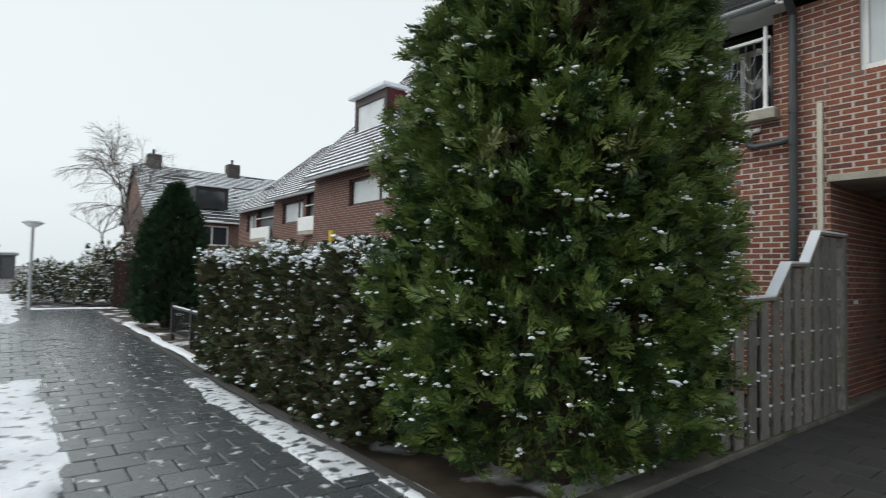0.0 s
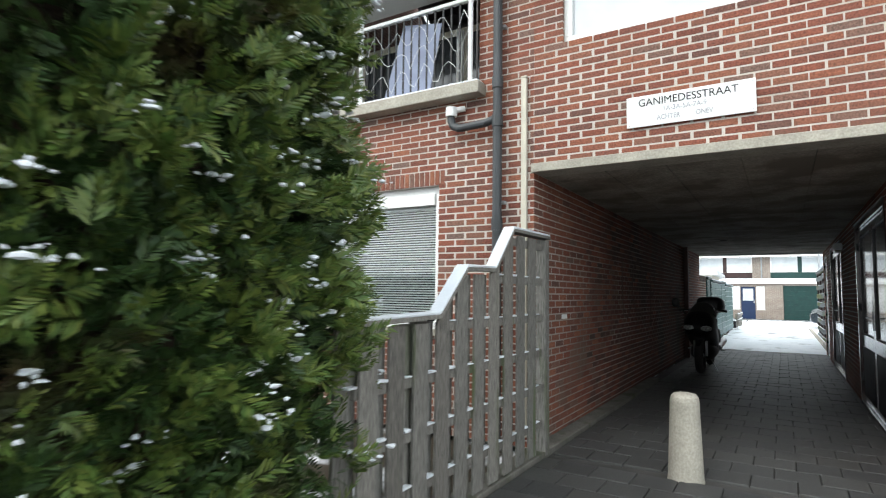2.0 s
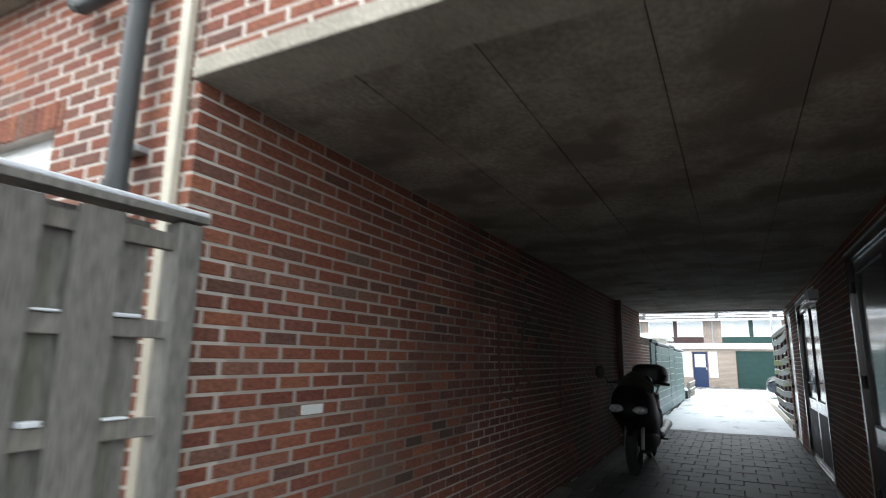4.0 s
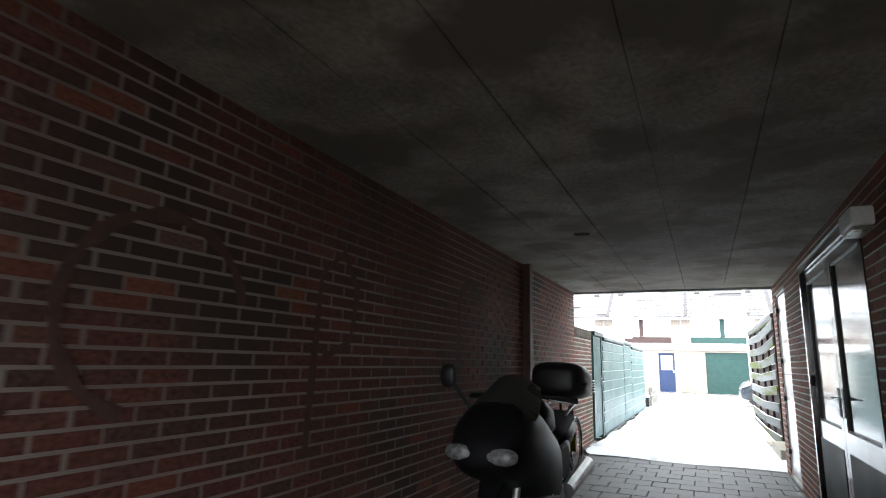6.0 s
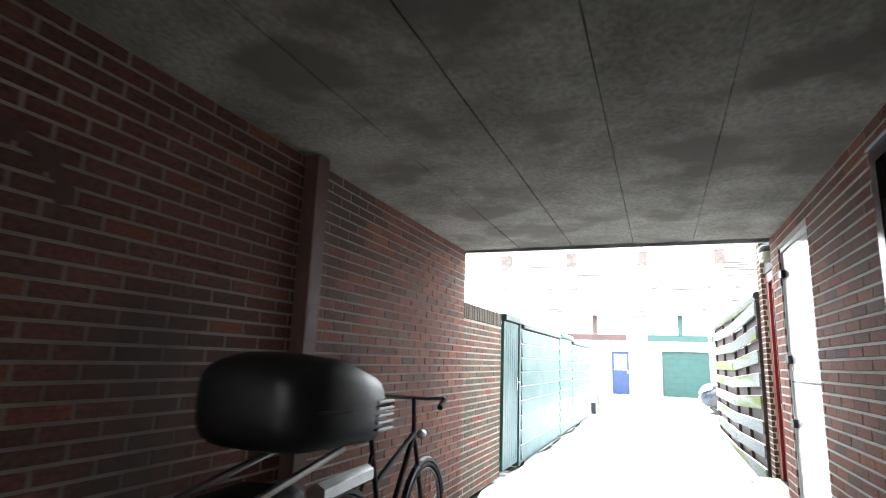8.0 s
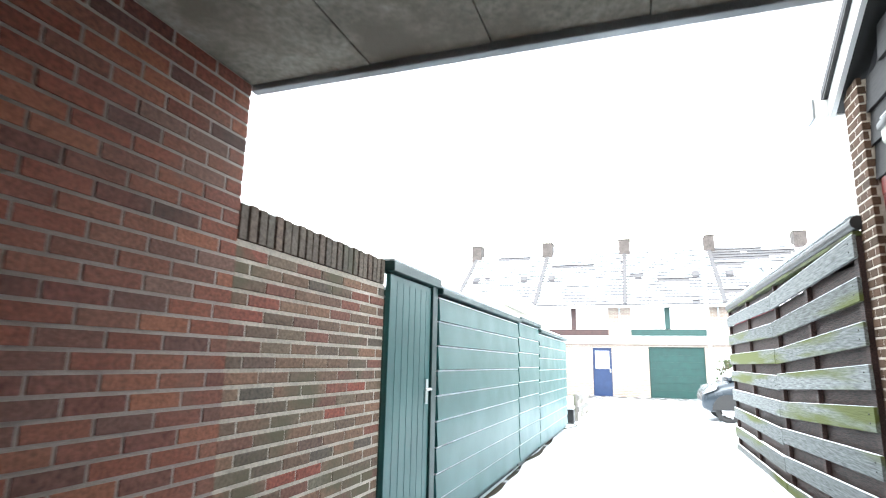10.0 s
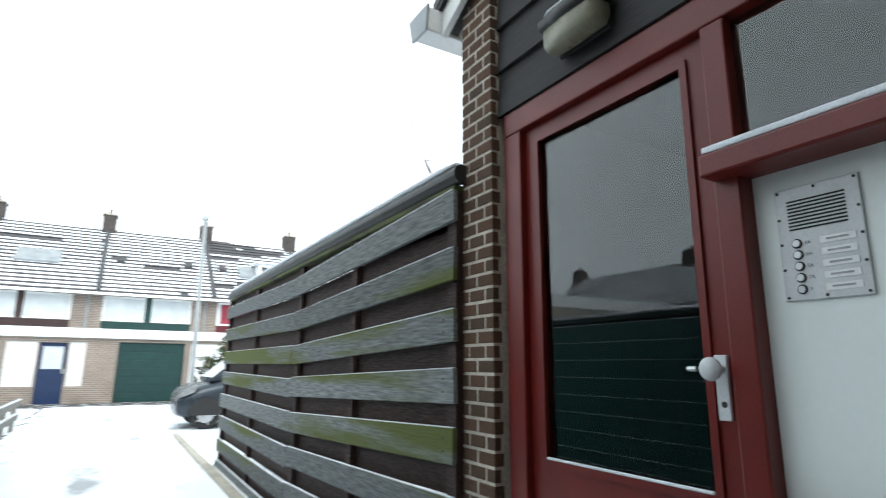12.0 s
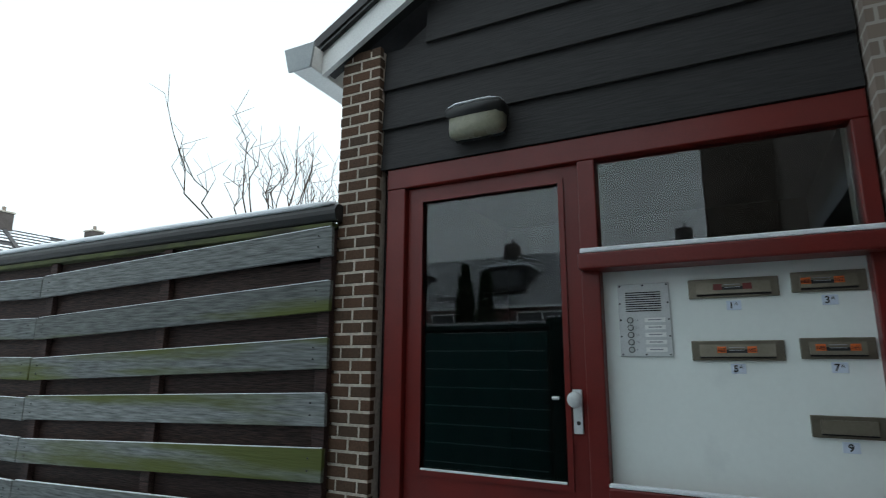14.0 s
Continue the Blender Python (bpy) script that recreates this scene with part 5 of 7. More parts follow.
def end_block(x, y0, y1, faces, label, seed, eave=4.6, ridge=8.4, name="house_block", wins=4, row=None, stacks=None):
    """A block whose long front lies in the plane x, facing +x or -x."""
    h = thing(name, (x, (y0 + y1) / 2, 0), label, "house")
    s = faces
    holes = []
    step = (y1 - y0) / wins
    for k in range(wins):
        a = y0 + step * k
        lo, hi = (a + step * 0.2, a + step * 0.75) if row is None else (y0 + row + 5.5 * k, y0 + row + 5.5 * k + 2.2)
        holes += [(lo, hi, 2.9, 4.3), (lo, hi, 0.8, 2.2)]
    lo, hi = sorted((x, x - s * 0.3))
    part("wall", wall_with_holes(y0, y1, 0, eave, holes, "x", lo, hi), BRICK_ROW, h)
    for a, b, z0, z1 in holes:
        lo2, hi2 = sorted((x - s * 0.1, x - s * 0.16))
        f = part("window", wall_with_holes(a, b, z0, z1, [(a + 0.1, (a + b) / 2 - 0.05, z0 + 0.1, z1 - 0.1), ((a + b) / 2 + 0.05, b - 0.1, z0 + 0.1, z1 - 0.1)], "x", lo2, hi2), WHITE, h)
        lo3, hi3 = sorted((x - s * 0.12, x - s * 0.13))
        part("pane", bx(lo3, hi3, a + 0.08, b - 0.08, z0 + 0.08, z1 - 0.08), DARK_GLASS, f)
    for yy in (y0, y1 - 0.25):
        part("gable", prism([(x - s * 0.3, 0), (x - s * 9, 0), (x - s * 9, eave), (x - s * 4.6, ridge - 0.1), (x - s * 0.3, eave)], "y", yy, yy + 0.25), BRICK_ROW, h)
    roof_tiles("roof", y0 - 0.2, y1 + 0.2, (x + s * 0.4, eave - 0.1), (x - s * 4.6, ridge), 34, h, seed, 0.95, "y")
    roof_tiles("roof", y0 - 0.2, y1 + 0.2, (x - s * 9.5, eave - 0.1), (x - s * 4.6, ridge), 12, h, seed + 1, 0.85, "y")
    part("gutter", bx(*sorted((x + s * 0.35, x + s * 0.47)), y0, y1, eave - 0.14, eave - 0.02, 0.02), WHITE, h)
    for yy in stacks or [y0 + 0.3 + k * (y1 - y0 - 1) / max(1, wins // 2) for k in range(wins // 2 + 1)]:
        c = part("chimney", bx(x - s * 4.6 - 0.45, x - s * 4.6 + 0.45, yy, yy + 0.9, ridge - 0.4, ridge + 0.75, 0.01), CHIMNEY, h)
        part("chimney_pot", rods([(x - s * 4.6, yy + 0.4, ridge + 0.75), (x - s * 4.6, yy + 0.4, ridge + 1.15)], 0.09, 8), BLACK, c)
    for k in range(wins // 2):
        a = y0 + (2.0 if row is None else row) + k * 7
        xf = x - s * 0.4
        d = part("dormer", wall_with_holes(a, a + 2.2, eave + 0.9, eave + 2.4, [(a + 0.2, a + 2.0, eave + 1.15, eave + 2.15)], "x", *sorted((xf, xf - s * 0.1))), BLACK, h)
        part("pane", bx(*sorted((xf - s * 0.05, xf - s * 0.06)), a + 0.2, a + 2.0, eave + 1.15, eave + 2.15), DARK_GLASS, d)
        for q in (a, a + 2.12):
            part("cheek", prism([(xf - s * 0.1, eave + 0.9), (xf - s * 2.4, eave + 2.4), (xf - s * 0.1, eave + 2.4)], "y", q, q + 0.08), BLACK, d)
        part("dormer_roof", bx(*sorted((xf + s * 0.25, xf - s * 2.4)), a - 0.15, a + 2.35, eave + 2.4, eave + 2.52, 0.02), SNOW, d)


end_block(-38.0, -0.2, 17, 1, "brick houses across the street's end, snow on the roof", 61, ridge=8.75, wins=3, row=3.05, stacks=(0.5, 6.1))
end_block(-24.0, 13.5, 46, 1, "brick houses beyond the back gardens, snow on the roof", 63, name="garden_house_block", wins=6)
sheds = thing("low_building", (-62, -14, 0), "low grey garage building far down the street", "garage")
part("wall", bx(-64, -62, -30, -6.6, 0, 2.1), SCREEN, sheds)
part("roof_edge", bx(-64.2, -61.8, -30.2, -6.4, 2.1, 2.3), ZINC, sheds)
part("roof", bx(-64.2, -61.85, -30.2, -6.4, 2.302, 2.38), SNOW, sheds)
for k in range(8):
    part("garage_door", bx(-62.0, -61.95, -29.5 + k * 2.8, -27.2 + k * 2.8, 0.05, 1.9, 0.01), PVC, sheds)
fh = thing("far_house", (-80, -14, 0), "distant house with a snow covered roof", "house")
part("wall", bx(-90, -80, -20, -8.4, 0, 3.6), BRICK_ROW, fh)
part("roof", prism([(-20.4, 3.5), (-8.0, 3.5), (-14.2, 7.2)], "x", -90.3, -79.7), SNOW, fh)

# ---------------------------------------------------------------- passage doors and fixtures
def glazed_door_set(name, y0, y1, leaves, label):
    """Dark framed glazed doors in the passage wall, seen from the passage side."""
    d = thing(name, (PW, (y0 + y1) / 2, 0), label, "door", kind="structure")
    x = PW + 0.02
    part("door_frame", wall_with_holes(y0, y1, 0, 2.345, [(y0 + 0.07, y1 - 0.07, 0.03, 2.275)], "x", x - 0.03, x + 0.08), DOOR_LACQUER, d)
    w = (y1 - y0 - 0.14) / leaves
    for k in range(leaves):
        a, b = y0 + 0.07 + k * w + 0.005, y0 + 0.07 + (k + 1) * w - 0.005
        leaf = part("door_leaf", wall_with_holes(a, b, 0.04, 2.265, [(a + 0.1, b - 0.1, 0.9, 2.17)], "x", x, x + 0.05), DOOR_LACQUER, d)
        part("pane", bx(x + 0.02, x + 0.028, a + 0.09, b - 0.09, 0.89, 2.18), DARK_GLASS, leaf)
        part("glazing_bead", wall_with_holes(a + 0.1, b - 0.1, 0.9, 2.17, [(a + 0.115, b - 0.115, 0.915, 2.155)], "x", x + 0.005, x + 0.02), BLACK, leaf)
        part("kick_panel", bx(x - 0.004, x - 0.001, a + 0.1, b - 0.1, 0.12, 0.75), GLOSS_BLACK, leaf)
        hy = b - 0.06 if k % 2 == 0 else a + 0.06
        part("handle_plate", bx(x - 0.008, x - 0.0005, hy - 0.02, hy + 0.02, 1.0, 1.22, 0.002), STEEL, leaf)
        part("lever", rods([(x - 0.008, hy, 1.14), (x - 0.05, hy, 1.14), (x - 0.05, hy + (-0.12 if k % 2 == 0 else 0.12), 1.14)], 0.009, 8), STEEL, leaf)
        for z in (0.3, 1.2, 2.0):
            ey = a + 0.01 if k % 2 == 0 else b - 0.01
            part("hinge", rods([(x - 0.012, ey, z), (x - 0.012, ey, z + 0.1)], 0.012, 8), BLACK, leaf)
    part("head_strip", bx(x - 0.045, x - 0.031, y0, y1, 2.343, 2.35, 0.002), ZINC, d, "pale strip over the door head")
    return d


glazed_door_set("door_passage_1", 2.0, 4.6, 2, "dark brown framed glazed doors in the passage")
glazed_door_set("door_passage_2", 6.8, 9.24, 2, "dark brown framed glazed doors in the passage")
wd = thing("door_white", (PW, 10.93, 0), "plain white painted door with black hinges", "door", kind="structure")
part("door_leaf", bx(PW + 0.02, PW + 0.06, 10.48, 11.38, 0.06, 2.28, 0.004), GLOSS_WHITE, wd)
part("weather_strip", bx(PW + 0.014, PW + 0.019, 10.49, 11.37, 1.28, 1.292), BLACK, wd)
part("door_frame", wall_with_holes(10.46, 11.4, 0, 2.32, [(10.48, 11.38, 0.04, 2.29)], "x", PW + 0.01, PW + 0.1), WHITE, wd)
for z in (0.3, 0.95, 1.42, 2.08):
    part("hinge", bx(PW - 0.012, PW + 0.018, 11.31, 11.41, z, z + 0.06, 0.004), BLACK, wd, "black strap hinge")
wl2 = thing("passage_lamp", (PW - 0.06, 6.6, 2.14), "white box lamp on the brick beside the glazed doors", "lamp")
part("housing", bx(PW - 0.12, PW - 0.003, 6.45, 6.75, 2.16, 2.27, 0.015), WHITE, wl2)
part("diffuser", bx(PW - 0.11, PW - 0.012, 6.47, 6.73, 2.135, 2.159, 0.006), DIFFUSER, wl2)
cb = thing("wall_timber", (0.05, 8.92, 0), "dark vertical timber fixed to the passage wall", "post")
part("upright", bx(0.008, 0.10, 8.86, 8.98, 0, PH - 0.005, 0.006), TIMBER_RED, cb)


def stroke(pts, w, parent):
    """A sprayed line on the wall x = 0, thin and flat."""
    bm = bmesh.new()
    prev = None
    for i, (y, z) in enumerate(pts):
        a = pts[min(i + 1, len(pts) - 1)]
        b = pts[max(i - 1, 0)]
        d = Vector((a[0] - b[0], a[1] - b[1])).normalized()
        n = Vector((-d.y, d.x)) * w * (0.8 + 0.3 * math.sin(i * 2.1))
        cur = (bm.verts.new((0.0095, y + n.x, z + n.y)), bm.verts.new((0.0095, y - n.x, z - n.y)))
        if prev:
            bm.faces.new((prev[0], cur[0], cur[1], prev[1]))
        prev = cur
    part("stroke", bm, GRAFFITI, parent)


gr = thing("graffiti", (0.01, 6.5, 1.2), "faint dark sprayed scrawl on the passage bricks", "graffiti")
arch = [(7.3 + 0.27 * math.cos(t), 1.8 + 0.22 * math.sin(t)) for t in [0.1 + k * 0.2 for k in range(15)]]
stroke(arch + [(7.03, 1.55), (7.04, 1.3)], 0.04, gr)
stroke([(4.2 + 0.4 * math.cos(t), 1.5 + 0.38 * math.sin(t)) for t in [0.2 + k * 0.22 for k in range(20)]], 0.03, gr)
stroke([(5.1, 0.9), (5.12, 1.3), (5.15, 1.8), (5.35, 1.95), (5.5, 1.75), (5.45, 1.45), (5.2, 1.35)], 0.03, gr)
stroke([(3.2, 1.9), (3.2, 1.5), (3.25, 1.1), (3.5, 1.05), (3.7, 1.2)], 0.03, gr)


# ---------------------------------------------------------------- motorcycle and bicycle in the passage
def ring(bm, c, r, t, axis="x", seg=28, tseg=8):
    """A tyre-like ring round an axis."""
    rows = []
    for i in range(seg):
        a = 2 * math.pi * i / seg
        row = []
        for j in range(tseg):
            b = 2 * math.pi * j / tseg
            rr = r + t * math.cos(b)
            p = (t * math.sin(b), rr * math.cos(a), rr * math.sin(a)) if axis == "x" else (rr * math.cos(a), t * math.sin(b), rr * math.sin(a))
            row.append(bm.verts.new(Vector(c) + Vector(p)))
        rows.append(row)
    for i in range(seg):
        for j in range(tseg):
            bm.faces.new((rows[i][j], rows[(i + 1) % seg][j], rows[(i + 1) % seg][(j + 1) % tseg], rows[i][(j + 1) % tseg]))


def loft(sections, seg=20, power=0.75):
    """A body through superellipse sections: (y, x, z, half width, half height)."""
    bm = bmesh.new()
    rows = []
    for y, x, z, w, h in sections:
        row = []
        for k in range(seg):
            a = 2 * math.pi * k / seg
            c, s = math.cos(a), math.sin(a)
            row.append(bm.verts.new((x + w * math.copysign(abs(c) ** power, c), y, z + h * math.copysign(abs(s) ** power, s))))
        rows.append(row)
    for a, b in zip(rows, rows[1:]):
        for k in range(seg):
            bm.faces.new((a[k], a[(k + 1) % seg], b[(k + 1) % seg], b[k]))
    bm.faces.new(rows[0])
    bm.faces.new(rows[-1][::-1])
    return bm


def motorcycle():
    X = 0.62
    m = thing("motorcycle", (X, 7.0, 0), "large black touring motorcycle with a top case on its stand", "motorcycle")
    for y, nm in ((6.28, "front_wheel"), (7.78, "rear_wheel")):
        bm = bmesh.new()
        ring(bm, (X, y, 0.31), 0.24, 0.07)
        w = part(nm, bm, RUBBER, m, smooth=True)
        rim = bmesh.new()
        ring(rim, (X, y, 0.31), 0.185, 0.02)
        for k in range(5):
            a = k * 1.257
            rod(rim, (X, y, 0.31), (X, y + 0.18 * math.cos(a), 0.31 + 0.18 * math.sin(a)), 0.016, None, 6)
        rod(rim, (X - 0.06, y, 0.31), (X + 0.06, y, 0.31), 0.04, None, 10)
        part("rim", rim, STEEL, w)
    part("mudguard", loft([(6.0, X, 0.52, 0.03, 0.02), (6.15, X, 0.61, 0.075, 0.04), (6.35, X, 0.62, 0.08, 0.04), (6.55, X, 0.5, 0.05, 0.03)]), GLOSS_BLACK, m, smooth=True)
    for s in (-1, 1):
        part("fork_leg", rods([(X + s * 0.1, 6.28, 0.31), (X + s * 0.1, 6.5, 0.95)], 0.025, 10), STEEL, m)
    part("fairing", loft([(5.93, X, 0.80, 0.10, 0.05), (5.98, X, 0.82, 0.19, 0.12), (6.08, X, 0.84, 0.235, 0.19), (6.25, X, 0.85, 0.26, 0.25), (6.5, X, 0.80, 0.265, 0.30), (6.75, X, 0.70, 0.25, 0.32),
                          (7.05, X, 0.58, 0.24, 0.30), (7.2, X, 0.55, 0.18, 0.22)]), GLOSS_BLACK, m, smooth=True)
    part("belly", loft([(6.5, X, 0.38, 0.14, 0.10), (6.7, X, 0.36, 0.22, 0.16), (7.2, X, 0.36, 0.22, 0.15), (7.45, X, 0.36, 0.15, 0.1)]), BLACK, m, smooth=True)
    part("tank", loft([(6.7, X, 0.98, 0.12, 0.08), (6.85, X, 0.98, 0.18, 0.14), (7.1, X, 0.94, 0.17, 0.13), (7.3, X, 0.86, 0.13, 0.08)]), GLOSS_BLACK, m, smooth=True)
    part("seat", loft([(7.15, X, 0.82, 0.12, 0.06), (7.35, X, 0.80, 0.17, 0.07), (7.6, X, 0.84, 0.17, 0.08), (7.95, X, 0.88, 0.14, 0.06), (8.05, X, 0.88, 0.1, 0.04)]), RUBBER, m, smooth=True)
    part("tail", loft([(7.4, X, 0.68, 0.15, 0.08), (7.8, X, 0.74, 0.16, 0.09), (8.15, X, 0.78, 0.12, 0.06), (8.25, X, 0.79, 0.08, 0.03)]), GLOSS_BLACK, m, smooth=True)
    for s, hz in ((-1, 0.85), (1, 0.84)):
        part("headlight", blob((X + s * 0.125, 5.975, hz - 0.03), (0.105, 0.055, 0.05), 10, 0, 1, 0.8), LENS, m, "clear headlight lens", smooth=True)
        part("handlebar", rods([(X + s * 0.05, 6.62, 1.08), (X + s * 0.2, 6.66, 1.12), (X + s * 0.36, 6.78, 1.10)], 0.014, 8), BLACK, m)
        part("grip", rods([(X + s * 0.26, 6.71, 1.11), (X + s * 0.40, 6.82, 1.095)], 0.021, 10), RUBBER, m)
        part("brake_lever", rods([(X + s * 0.24, 6.67, 1.10), (X + s * 0.38, 6.72, 1.08)], 0.007, 6), STEEL, m)
        part("side_panel", loft([(7.0, X + s * 0.2, 0.62, 0.03, 0.10), (7.25, X + s * 0.21, 0.62, 0.04, 0.13), (7.5, X + s * 0.17, 0.66, 0.03, 0.08)]), GLOSS_BLACK, m)
        part("footrest", rods([(X + s * 0.12, 7.15, 0.36), (X + s * 0.32, 7.15, 0.36)], 0.014, 8), STEEL, m)
        if s > 0:
            continue
        mi = part("mirror", blob((X + s * 0.42, 6.42, 1.25), (0.065, 0.03, 0.085), 8, 0, 1, 0.85), BLACK, m, smooth=True)
        part("mirror_stalk", rods([(X + s * 0.24, 6.4, 1.04), (X + s * 0.38, 6.42, 1.20)], 0.012, 8), BLACK, mi)
    bm = bmesh.new()
    rows = []
    for i in range(9):
        v = i / 8
        rows.append([bm.verts.new((X + 0.03 + (0.25 - 0.07 * v * v) * math.sin(u), 6.12 + 0.36 * v + 0.14 * (1 - math.cos(u)), 1.0 + 0.27 * v - 0.09 * abs(math.sin(u)) ** 2 * v)) for u in [-1.3 + 2.6 * k / 14 for k in range(15)]])
    for a, b in zip(rows, rows[1:]):
        for k in range(14):
            bm.faces.new((a[k], a[k + 1], b[k + 1], b[k]))
    bmesh.ops.solidify(bm, geom=list(bm.faces), thickness=0.004)
    part("windscreen", bm, SMOKE, m, "smoked curved windscreen", smooth=True)
    part("instruments", bx(X - 0.12, X + 0.12, 6.4, 6.5, 1.02, 1.12, 0.02), BLACK, m)
    case = part("top_case", loft([(7.80, X, 1.20, 0.14, 0.09), (7.83, X, 1.20, 0.20, 0.14), (7.95, X, 1.20, 0.25, 0.165), (8.15, X, 1.19, 0.26, 0.16), (8.32, X, 1.165, 0.25, 0.142), (8.40, X, 1.145, 0.21, 0.11), (8.43, X, 1.135, 0.12, 0.065)], 24, 0.6), BLACK, m, "black hard shell top case", smooth=True)
    part("case_band", bx(X - 0.255, X + 0.255, 7.9, 8.36, 1.17, 1.185, 0.005), RUBBER, case)
    part("reflector", bx(X - 0.16, X + 0.16, 8.385, 8.43, 1.11, 1.15, 0.01), RED, case)
    for k in range(5):
        part("case_rib", bx(X + 0.235, X + 0.262, 8.25, 8.38, 1.09 + k * 0.025, 1.10 + k * 0.025, 0.003), STEEL, case)
    part("rack", rods([(X - 0.12, 7.7, 0.92), (X - 0.12, 8.25, 1.02), (X + 0.12, 8.25, 1.02), (X + 0.12, 7.7, 0.92)], 0.013, 8), STEEL, m)
    part("silencer", rods([(X + 0.2, 7.35, 0.38), (X + 0.23, 8.05, 0.48)], 0.055, 14, 0.065), STEEL, m)
    part("side_stand", rods([(X + 0.05, 6.95, 0.3), (X + 0.22, 6.82, 0.0)], 0.013, 8), STEEL, m)
    part("engine", bx(X - 0.2, X + 0.2, 6.8, 7.25, 0.3, 0.6, 0.04), BLACK, m)
    for s in (-1, 1):
        for k in range(5):
            part("engine_fin", bx(X + s * 0.205 - 0.006, X + s * 0.205 + 0.006, 6.85, 7.2, 0.34 + k * 0.05, 0.355 + k * 0.05), STEEL, m)
    part("number_plate", bx(X - 0.1, X + 0.1, 8.2, 8.21, 0.55, 0.68), YELLOW, m)


SMOKE = mat("smoked_screen", (0.10, 0.10, 0.085), (0.08, 0.08, 0.07), rough=0.3, bump=0, spec=0.6)
motorcycle()


def bicycle():
    X = 0.34
    b = thing("bicycle", (X, 9.4, 0), "black upright city bicycle leaning by the wall", "bicycle")
    ax = ((8.95, 0.34), (10.02, 0.34))
    for y, z in ax:
        bm = bmesh.new()
        ring(bm, (X, y, z), 0.315, 0.02)
        w = part("wheel", bm, RUBBER, b, smooth=True)
        rm = bmesh.new()
        ring(rm, (X, y, z), 0.295, 0.009)
        for k in range(18):
            a = k * 2 * math.pi / 18
            rod(rm, (X + (0.015 if k % 2 else -0.015), y, z), (X, y + 0.29 * math.cos(a), z + 0.29 * math.sin(a)), 0.0025, None, 4)
        part("rim", rm, STEEL, w)
        g = bmesh.new()
        pts = [(X, y + 0.35 * math.cos(a), z + 0.35 * math.sin(a)) for a in [0.2 + k * 0.27 for k in range(11)]]
        for p, q in zip(pts, pts[1:]):
            rod(g, p, q, 0.02, None, 6)
        part("mudguard", g, BLACK, b)
    crank, seat, head, bar = (X, 9.42, 0.3), (X, 9.22, 0.95), (X, 9.82, 0.88), (X, 9.80, 1.1)
    for p, q, r in ((crank, seat, 0.016), (crank, head, 0.018), ((X, 9.30, 0.66), head, 0.016), ((X, 8.95, 0.34), crank, 0.011), ((X, 8.95, 0.34), (X, 9.25, 0.82), 0.01), (head, (X, 10.02, 0.34), 0.015), (head, bar, 0.014)):
        part("frame_tube", rods([p, q], r, 8), BLACK, b)
    part("saddle", loft([(9.05, X, 1.0, 0.1, 0.04), (9.2, X, 1.0, 0.09, 0.04), (9.36, X, 0.99, 0.03, 0.025)]), RUBBER, b, smooth=True)
    part("handlebar", rods([(X - 0.27, 9.58, 1.08), (X - 0.25, 9.7, 1.12), (X - 0.08, 9.83, 1.1), (X + 0.08, 9.83, 1.1), (X + 0.25, 9.7, 1.12), (X + 0.27, 9.58, 1.08)], 0.012, 8), STEEL, b)
    for s in (-1, 1):
        part("grip", rods([(X + s * 0.255, 9.68, 1.11), (X + s * 0.275, 9.56, 1.075)], 0.018, 8), RUBBER, b)
    part("chain_guard", bx(X + 0.03, X + 0.045, 9.0, 9.5, 0.28, 0.38, 0.006), BLACK, b)
    part("carrier", rods([(X, 8.72, 0.72), (X, 9.2, 0.74)], 0.05, 6), STEEL, b)
    part("front_lamp", blob((X, 9.95, 0.86), (0.03, 0.05, 0.03), 8), STEEL, b, smooth=True)
    part("pedal_arm", rods([(X + 0.06, 9.42, 0.3), (X + 0.07, 9.5, 0.16), (X + 0.16, 9.5, 0.16)], 0.01, 6), STEEL, b)
    part("kick_stand", rods([(X + 0.03, 9.0, 0.3), (X + 0.14, 8.95, 0.0)], 0.009, 6), STEEL, b)


bicycle()

# ---------------------------------------------------------------- alley, green side
wall_garden = structure("wall_garden", bx(-0.22, 0, PE, 13.19, 0, 1.78), MORTAR_PALE, "weathered brown brick garden wall", "wall")
bm = bmesh.new()
for k in range(23):
    box(bm, -0.22, 0.008 + 0.002 * (k % 3), PE + 0.005 + k * 0.0625, PE + 0.0555 + k * 0.0625, 1.782, 1.935 + 0.004 * ((k * 5) % 3), 0.004)
tagged(link("coping", bm, COPING, wall_garden, "upright brick coping"), kind="stuff")
structure("coping_snow", bx(-0.2, -0.03, PE + 0.05, 13.17, 1.94, 1.955, 0.006), SNOW, "thin snow on the brick coping", "snow")

shed_door = thing("shed_door", (0.03, 13.6, 0), "flat bottle green shed door with a steel lever", "door")
part("door_leaf", bx(0.0, 0.035, 13.21, 13.98, 0.06, 1.86, 0.004), GREEN, shed_door)
for k in range(6):
    part("door_groove", bx(0.0352, 0.037, 13.32 + k * 0.11, 13.325 + k * 0.11, 0.1, 1.82), GREEN, shed_door)
part("jamb", bx(-0.06, 0.05, 13.99, 14.10, 0, 1.90, 0.004), GREEN_DK, shed_door)
part("head", bx(-0.06, 0.07, 13.19, 14.13, 1.875, 1.945, 0.006), GREEN_DK, shed_door)
part("head_snow", bx(-0.05, 0.06, 13.20, 14.12, 1.946, 1.962, 0.005), SNOW, shed_door)
part("lever", rods([(0.036, 13.92, 1.09), (0.075, 13.92, 1.09), (0.08, 13.79, 1.09)], 0.01, 8), STEEL, shed_door)
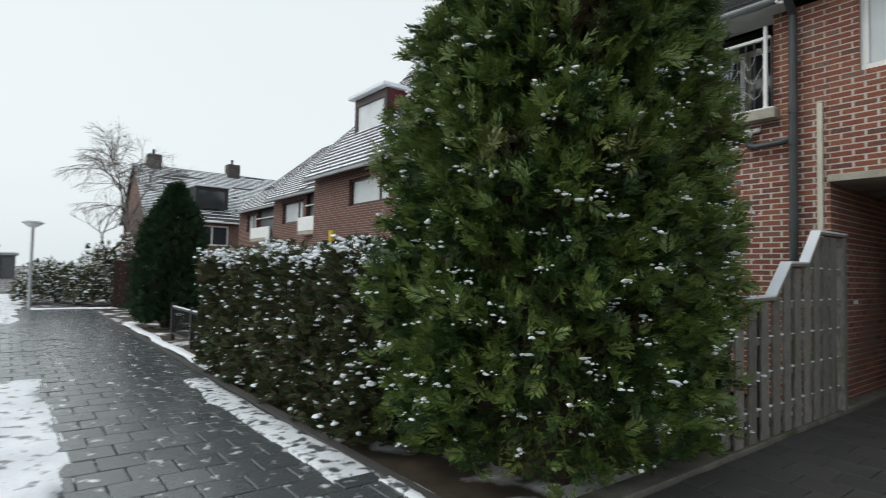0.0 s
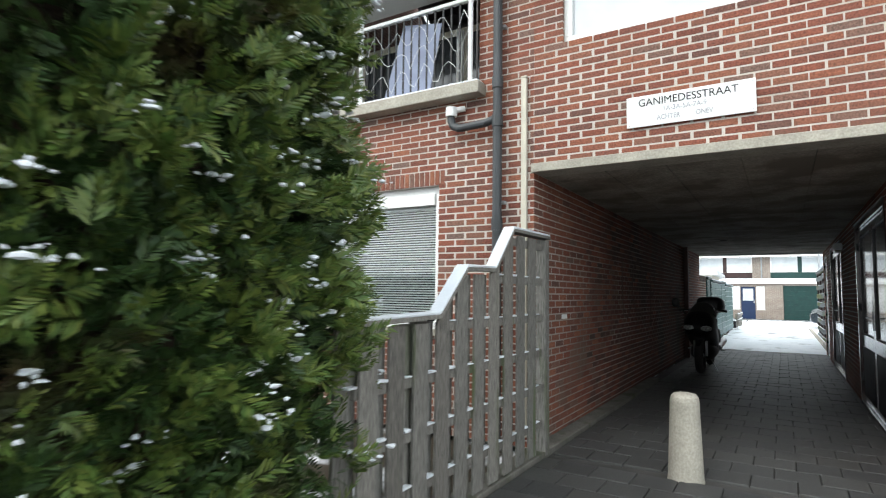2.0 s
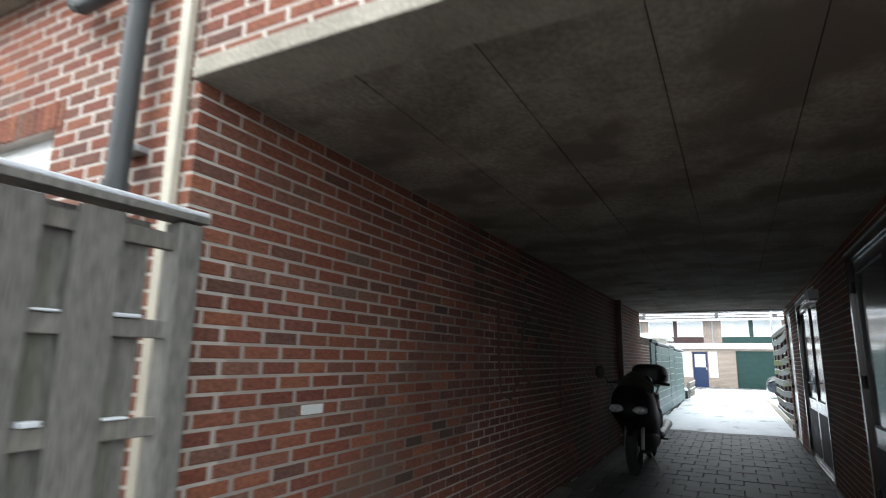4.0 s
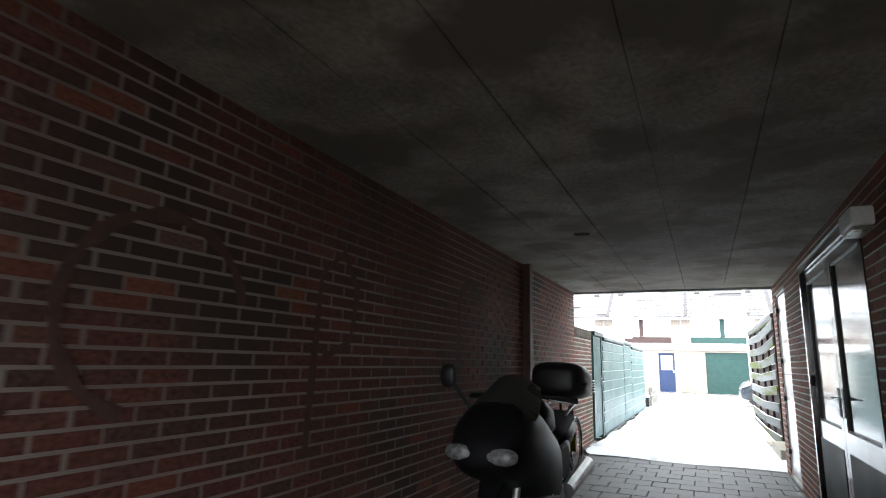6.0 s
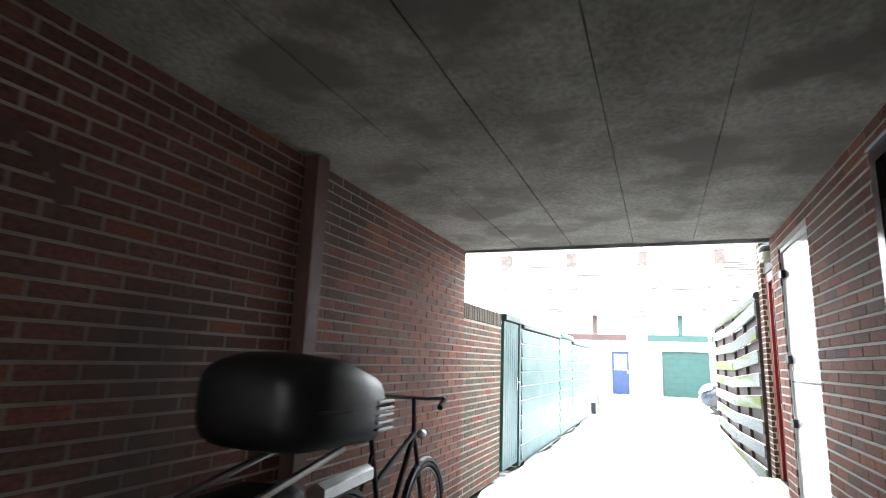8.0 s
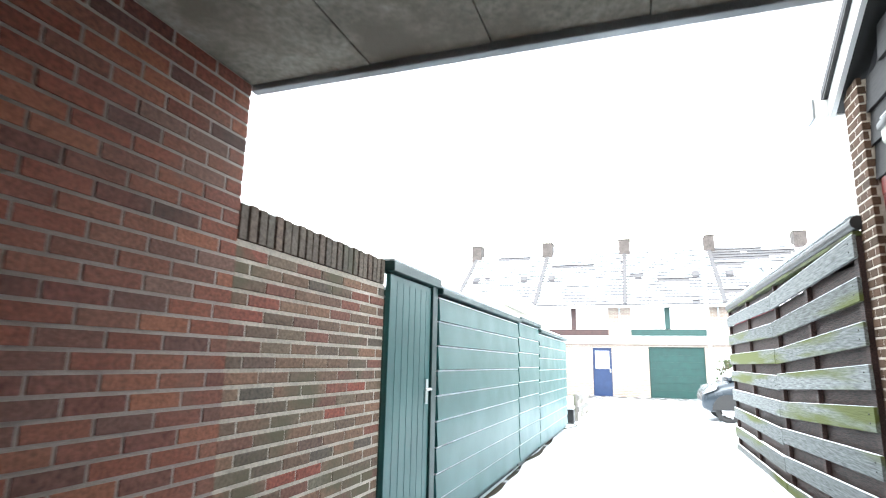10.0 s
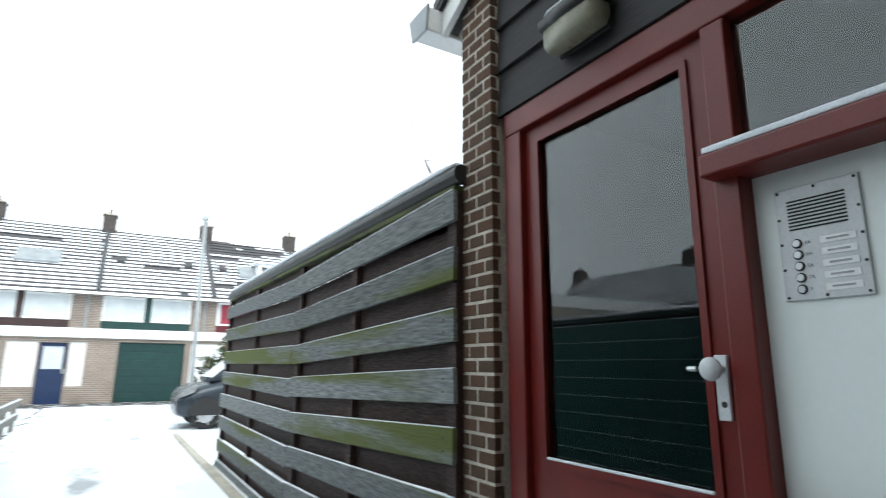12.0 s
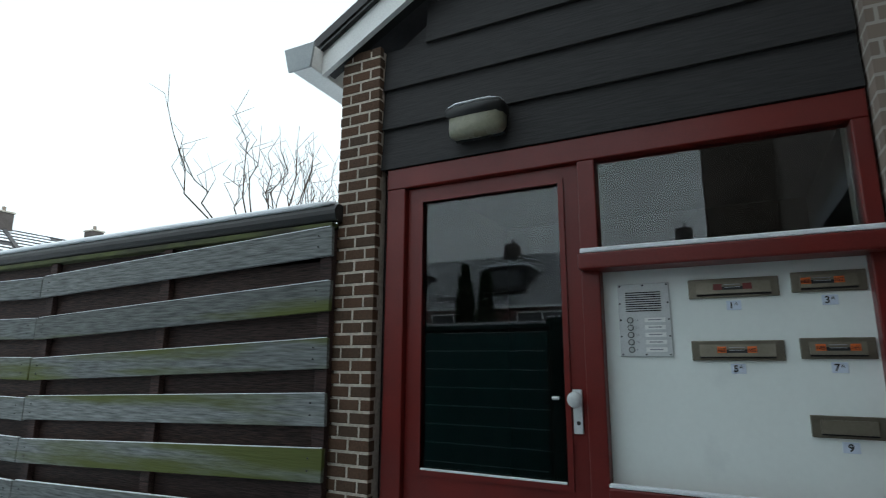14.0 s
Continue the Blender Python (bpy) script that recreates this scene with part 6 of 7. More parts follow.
part("handle_plate", bx(0.0355, 0.042, 13.895, 13.945, 0.98, 1.16, 0.002), STEEL, shed_door)


def plank_shed(y0, y1, h, label, boards=9):
    s = thing("garden_shed", (-1.2, (y0 + y1) / 2, 0), label, "shed", "green sheds along the alley")
    part("core", bx(-2.4, 0.02, y0 + 0.02, y1 - 0.02, 0.0, h - 0.02), GREEN_DK, s)
    for k in range(boards):
        z = 0.06 + k * (h - 0.08) / boards
        zt = z + (h - 0.08) / boards - 0.012
        part("plank", prism([(0.022, z), (0.058, z + 0.004), (0.044, zt), (0.022, zt)], "y", y0 + 0.005, y1 - 0.005), GREEN, s)
        part("ledge_frost", bx(0.024, 0.043, y0 + 0.01, y1 - 0.01, zt + 0.0005, zt + 0.0115), SNOW, s)
    part("roof", bx(-2.5, 0.09, y0 - 0.02, y1 + 0.02, h, h + 0.05, 0.01), GREEN_DK, s)
    part("roof_snow", bx(-2.48, 0.075, y0, y1, h + 0.051, h + 0.085, 0.015), SNOW, s, "snow on the flat roof")
    return s


plank_shed(14.14, 17.3, 1.83, "green painted plank shed with snow on its roof")
plank_shed(17.34, 18.92, 1.86, "green painted plank shed with snow on its roof")
plank_shed(18.95, 22.4, 1.79, "green painted plank shed with snow on its roof")
gs = thing("gable_shed", (-2.2, 20, 0), "low shed with a snowy overhanging roof", "shed")
part("body", bx(-4.0, -0.3, 18.0, 20.6, 0, 2.15), CREAM, gs)
part("roof_edge", bx(-4.2, -0.1, 17.8, 20.8, 2.15, 2.25, 0.01), WHITE, gs)
part("roof_snow", bx(-4.15, -0.15, 17.85, 20.75, 2.251, 2.32, 0.02), SNOW, gs)
lf = thing("low_fence", (0.1, 25.3, 0), "low timber rail fence capped with snow", "fence")
for y in (23.6, 25.0, 26.4):
    part("post", bx(0.05, 0.15, y, y + 0.1, 0, 0.62, 0.006), TIMBER, lf)
for z in (0.22, 0.48):
    part("rail", bx(0.155, 0.19, 23.5, 26.6, z, z + 0.12, 0.004), TIMBER, lf)
    part("rail_snow", bx(0.156, 0.189, 23.5, 26.6, z + 0.121, z + 0.145, 0.005), SNOW, lf)
blk = thing("timber_block", (0.0, 23.4, 0), "dark timber block with snow on top", "block")
part("block", bx(-0.5, 0.1, 23.1, 23.45, 0, 0.3, 0.01), BLACK, blk)
part("block_snow", bx(-0.5, 0.1, 23.1, 23.45, 0.301, 0.36, 0.015), SNOW, blk)

# ---------------------------------------------------------------- entrance shed with the red door
RX = 3.1
wall_porch = structure("wall_porch", bx(RX + 0.12, RX + 0.2, 11.75, 12.0, 0, 2.5), MORTAR, "brick return wall of the entrance", "wall")
structure("wall_porch_side", bx(3.0, RX + 0.13, PE - 0.0, 11.93, 0, 4.4), BRICK_FAR, "brown brick corner beside the entrance", "wall")
pillar = structure("brick_pillar", bx(RX - 0.045, RX + 0.22, 14.115, 14.365, 0, 3.24), MORTAR_PALE, "narrow brown brick pillar beside the red door", "pillar")
structure("wall_porch_back", bx(RX + 0.25, 7.0, 14.115, 14.36, 0, 3.1), BRICK_FAR, "brick side wall of the entrance", "wall")
# dark lining added so the entrance behind the glass reads as unlit
structure("wall_porch_lining", bx(RX + 0.13, RX + 1.9, 14.085, 14.112, 0.14, 2.6), DARK_ROOM, "lining added inside the entrance, coloured near-black to look unlit", "wall")
structure("wall_porch_inner", bx(RX + 1.9, RX + 2.0, 11.93, 14.11, 0, 3.1), DARK_ROOM, "wall inside the entrance, coloured near-black to look unlit", "wall")
structure("wall_porch_return", bx(RX + 0.13, RX + 2.0, 11.80, 11.93, 0, 3.1), DARK_ROOM, "wall inside the entrance, coloured near-black to look unlit", "wall")
structure("floor_porch", bx(RX + 0.0, RX + 1.9, 11.93, 14.11, 0.02, 0.14), DARK_ROOM, "floor inside the entrance, coloured near-black to look unlit", "floor")
structure("ceiling_porch", bx(RX + 0.13, RX + 1.9, 11.93, 14.11, 2.6, 2.66), DARK_ROOM, "ceiling inside the entrance, coloured near-black to look unlit", "ceiling")
structure("door_step", bx(RX - 0.28, RX - 0.01, 12.9, 14.1, 0, 0.15, 0.01), LINTEL, "concrete doorstep", "step")

fr = thing("door_red_frame", (RX, 13.0, 0.15), "dark red painted timber door frame", "door frame", kind="structure")
part("head", bx(RX, RX + 0.1, 11.94, 14.075, 2.402, 2.517, 0.006), RED, fr)
part("jamb", bx(RX + 0.002, RX + 0.1, 13.96, 14.073, 0.15, 2.402, 0.006), RED, fr)
# black filler strip paints in the shade of the gap beside the pillar
part("gap_shade_strip", bx(RX + 0.05, RX + 0.11, 14.074, 14.117, 0.15, 2.5), BLACK, fr)
part("mullion", bx(RX + 0.002, RX + 0.1, 12.962, 13.042, 0.15, 2.402, 0.006), RED, fr)
part("jamb", bx(RX + 0.002, RX + 0.1, 11.94, 12.0, 0.15, 2.402, 0.006), RED, fr)
part("transom_sill", bx(RX - 0.07, RX + 0.08, 11.94, 13.04, 1.885, 1.955, 0.008), RED, fr)
part("sill_snow", bx(RX - 0.065, RX + 0.02, 11.95, 13.03, 1.956, 1.978, 0.006), SNOW, fr, "snow lying on the sill")
part("transom_pane", bx(RX + 0.045, RX + 0.052, 12.0, 12.962, 1.956, 2.402), GLASS, fr, "dark reflecting window pane")
part("lower_rail", bx(RX - 0.03, RX + 0.06, 12.0, 12.962, 0.91, 0.995, 0.006), RED, fr)
part("rail_snow", bx(RX - 0.028, RX + 0.01, 12.0, 12.962, 0.996, 1.01, 0.004), SNOW, fr)
part("lower_panel", bx(RX + 0.02, RX + 0.05, 12.0, 12.962, 0.15, 0.91), RED, fr)
door = thing("door_red", (RX, 13.5, 0.16), "dark red door with one large glass pane", "door", kind="structure")
part("door_leaf", wall_with_holes(13.044, 13.957, 0.16, 2.399, [(13.13, 13.872, 0.968, 2.328)], "x", RX + 0.035, RX + 0.08), RED, door)
part("glazing_bead", wall_with_holes(13.115, 13.885, 0.955, 2.342, [(13.14, 13.864, 0.98, 2.318)], "x", RX + 0.024, RX + 0.0345), RED, door)
part("pane", bx(RX + 0.05, RX + 0.056, 13.125, 13.877, 0.964, 2.332), GLASS, door, "dark reflecting glass pane")
part("bead_snow", bx(RX + 0.022, RX + 0.034, 13.145, 13.86, 0.9805, 0.99, 0.003), SNOW, door)
part("lock_plate", bx(RX + 0.022, RX + 0.0345, 13.067, 13.107, 1.19, 1.375, 0.003), PLATE, door, "worn metal lock plate")
kb = blob((RX - 0.03, 13.085, 1.335), (0.022, 0.034, 0.034), 10)
part("knob", kb, PLATE, door, "round metal door knob", smooth=True)
part("knob_stem", rods([(RX + 0.022, 13.085, 1.335), (RX - 0.03, 13.085, 1.335)], 0.012, 10), PLATE, door)
part("keyhole", rods([(RX + 0.0205, 13.085, 1.235), (RX + 0.022, 13.085, 1.235)], 0.009, 10), BLACK, door)
part("inner_bolt", rods([(RX + 0.03, 13.17, 1.335), (RX + 0.03, 13.2, 1.335)], 0.008, 8), STEEL, door)

PX = RX + 0.045      # the recessed board
pan = thing("entrance_board", (PX, 12.5, 1.0), "off-white painted board beside the red door", "board")
part("board", bx(PX + 0.02, PX + 0.045, 12.001, 12.961, 0.96, 1.90), PANEL, pan)

ic = thing("intercom", (PX, 12.795, 1.515), "aluminium intercom plate with speaker grille and five buttons", "intercom")
part("plate", bx(PX + 0.011, PX + 0.0195, 12.69, 12.9, 1.515, 1.825, 0.003), PLATE, ic)
for k in range(9):
    part("grille_slot", bx(PX + 0.009, PX + 0.0112, 12.725, 12.868, 1.705 + k * 0.0098, 1.7095 + k * 0.0098), INK, ic)
for k in range(5):
    z = 1.668 - k * 0.031
    part("button", rods([(PX + 0.011, 12.853, z), (PX + 0.004, 12.853, z)], 0.0095, 12), STEEL, ic)
    part("button_ring", rods([(PX + 0.0112, 12.853, z), (PX + 0.0085, 12.853, z)], 0.0135, 12), BLACK, ic)
    card = part("name_card", bx(PX + 0.0085, PX + 0.0112, 12.712, 12.795, z - 0.009, z + 0.009), WHITE, ic)
    part("name_bar", bx(PX + 0.0075, PX + 0.0087, 12.728, 12.78, z - 0.002, z + 0.003), FADED_INK, card)
    lettering("button_number", ("1A", "3A", "5A", "7A", "9")[k], 0.014, (PX + 0.0105, 12.835, z - 0.005), (90, 0, -90), FADED_INK, ic)
for y in (12.7, 12.795, 12.89):
    for z in (1.524, 1.816):
        part("screw", rods([(PX + 0.011, y, z), (PX + 0.0085, y, z)], 0.004, 8), INK, ic)
for y in (12.698, 12.892):
    for z in (1.60, 1.67, 1.74):
        part("screw", rods([(PX + 0.011, y, z), (PX + 0.0085, y, z)], 0.004, 8), INK, ic)


def letterbox(y, z, number, sticker, w=0.325, h=0.078, ends=None):
    """y: the end near the door; z: the top."""
    b = thing("letterbox", (PX, y - w / 2, z - h), "bronze coloured letter slot with a number card below", "letterbox", "letterboxes on the panel")
    part("plate", bx(PX + 0.008, PX + 0.0195, y - w, y, z - h, z, 0.003), BRASS, b)
    part("flap", prism([(PX - 0.006, z - h * 0.8), (PX + 0.008, z - h * 0.82), (PX + 0.008, z - h * 0.2), (PX + 0.002, z - h * 0.2)], "y", y - w + 0.03, y - 0.03), BRASS, b)
    part("slot_line", bx(PX + 0.003, PX + 0.0078, y - w + 0.03, y - 0.03, z - h * 0.88, z - h * 0.82), INK, b)
    if sticker:
        c = y - w * (0.5 if sticker == 1 else 0.42)
        st = part("sticker", prism([(PX - 0.004, z - h * 0.62), (PX + 0.001, z - h * 0.3), (PX + 0.004, z - h * 0.3), (PX - 0.001, z - h * 0.62)], "y", c - 0.07, c + 0.07), INK, b, "black advert sticker with orange ends")
        for s in (-1, 1):
            part("sticker_end", prism([(PX - 0.0052, z - h * 0.62), (PX - 0.0002, z - h * 0.3), (PX + 0.001, z - h * 0.3), (PX - 0.004, z - h * 0.62)], "y", c + s * 0.053 - 0.016, c + s * 0.053 + 0.016), ends or ORANGE, st)
            if not ends:
                lettering("sticker_word", "NEE", 0.019, (PX - 0.0062, c + s * 0.053 + 0.0148, z - h * 0.56), (100, 0, -90), INK, st, 0.82)
            part("sticker_text", prism([(PX - 0.0052, z - h * (0.43 + 0.07 * s)), (PX - 0.004, z - h * (0.40 + 0.07 * s)), (PX + 0.001, z - h * (0.40 + 0.07 * s)), (PX, z - h * (0.43 + 0.07 * s))], "y", c - 0.028, c + 0.028), FADED_INK, st)
    m = y - w * 0.5
    card = part("number_card", bx(PX + 0.0165, PX + 0.0198, m - 0.026, m + 0.026, z - h - 0.05, z - h - 0.012, 0.001), CARD, b, "white number card")
    lettering("number", number[0], 0.036, (PX + 0.0155, m + (0.018 if len(number) > 1 else 0.01), z - h - 0.043), (90, 0, -90), INK, b, 1.0, 0.02)
    if len(number) > 1:
        lettering("number_letter", number[1], 0.018, (PX + 0.0155, m - 0.003, z - h - 0.031), (90, 0, -90), INK, b)


letterbox(12.615, 1.827, "1A", 1, ends=RED)
letterbox(12.25, 1.835, "3A", 2, 0.24)
letterbox(12.62, 1.578, "5A", 1)
letterbox(12.245, 1.585, "7A", 1, 0.235)
letterbox(12.24, 1.305, "9", 0, 0.23)

# gable with dark boards
sid = thing("gable_siding", (RX, 13.0, 2.52), "black stained lapped boards above the red frame", "siding", kind="structure")
for k in range(6):
    z = 2.52 + k * 0.236
    zt = z + 0.25
    ya, yb = 11.94, 14.11
    if zt > 3.1:
        cut = (zt - 3.1) / 0.62
        yb = min(14.11, 14.45 - cut)
        ya = max(11.94, 11.6 + cut)
    if yb - ya > 0.2:
        part("board", prism([(RX - 0.012, z), (RX + 0.012, z), (RX + 0.03, zt), (RX + 0.012, zt)], "y", ya, yb), SIDING, sid)
part("backing", prism([(11.94, 2.52), (14.11, 2.52), (14.11, 3.2), (13.05, 3.85), (11.94, 3.2)], "x", RX + 0.031, RX + 0.12), SIDING, sid)
roofp = thing("porch_roof", (4.5, 13.05, 3.8), "small pitched roof with white barge boards and snow", "roof", kind="structure")
for s in (1, -1):
    cy = 13.05
    e, r = (cy + s * 1.43, 3.13), (cy, 3.94)
    part("barge_board", prism([(e[0], e[1]), (r[0], r[1] - 0.02), (r[0], r[1] + 0.16), (e[0], e[1] + 0.15)], "x", RX - 0.11, RX - 0.075), WHITE, roofp, "white painted barge board")
    part("roof_slab", prism([(e[0] + s * 0.05, e[1] + 0.16), (r[0], r[1] + 0.165), (r[0], r[1] + 0.23), (e[0] + s * 0.05, e[1] + 0.22)], "x", RX - 0.14, 7.0), ROOF_DARK, roofp)
    part("roof_snow", prism([(e[0] + s * 0.04, e[1] + 0.222), (r[0], r[1] + 0.232), (r[0], r[1] + 0.27), (e[0] + s * 0.04, e[1] + 0.255)], "x", RX - 0.12, 7.0), SNOW, roofp)
    part("verge", prism([(e[0], e[1] + 0.145), (r[0], r[1] + 0.155), (r[0], r[1] + 0.165), (e[0], e[1] + 0.16)], "x", RX - 0.14, RX + 0.1), BLACK, roofp)
    part("soffit", prism([(e[0] - s * 0.02, e[1] + 0.02), (r[0], r[1] - 0.02), (r[0], r[1]), (e[0] - s * 0.02, e[1] + 0.04)], "x", RX - 0.074, RX - 0.013), BLACK, roofp)
pg = thing("porch_gutter", (RX, 14.6, 3.1), "white box gutter under the porch roof", "gutter")
part("trough", prism([(14.49, 3.15), (14.63, 3.15), (14.67, 3.28), (14.47, 3.28)], "x", RX - 0.2, 7.0, 0.006), WHITE, pg)
part("end_stop", prism([(14.48, 3.14), (14.64, 3.14), (14.68, 3.29), (14.46, 3.29)], "x", RX - 0.215, RX - 0.201), ZINC, pg)

bl = thing("bulkhead_lamp", (RX, 13.51, 2.57), "hooded bulkhead wall lamp with snow on top", "lamp")
part("back_plate", bx(RX - 0.03, RX - 0.013, 13.37, 13.65, 2.59, 2.73, 0.008), BLACK, bl)
part("diffuser", loft([(13.365, RX - 0.06, 2.655, 0.03, 0.04), (13.385, RX - 0.075, 2.65, 0.05, 0.06), (13.51, RX - 0.08, 2.65, 0.055, 0.065), (13.635, RX - 0.075, 2.65, 0.05, 0.06), (13.655, RX - 0.06, 2.655, 0.03, 0.05)], 18, 0.6), DIFFUSER, bl, "yellowed ribbed lamp glass", smooth=True)
part("hood", loft([(13.355, RX - 0.06, 2.715, 0.04, 0.018), (13.37, RX - 0.07, 2.712, 0.069, 0.036), (13.51, RX - 0.075, 2.712, 0.074, 0.042), (13.65, RX - 0.07, 2.712, 0.069, 0.036), (13.665, RX - 0.06, 2.715, 0.04, 0.018)], 18, 0.7), BLACK, bl, smooth=True)
part("hood_snow", loft([(13.37, RX - 0.07, 2.747, 0.045, 0.006), (13.42, RX - 0.075, 2.752, 0.058, 0.01), (13.6, RX - 0.075, 2.752, 0.058, 0.01), (13.65, RX - 0.07, 2.747, 0.045, 0.006)]), SNOW, bl, smooth=True)

# ---------------------------------------------------------------- plank fence on the right of the alley
pf = thing("plank_fence", (3.0, 17.4, 0), "mossy grey horizontal plank fence with dark boards behind", "fence")
tops = [2.21, 1.91, 1.61, 1.335, 1.05, 0.76, 0.47, 0.20]
rng = random.Random(17)
for a, b, fall, da, db in ((14.345, 17.06, 0.0, 0.0, 0.108), (17.075, 20.4, 0.1, 0.012, 0.0)):
    for z in tops:
        q = [rng.uniform(-0.008, 0.008) for _ in range(4)]
        za, zb = z - fall - da + q[0], z - fall - db + q[1]
        hi = rng.uniform(0.152, 0.166)
        part("plank", prism([(a + q[0] * 0.5, za - hi), (b - 0.002, zb - hi), (b - 0.002, zb), (a + q[2] * 0.5, za)], "x", 2.985 + 0.004 * rng.random(), 3.012, 0.003), PLANK, pf)
        part("ledge_frost", prism([(a + 0.02, za + 0.0005), (b - 0.02, zb + 0.0005), (b - 0.02, zb + 0.004), (a + 0.02, za + 0.004)], "x", 2.991, 3.01), SNOW, pf)
        for yy, zy in ((a + 0.09, za), (b - 0.09, zb)):
            for zz in (zy - 0.05, zy - 0.11):
                part("nail", rods([(2.982, yy, zz), (2.988, yy, zz)], 0.005, 6), BLACK, pf)
        if z > 0.3:
            part("back_plank", prism([(a, za - 0.31), (b, zb - 0.31), (b, zb - 0.14), (a, za - 0.14)], "x", 3.055, 3.075, 0.002), PLANK_DARK, pf)
    part("back_plank", bx(3.055, 3.075, a, b, 2.03, 2.2, 0.002), PLANK_DARK, pf)
for y in (14.40, 15.7, 16.98, 18.7, 20.35):
    part("post", bx(3.013, 3.054, y - 0.04, y + 0.04, 0, 2.2, 0.004), PLANK_DARK, pf)
part("top_board", bx(3.0, 3.09, 14.36, 20.4, 2.205, 2.238, 0.004), PLANK_MOSS, pf, "mossy board under the tube")
part("top_tube", rods([(3.03, 14.33, 2.29), (3.03, 20.45, 2.29)], 0.05, 14), BLACK, pf, "black plastic gutter tube along the top")
bm = loft([(14.36, 3.035, 2.345, 0.04, 0.012), (14.5, 3.035, 2.347, 0.05, 0.02), (17, 3.035, 2.35, 0.05, 0.024), (20.3, 3.035, 2.347, 0.05, 0.02), (20.42, 3.035, 2.345, 0.04, 0.01)])
part("tube_snow", bm, SNOW, pf, "ridge of snow on the tube", smooth=True)
structure("kerb_alley", bx(2.82, 2.93, 14.4, 24.2, -0.02, 0.05, 0.01), LINTEL, "snowy concrete edging beside the fence", "kerb")


# ---------------------------------------------------------------- parked car
def car():
    c = thing("car", (4.8, 25.8, 0), "dark grey hatchback parked beyond the fence, frost on its windows", "car")
    y0, y1 = 24.95, 26.6
    yc = (y0 + y1) / 2

    def hull(rows, power):
        """A shell through cross sections along x: (x, bottom, top, half width)."""
        bm = loft([(x, yc, (lo + hi) / 2, w, (hi - lo) / 2) for x, lo, hi, w in rows], 28, power)
        for v in bm.verts:
            v.co = Vector((v.co.y, v.co.x, v.co.z))
        bmesh.ops.recalc_face_normals(bm, faces=bm.faces)
        return bm
    part("body", hull([(2.93, 0.36, 0.60, 0.58), (2.97, 0.28, 0.70, 0.70), (3.1, 0.24, 0.80, 0.78), (3.4, 0.22, 0.93, 0.82), (3.75, 0.2, 1.03, 0.825), (5.0, 0.2, 1.03, 0.825),
                       (6.2, 0.22, 1.0, 0.82), (6.5, 0.26, 0.92, 0.78), (6.64, 0.34, 0.78, 0.68)], 0.45), CAR_PAINT, c, smooth=True)
    part("cabin", hull([(3.56, 0.95, 1.06, 0.66), (3.85, 0.95, 1.28, 0.73), (4.15, 0.95, 1.49, 0.735), (4.6, 0.95, 1.58, 0.735), (5.6, 0.95, 1.555, 0.735), (6.15, 0.95, 1.42, 0.73), (6.42, 0.95, 1.08, 0.68)], 0.45), CAR_PAINT, c, smooth=True)
    for yy in (y0 + 0.082, y1 - 0.087):
        part("side_window", prism([(3.85, 1.08), (4.25, 1.45), (4.65, 1.51), (4.95, 1.51), (4.95, 1.06)], "y", yy, yy + 0.006), NET_GLASS, c)
        part("side_window", prism([(5.02, 1.05), (5.02, 1.51), (5.6, 1.49), (6.0, 1.36), (6.1, 1.06)], "y", yy, yy + 0.006), NET_GLASS, c)
    part("windscreen", prism([(3.58, 1.06), (4.13, 1.50), (4.10, 1.52), (3.53, 1.07)], "y", y0 + 0.16, y1 - 0.16), NET_GLASS, c, "frosted windscreen")
    part("roof_snow", prism([(4.3, 1.54), (4.6, 1.585), (5.7, 1.555), (6.0, 1.48), (5.7, 1.59), (4.6, 1.62)], "y", y0 + 0.2, y1 - 0.2), SNOW, c)
    for x in (3.5, 5.95):
        for yy in (y0 + 0.02, y1 - 0.2):
            bm = bmesh.new()
            ring(bm, (x, yy + 0.09, 0.3), 0.22, 0.08, "y")
            w = part("wheel", bm, RUBBER, c, smooth=True)
            rm = bmesh.new()
            rod(rm, (x, yy, 0.3), (x, yy + 0.18, 0.3), 0.16, None, 16)
            for k in range(5):
                a = k * 1.257
                rod(rm, (x, yy - 0.004, 0.3), (x + 0.2 * math.cos(a), yy - 0.004, 0.3 + 0.2 * math.sin(a)), 0.022, None, 6)
            part("rim", rm, STEEL, w)
        part("wheel_arch", prism([(x + 0.36 * math.cos(t), 0.3 + 0.36 * math.sin(t)) for t in [math.pi * k / 12 for k in range(13)]], "y", y0 - 0.004, y0 + 0.003), BLACK, c)
    for yy in (y0 + 0.1, y1 - 0.4):
        part("headlight", prism([(2.97, 0.66), (3.08, 0.82), (3.3, 0.91), (3.25, 0.77)], "y", yy - 0.104 if yy < 25.5 else yy + 0.2, yy + 0.2 if yy < 25.5 else yy + 0.405), LENS, c)
        part("mirror", blob((4.0, y0 - 0.06 if yy < 25.5 else y1 + 0.06, 1.05), (0.06, 0.09, 0.07), 8, 0, 1, 0.8), CAR_PAINT, c, smooth=True)
    part("door_handle", bx(4.75, 4.92, y0 - 0.015, y0 + 0.004, 0.86, 0.89, 0.004), STEEL, c)
    part("door_seam", bx(4.98, 4.988, y0 - 0.001, y0 + 0.003, 0.3, 1.0), BLACK, c)
    part("grille", bx(2.95, 2.98, y0 + 0.35, y1 - 0.35, 0.36, 0.5, 0.008), BLACK, c)


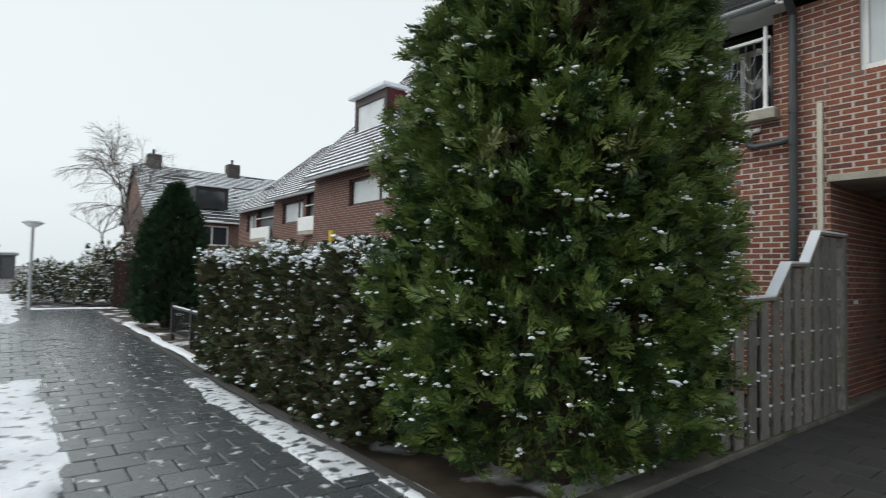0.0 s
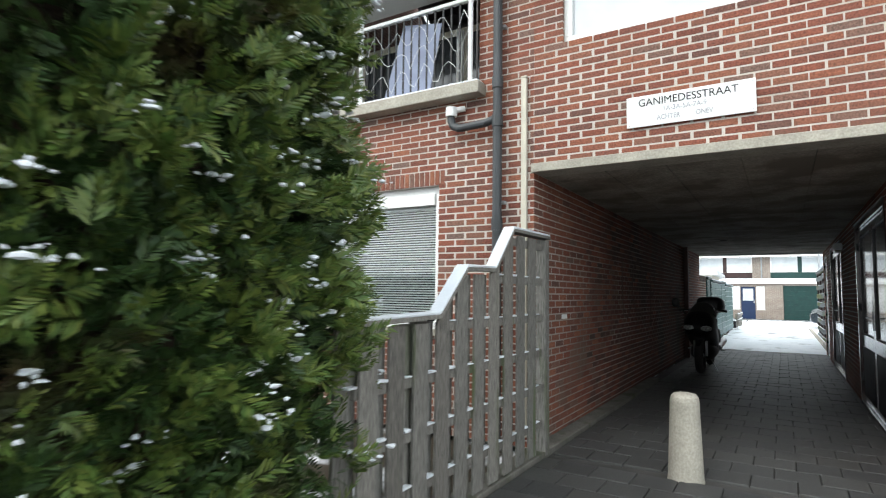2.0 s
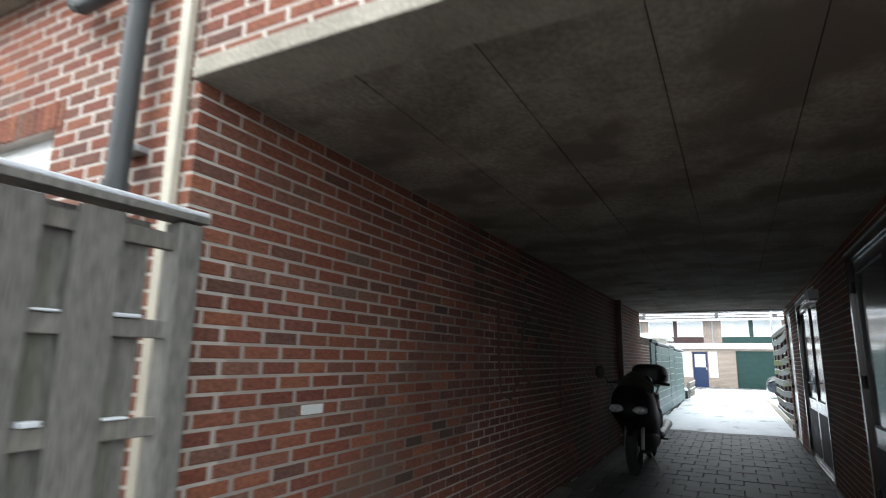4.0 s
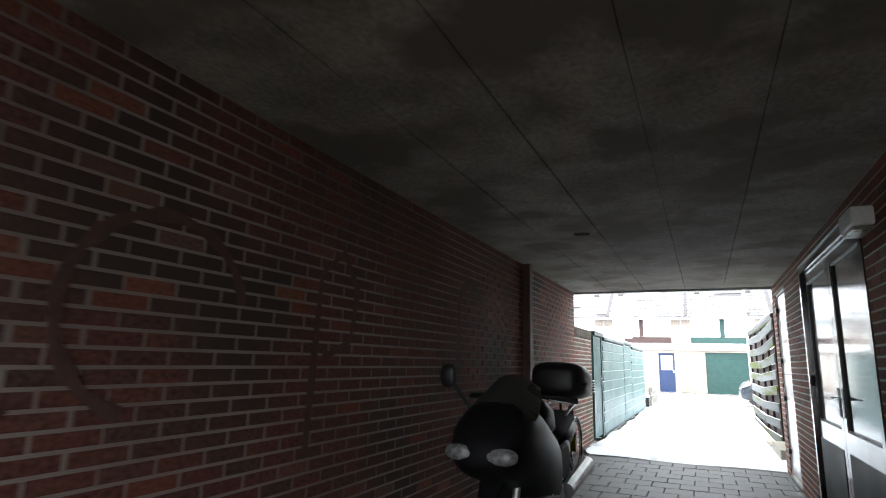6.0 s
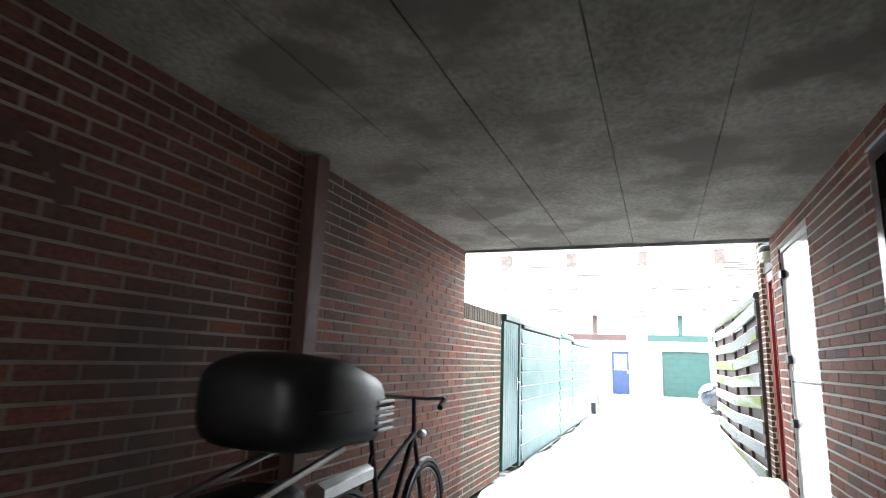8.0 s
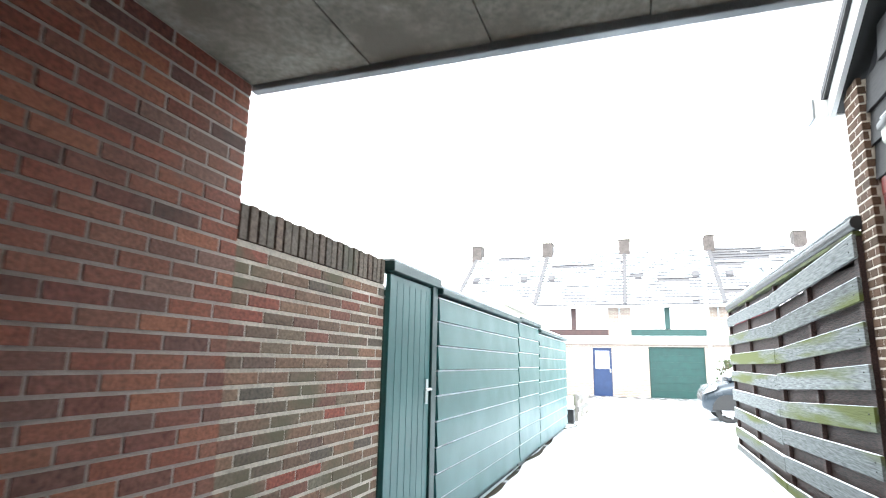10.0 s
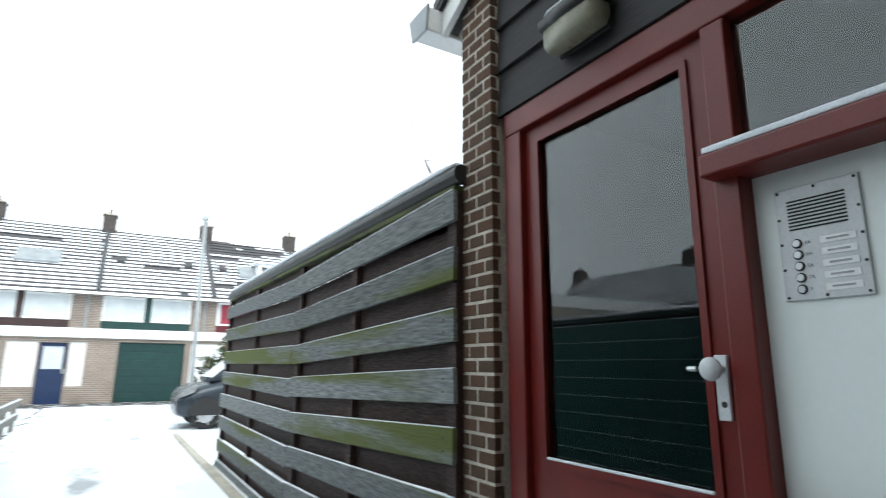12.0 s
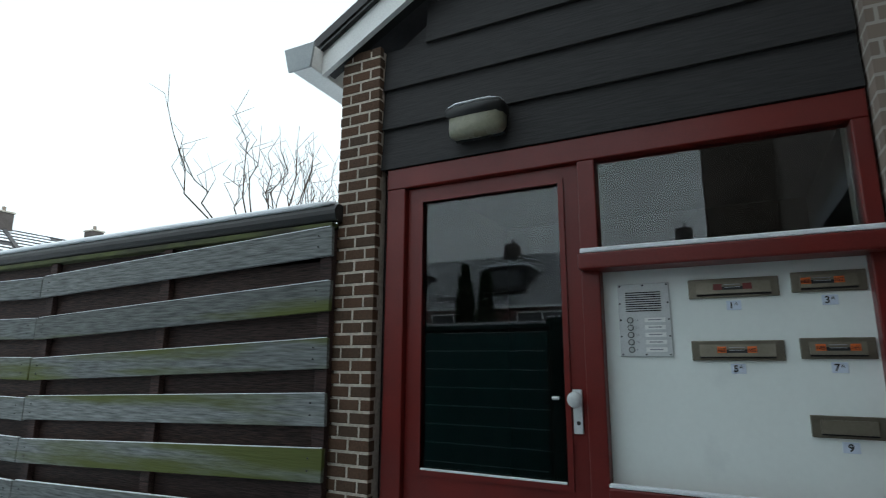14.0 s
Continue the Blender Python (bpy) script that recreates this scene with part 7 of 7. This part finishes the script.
car()
pole = thing("lamp_pole", (3.45, 27.2, 0), "slim grey galvanised lamp pole", "street lamp")
part("pole", rods([(3.45, 27.2, 0), (3.40, 27.2, 5.0)], 0.06, 12, 0.045), GREY_STEEL, pole)
part("lamp_head", loft([(26.9, 3.40, 5.05, 0.06, 0.03), (27.0, 3.40, 5.06, 0.1, 0.05), (27.4, 3.40, 5.06, 0.1, 0.05), (27.5, 3.40, 5.05, 0.06, 0.03)]), WHITE, pole)
bush("evergreen_shrub", 4.6, 29.6, 0.95, 2.3, 1300, 71, "evergreen shrub loaded with snow beside the garage", LEAF_HEDGE, 420)


# ---------------------------------------------------------------- terrace at the end of the alley
def terrace_unit(x0, garage, board, seed, W=4.45, cover=0.95):
    """Ground floor extension with a door or a garage, set back upper storey, snowy roof and chimney."""
    h = thing("terrace_house", (x0 + W / 2, 35, 0), "pale brick terrace house with snowy tiled roof", "house", "terrace houses at the alley's end")
    Y, U, x1 = 35.0, 39.0, x0 + W
    if garage:
        gx = x0 + 0.92
        part("front_wall", wall_with_holes(x0, x1, 0, 2.2, [(gx, gx + 2.14, 0, 2.08), (gx + 2.35, x1 - 0.1, 0.05, 2.08)], "y", Y, Y + 0.25), BRICK_FAR, h)
        g = part("garage_door", bx(gx, gx + 2.14, Y + 0.08, Y + 0.14, 0.02, 2.08), GREEN_DK, h, "dark green panelled garage door")
        for k in range(7):
            part("door_panel", bx(gx + 0.03, gx + 2.11, Y + 0.066, Y + 0.079, 0.05 + k * 0.285, 0.325 + k * 0.285, 0.006), GREEN_DK, g)
        part("front_panel", bx(gx + 2.35, x1 - 0.1, Y + 0.05, Y + 0.08, 0.05, 2.08), WHITE, h, "white painted panel")
    else:
        a = x0 + 3.1
        part("front_wall", wall_with_holes(x0, x1, 0, 2.2, [(a, a + 0.78, 0.0, 2.02), (x0 + 2.2, a - 0.06, 0.58, 2.05), (a + 0.84, a + 1.3, 0.58, 2.05), (x0 + 0.1, x0 + 1.55, 0.05, 2.05)], "y", Y, Y + 0.25), BRICK_FAR, h)
        for p, q, z in ((x0 + 2.2, a - 0.06, 0.58), (a + 0.84, a + 1.3, 0.58), (x0 + 0.1, x0 + 1.55, 0.05)):
            part("front_panel", bx(p, q, Y + 0.05, Y + 0.08, z, 2.05), WHITE, h, "white painted panel")
        d = part("front_door", wall_with_holes(a, a + 0.78, 0.02, 2.02, [(a + 0.1, a + 0.68, 1.15, 1.9)], "y", Y + 0.06, Y + 0.12), BLUE, h, "blue front door with frosted pane")
        part("pane", bx(a + 0.1, a + 0.68, Y + 0.085, Y + 0.09, 1.15, 1.9), NET_GLASS, d)
        part("door_handle", bx(a + 0.69, a + 0.74, Y + 0.03, Y + 0.058, 1.0, 1.15), STEEL, d)
    part("fascia", bx(x0, x1, Y - 0.12, U, 2.2, 2.49, 0.01), WHITE, h, "broad white fascia band")
    part("flat_roof_snow", bx(x0, x1, Y - 0.1, U - 0.01, 2.491, 2.53, 0.015), SNOW, h)
    part("rear_wall", bx(x0, x1, Y + 8, Y + 8.2, 0, 4.2), BRICK_FAR, h)
    a, b, z0, z1 = x0 + 0.22, x1 - 0.85, 2.56, 4.1
    part("upper_wall", wall_with_holes(x0, x1, 2.5, 4.25, [(a, b, z0, z1)], "y", U, U + 0.25), BRICK_FAR, h)
    c = (a + b) / 2
    f = part("upper_window", wall_with_holes(a, b, z0 + 0.5, z1, [(a + 0.08, c - 0.12, z0 + 0.58, z1 - 0.08), (c + 0.12, b - 0.08, z0 + 0.58, z1 - 0.08)], "y", U + 0.04, U + 0.1), WHITE, h)
    part("pane", bx(a + 0.06, b - 0.06, U + 0.07, U + 0.075, z0 + 0.55, z1 - 0.05), NET_GLASS, f)
    part("window_board", bx(a, b, U + 0.01, U + 0.08, z0, z0 + 0.48), board, h, "painted board under the window")
    part("mid_board", bx(c - 0.12, c + 0.12, U + 0.03, U + 0.039, z0 + 0.5, z1), board, h)
    part("downpipe", rods([(x1 - 0.3, U - 0.06, 2.5), (x1 - 0.3, U - 0.06, 4.15)], 0.04, 8), ZINC, h)
    roof_tiles("roof", x0, x1, (U - 0.4, 4.2), (U + 4.6, 7.85), 19, h, seed, cover)
    roof_tiles("roof", x0, x1, (U + 9.6, 4.2), (U + 4.6, 7.85), 10, h, seed + 1, 0.9)
    part("gutter", bx(x0, x1, U - 0.5, U - 0.38, 4.08, 4.2, 0.02), WHITE, h)
    q = x0 - 0.3
    ch = part("chimney", bx(q, q + 0.6, U + 4.2, U + 5.0, 7.4, 8.5, 0.01), CHIMNEY, h)
    part("chimney_cap", bx(q - 0.05, q + 0.65, U + 4.15, U + 5.05, 8.5, 8.57), LINTEL, ch)
    part("chimney_pot", rods([(q + 0.3, U + 4.6, 8.57), (q + 0.3, U + 4.6, 8.85)], 0.09, 8), BRICK_FAR, ch)

    part("verge_strip", prism([(U - 0.42, 4.22), (U + 4.5, 7.8), (U + 4.5, 7.9), (U - 0.42, 4.33)], "x", x0 - 0.1, x0 + 0.1), ROOF_DARK, h, "dark tiles over the party wall")

    def slope(t):
        return (U - 0.4 + 5.0 * t, 4.2 + 3.65 * t)
    (ya, za), (yb, zb) = slope(0.33), slope(0.5)
    if not garage:
        k = part("skylight", prism([(ya, za + 0.04), (yb, zb + 0.04), (yb - 0.04, zb + 0.14), (ya - 0.04, za + 0.14)], "x", x0 + 1.3, x0 + 2.9), ZINC, h, "roof window")
        part("pane", prism([(ya + 0.03, za + 0.165), (yb - 0.12, zb + 0.06), (yb - 0.125, zb + 0.075), (ya + 0.02, za + 0.18)], "x", x0 + 1.38, x0 + 2.82), NET_GLASS, k)
    for p in (0.5, 3.3) if garage else (0.4,):
        (ya, za), (yb, zb) = slope(0.42), slope(0.48)
        part("roof_vent", prism([(ya, za), (yb, zb), (yb - 0.06, zb + 0.2), (ya - 0.06, za + 0.16)], "x", x0 + p, x0 + p + 0.35), ROOF_DARK, h)
    return h


CURTAIN = mat("red_curtain", (0.30, 0.045, 0.065), (0.24, 0.035, 0.05), rough=0.8, scale=4, bump=0)
boards = (BROWN_FRAME, GREEN_DK, RED_DOOR, BROWN_FRAME)
for i in range(4, 11):
    unit = terrace_unit(-3.45 + (i - 5) * 4.45, i % 2 == 0, boards[(i + 3) % 4], 80 + i * 3, 4.45, 0.96 if i < 7 else 0.72)
    if i == 4:
        part("end_gable", prism([(38.9, 2.5), (48.2, 2.5), (48.2, 4.2), (43.6, 7.75), (38.9, 4.2)], "x", -7.9, -7.66), BRICK_FAR, unit)
    if i == 7:
        part("curtain", bx(5.85, 7.3, 39.06, 39.067, 3.12, 4.0), CURTAIN, unit, "red curtain behind the window")
        dm = part("dormer", wall_with_holes(7.6, 9.3, 5.2, 6.25, [(7.75, 8.35, 5.4, 6.1), (8.45, 9.15, 5.4, 6.1)], "y", 40.2, 40.28), WHITE, unit, "white framed dormer")
        part("pane", bx(7.7, 9.2, 40.24, 40.25, 5.35, 6.15), DARK_GLASS, dm)
        for q in (7.6, 9.22):
            part("cheek", prism([(40.28, 5.3), (41.7, 6.25), (40.28, 6.25)], "x", q, q + 0.08), WHITE, dm)
        part("dormer_roof", bx(7.45, 9.45, 40.0, 41.75, 6.25, 6.36, 0.02), SNOW, dm)
structure("terrace_pavement", bx(-10, 25, 33.4, 34.95, -0.03, 0.022), SAND, "wet dark paving swept before the garages", "pavement")

# ---------------------------------------------------------------- bricks, tiles and paving pieces
wall_bricks(wall_front_left, "y", 0.0, -1, -5.3, 0.0, 0.0, 4.55, LEFT_HOLES + [(-2.9, -0.96, 2.45, 2.61), (-3.17, -2.91, 0, 2.74)], (-1.2, 0.0, 1.2, 3.2), BRICK)
wall_bricks(wall_front_right, "y", 0.0, -1, 0.0, 8.0, 0.0, 4.9, RIGHT_HOLES + [(0, PW + 0.1, 0, 2.556)], (0.0, 2.2, 2.5, 3.6), BRICK)
wall_bricks(pier, "y", -0.10, -1, -3.17, -2.91, 0.0, 2.74, [], None, BRICK)
wall_bricks(pier, "x", -2.91, 1, -0.10, -0.01, 0.0, 2.74, [], None, BRICK)
# dark bricks crowd mid-passage, painting in its light falloff along with grime
wall_bricks(wall_passage_left, "x", 0.0, 1, 0.0, PE, 0.0, PH - 0.01, [], (0.1, 4.0, 0.7, 1.85), BRICK, other=BRICK_GRIMY_DIM, share=lambda y: 0.9 * min(1, max(0, (y - 1.4) / 2.6)) * min(1, max(0.15, (10.6 - y) / 1.6)))
wall_bricks(wall_passage_right, "x", PW, -1, 0.0, PE, 0.0, PH - 0.01, PR_HOLES, (9.2, 10.4, 0.5, 2.4), BRICK)
wall_bricks(wall_garden, "x", 0.0, 1, PE, 13.19, 0.0, 1.78, [], (PE, 13.18, 0.4, 1.8), BRICK_PALE, joint=0.017, jitter=0.002)
wall_bricks(pillar, "x", RX - 0.045, -1, 14.115, 14.365, 0.0, 3.24, [], (14, 15, 0, 3.3), BRICK_BROWN, length=0.12)
wall_bricks(pillar, "y", 14.115, -1, RX - 0.045, RX - 0.001, 0.0, 3.24, [], None, BRICK_BROWN, length=0.05)
flat_pieces("tile", yard, 0.17, 2.77, 0.0, 11.9, 0.3, 0.3, 0.006, 0.0, TILE, (0.3, 2.6, 3.0, 11.8), "x", seed=3)
flat_pieces("tile", yard, 0.17, 9.5, -4.95, 0.0, 0.3, 0.3, 0.006, 0.0, TILE, None, "x", seed=4)
flat_pieces("paving_slab", street, -19.0, 6.0, -13.0, -5.05, 0.3, 0.3, 0.012, 0.0, CLINKER, (-4.4, -0.2, -7.2, -5.2), "y", seed=5)
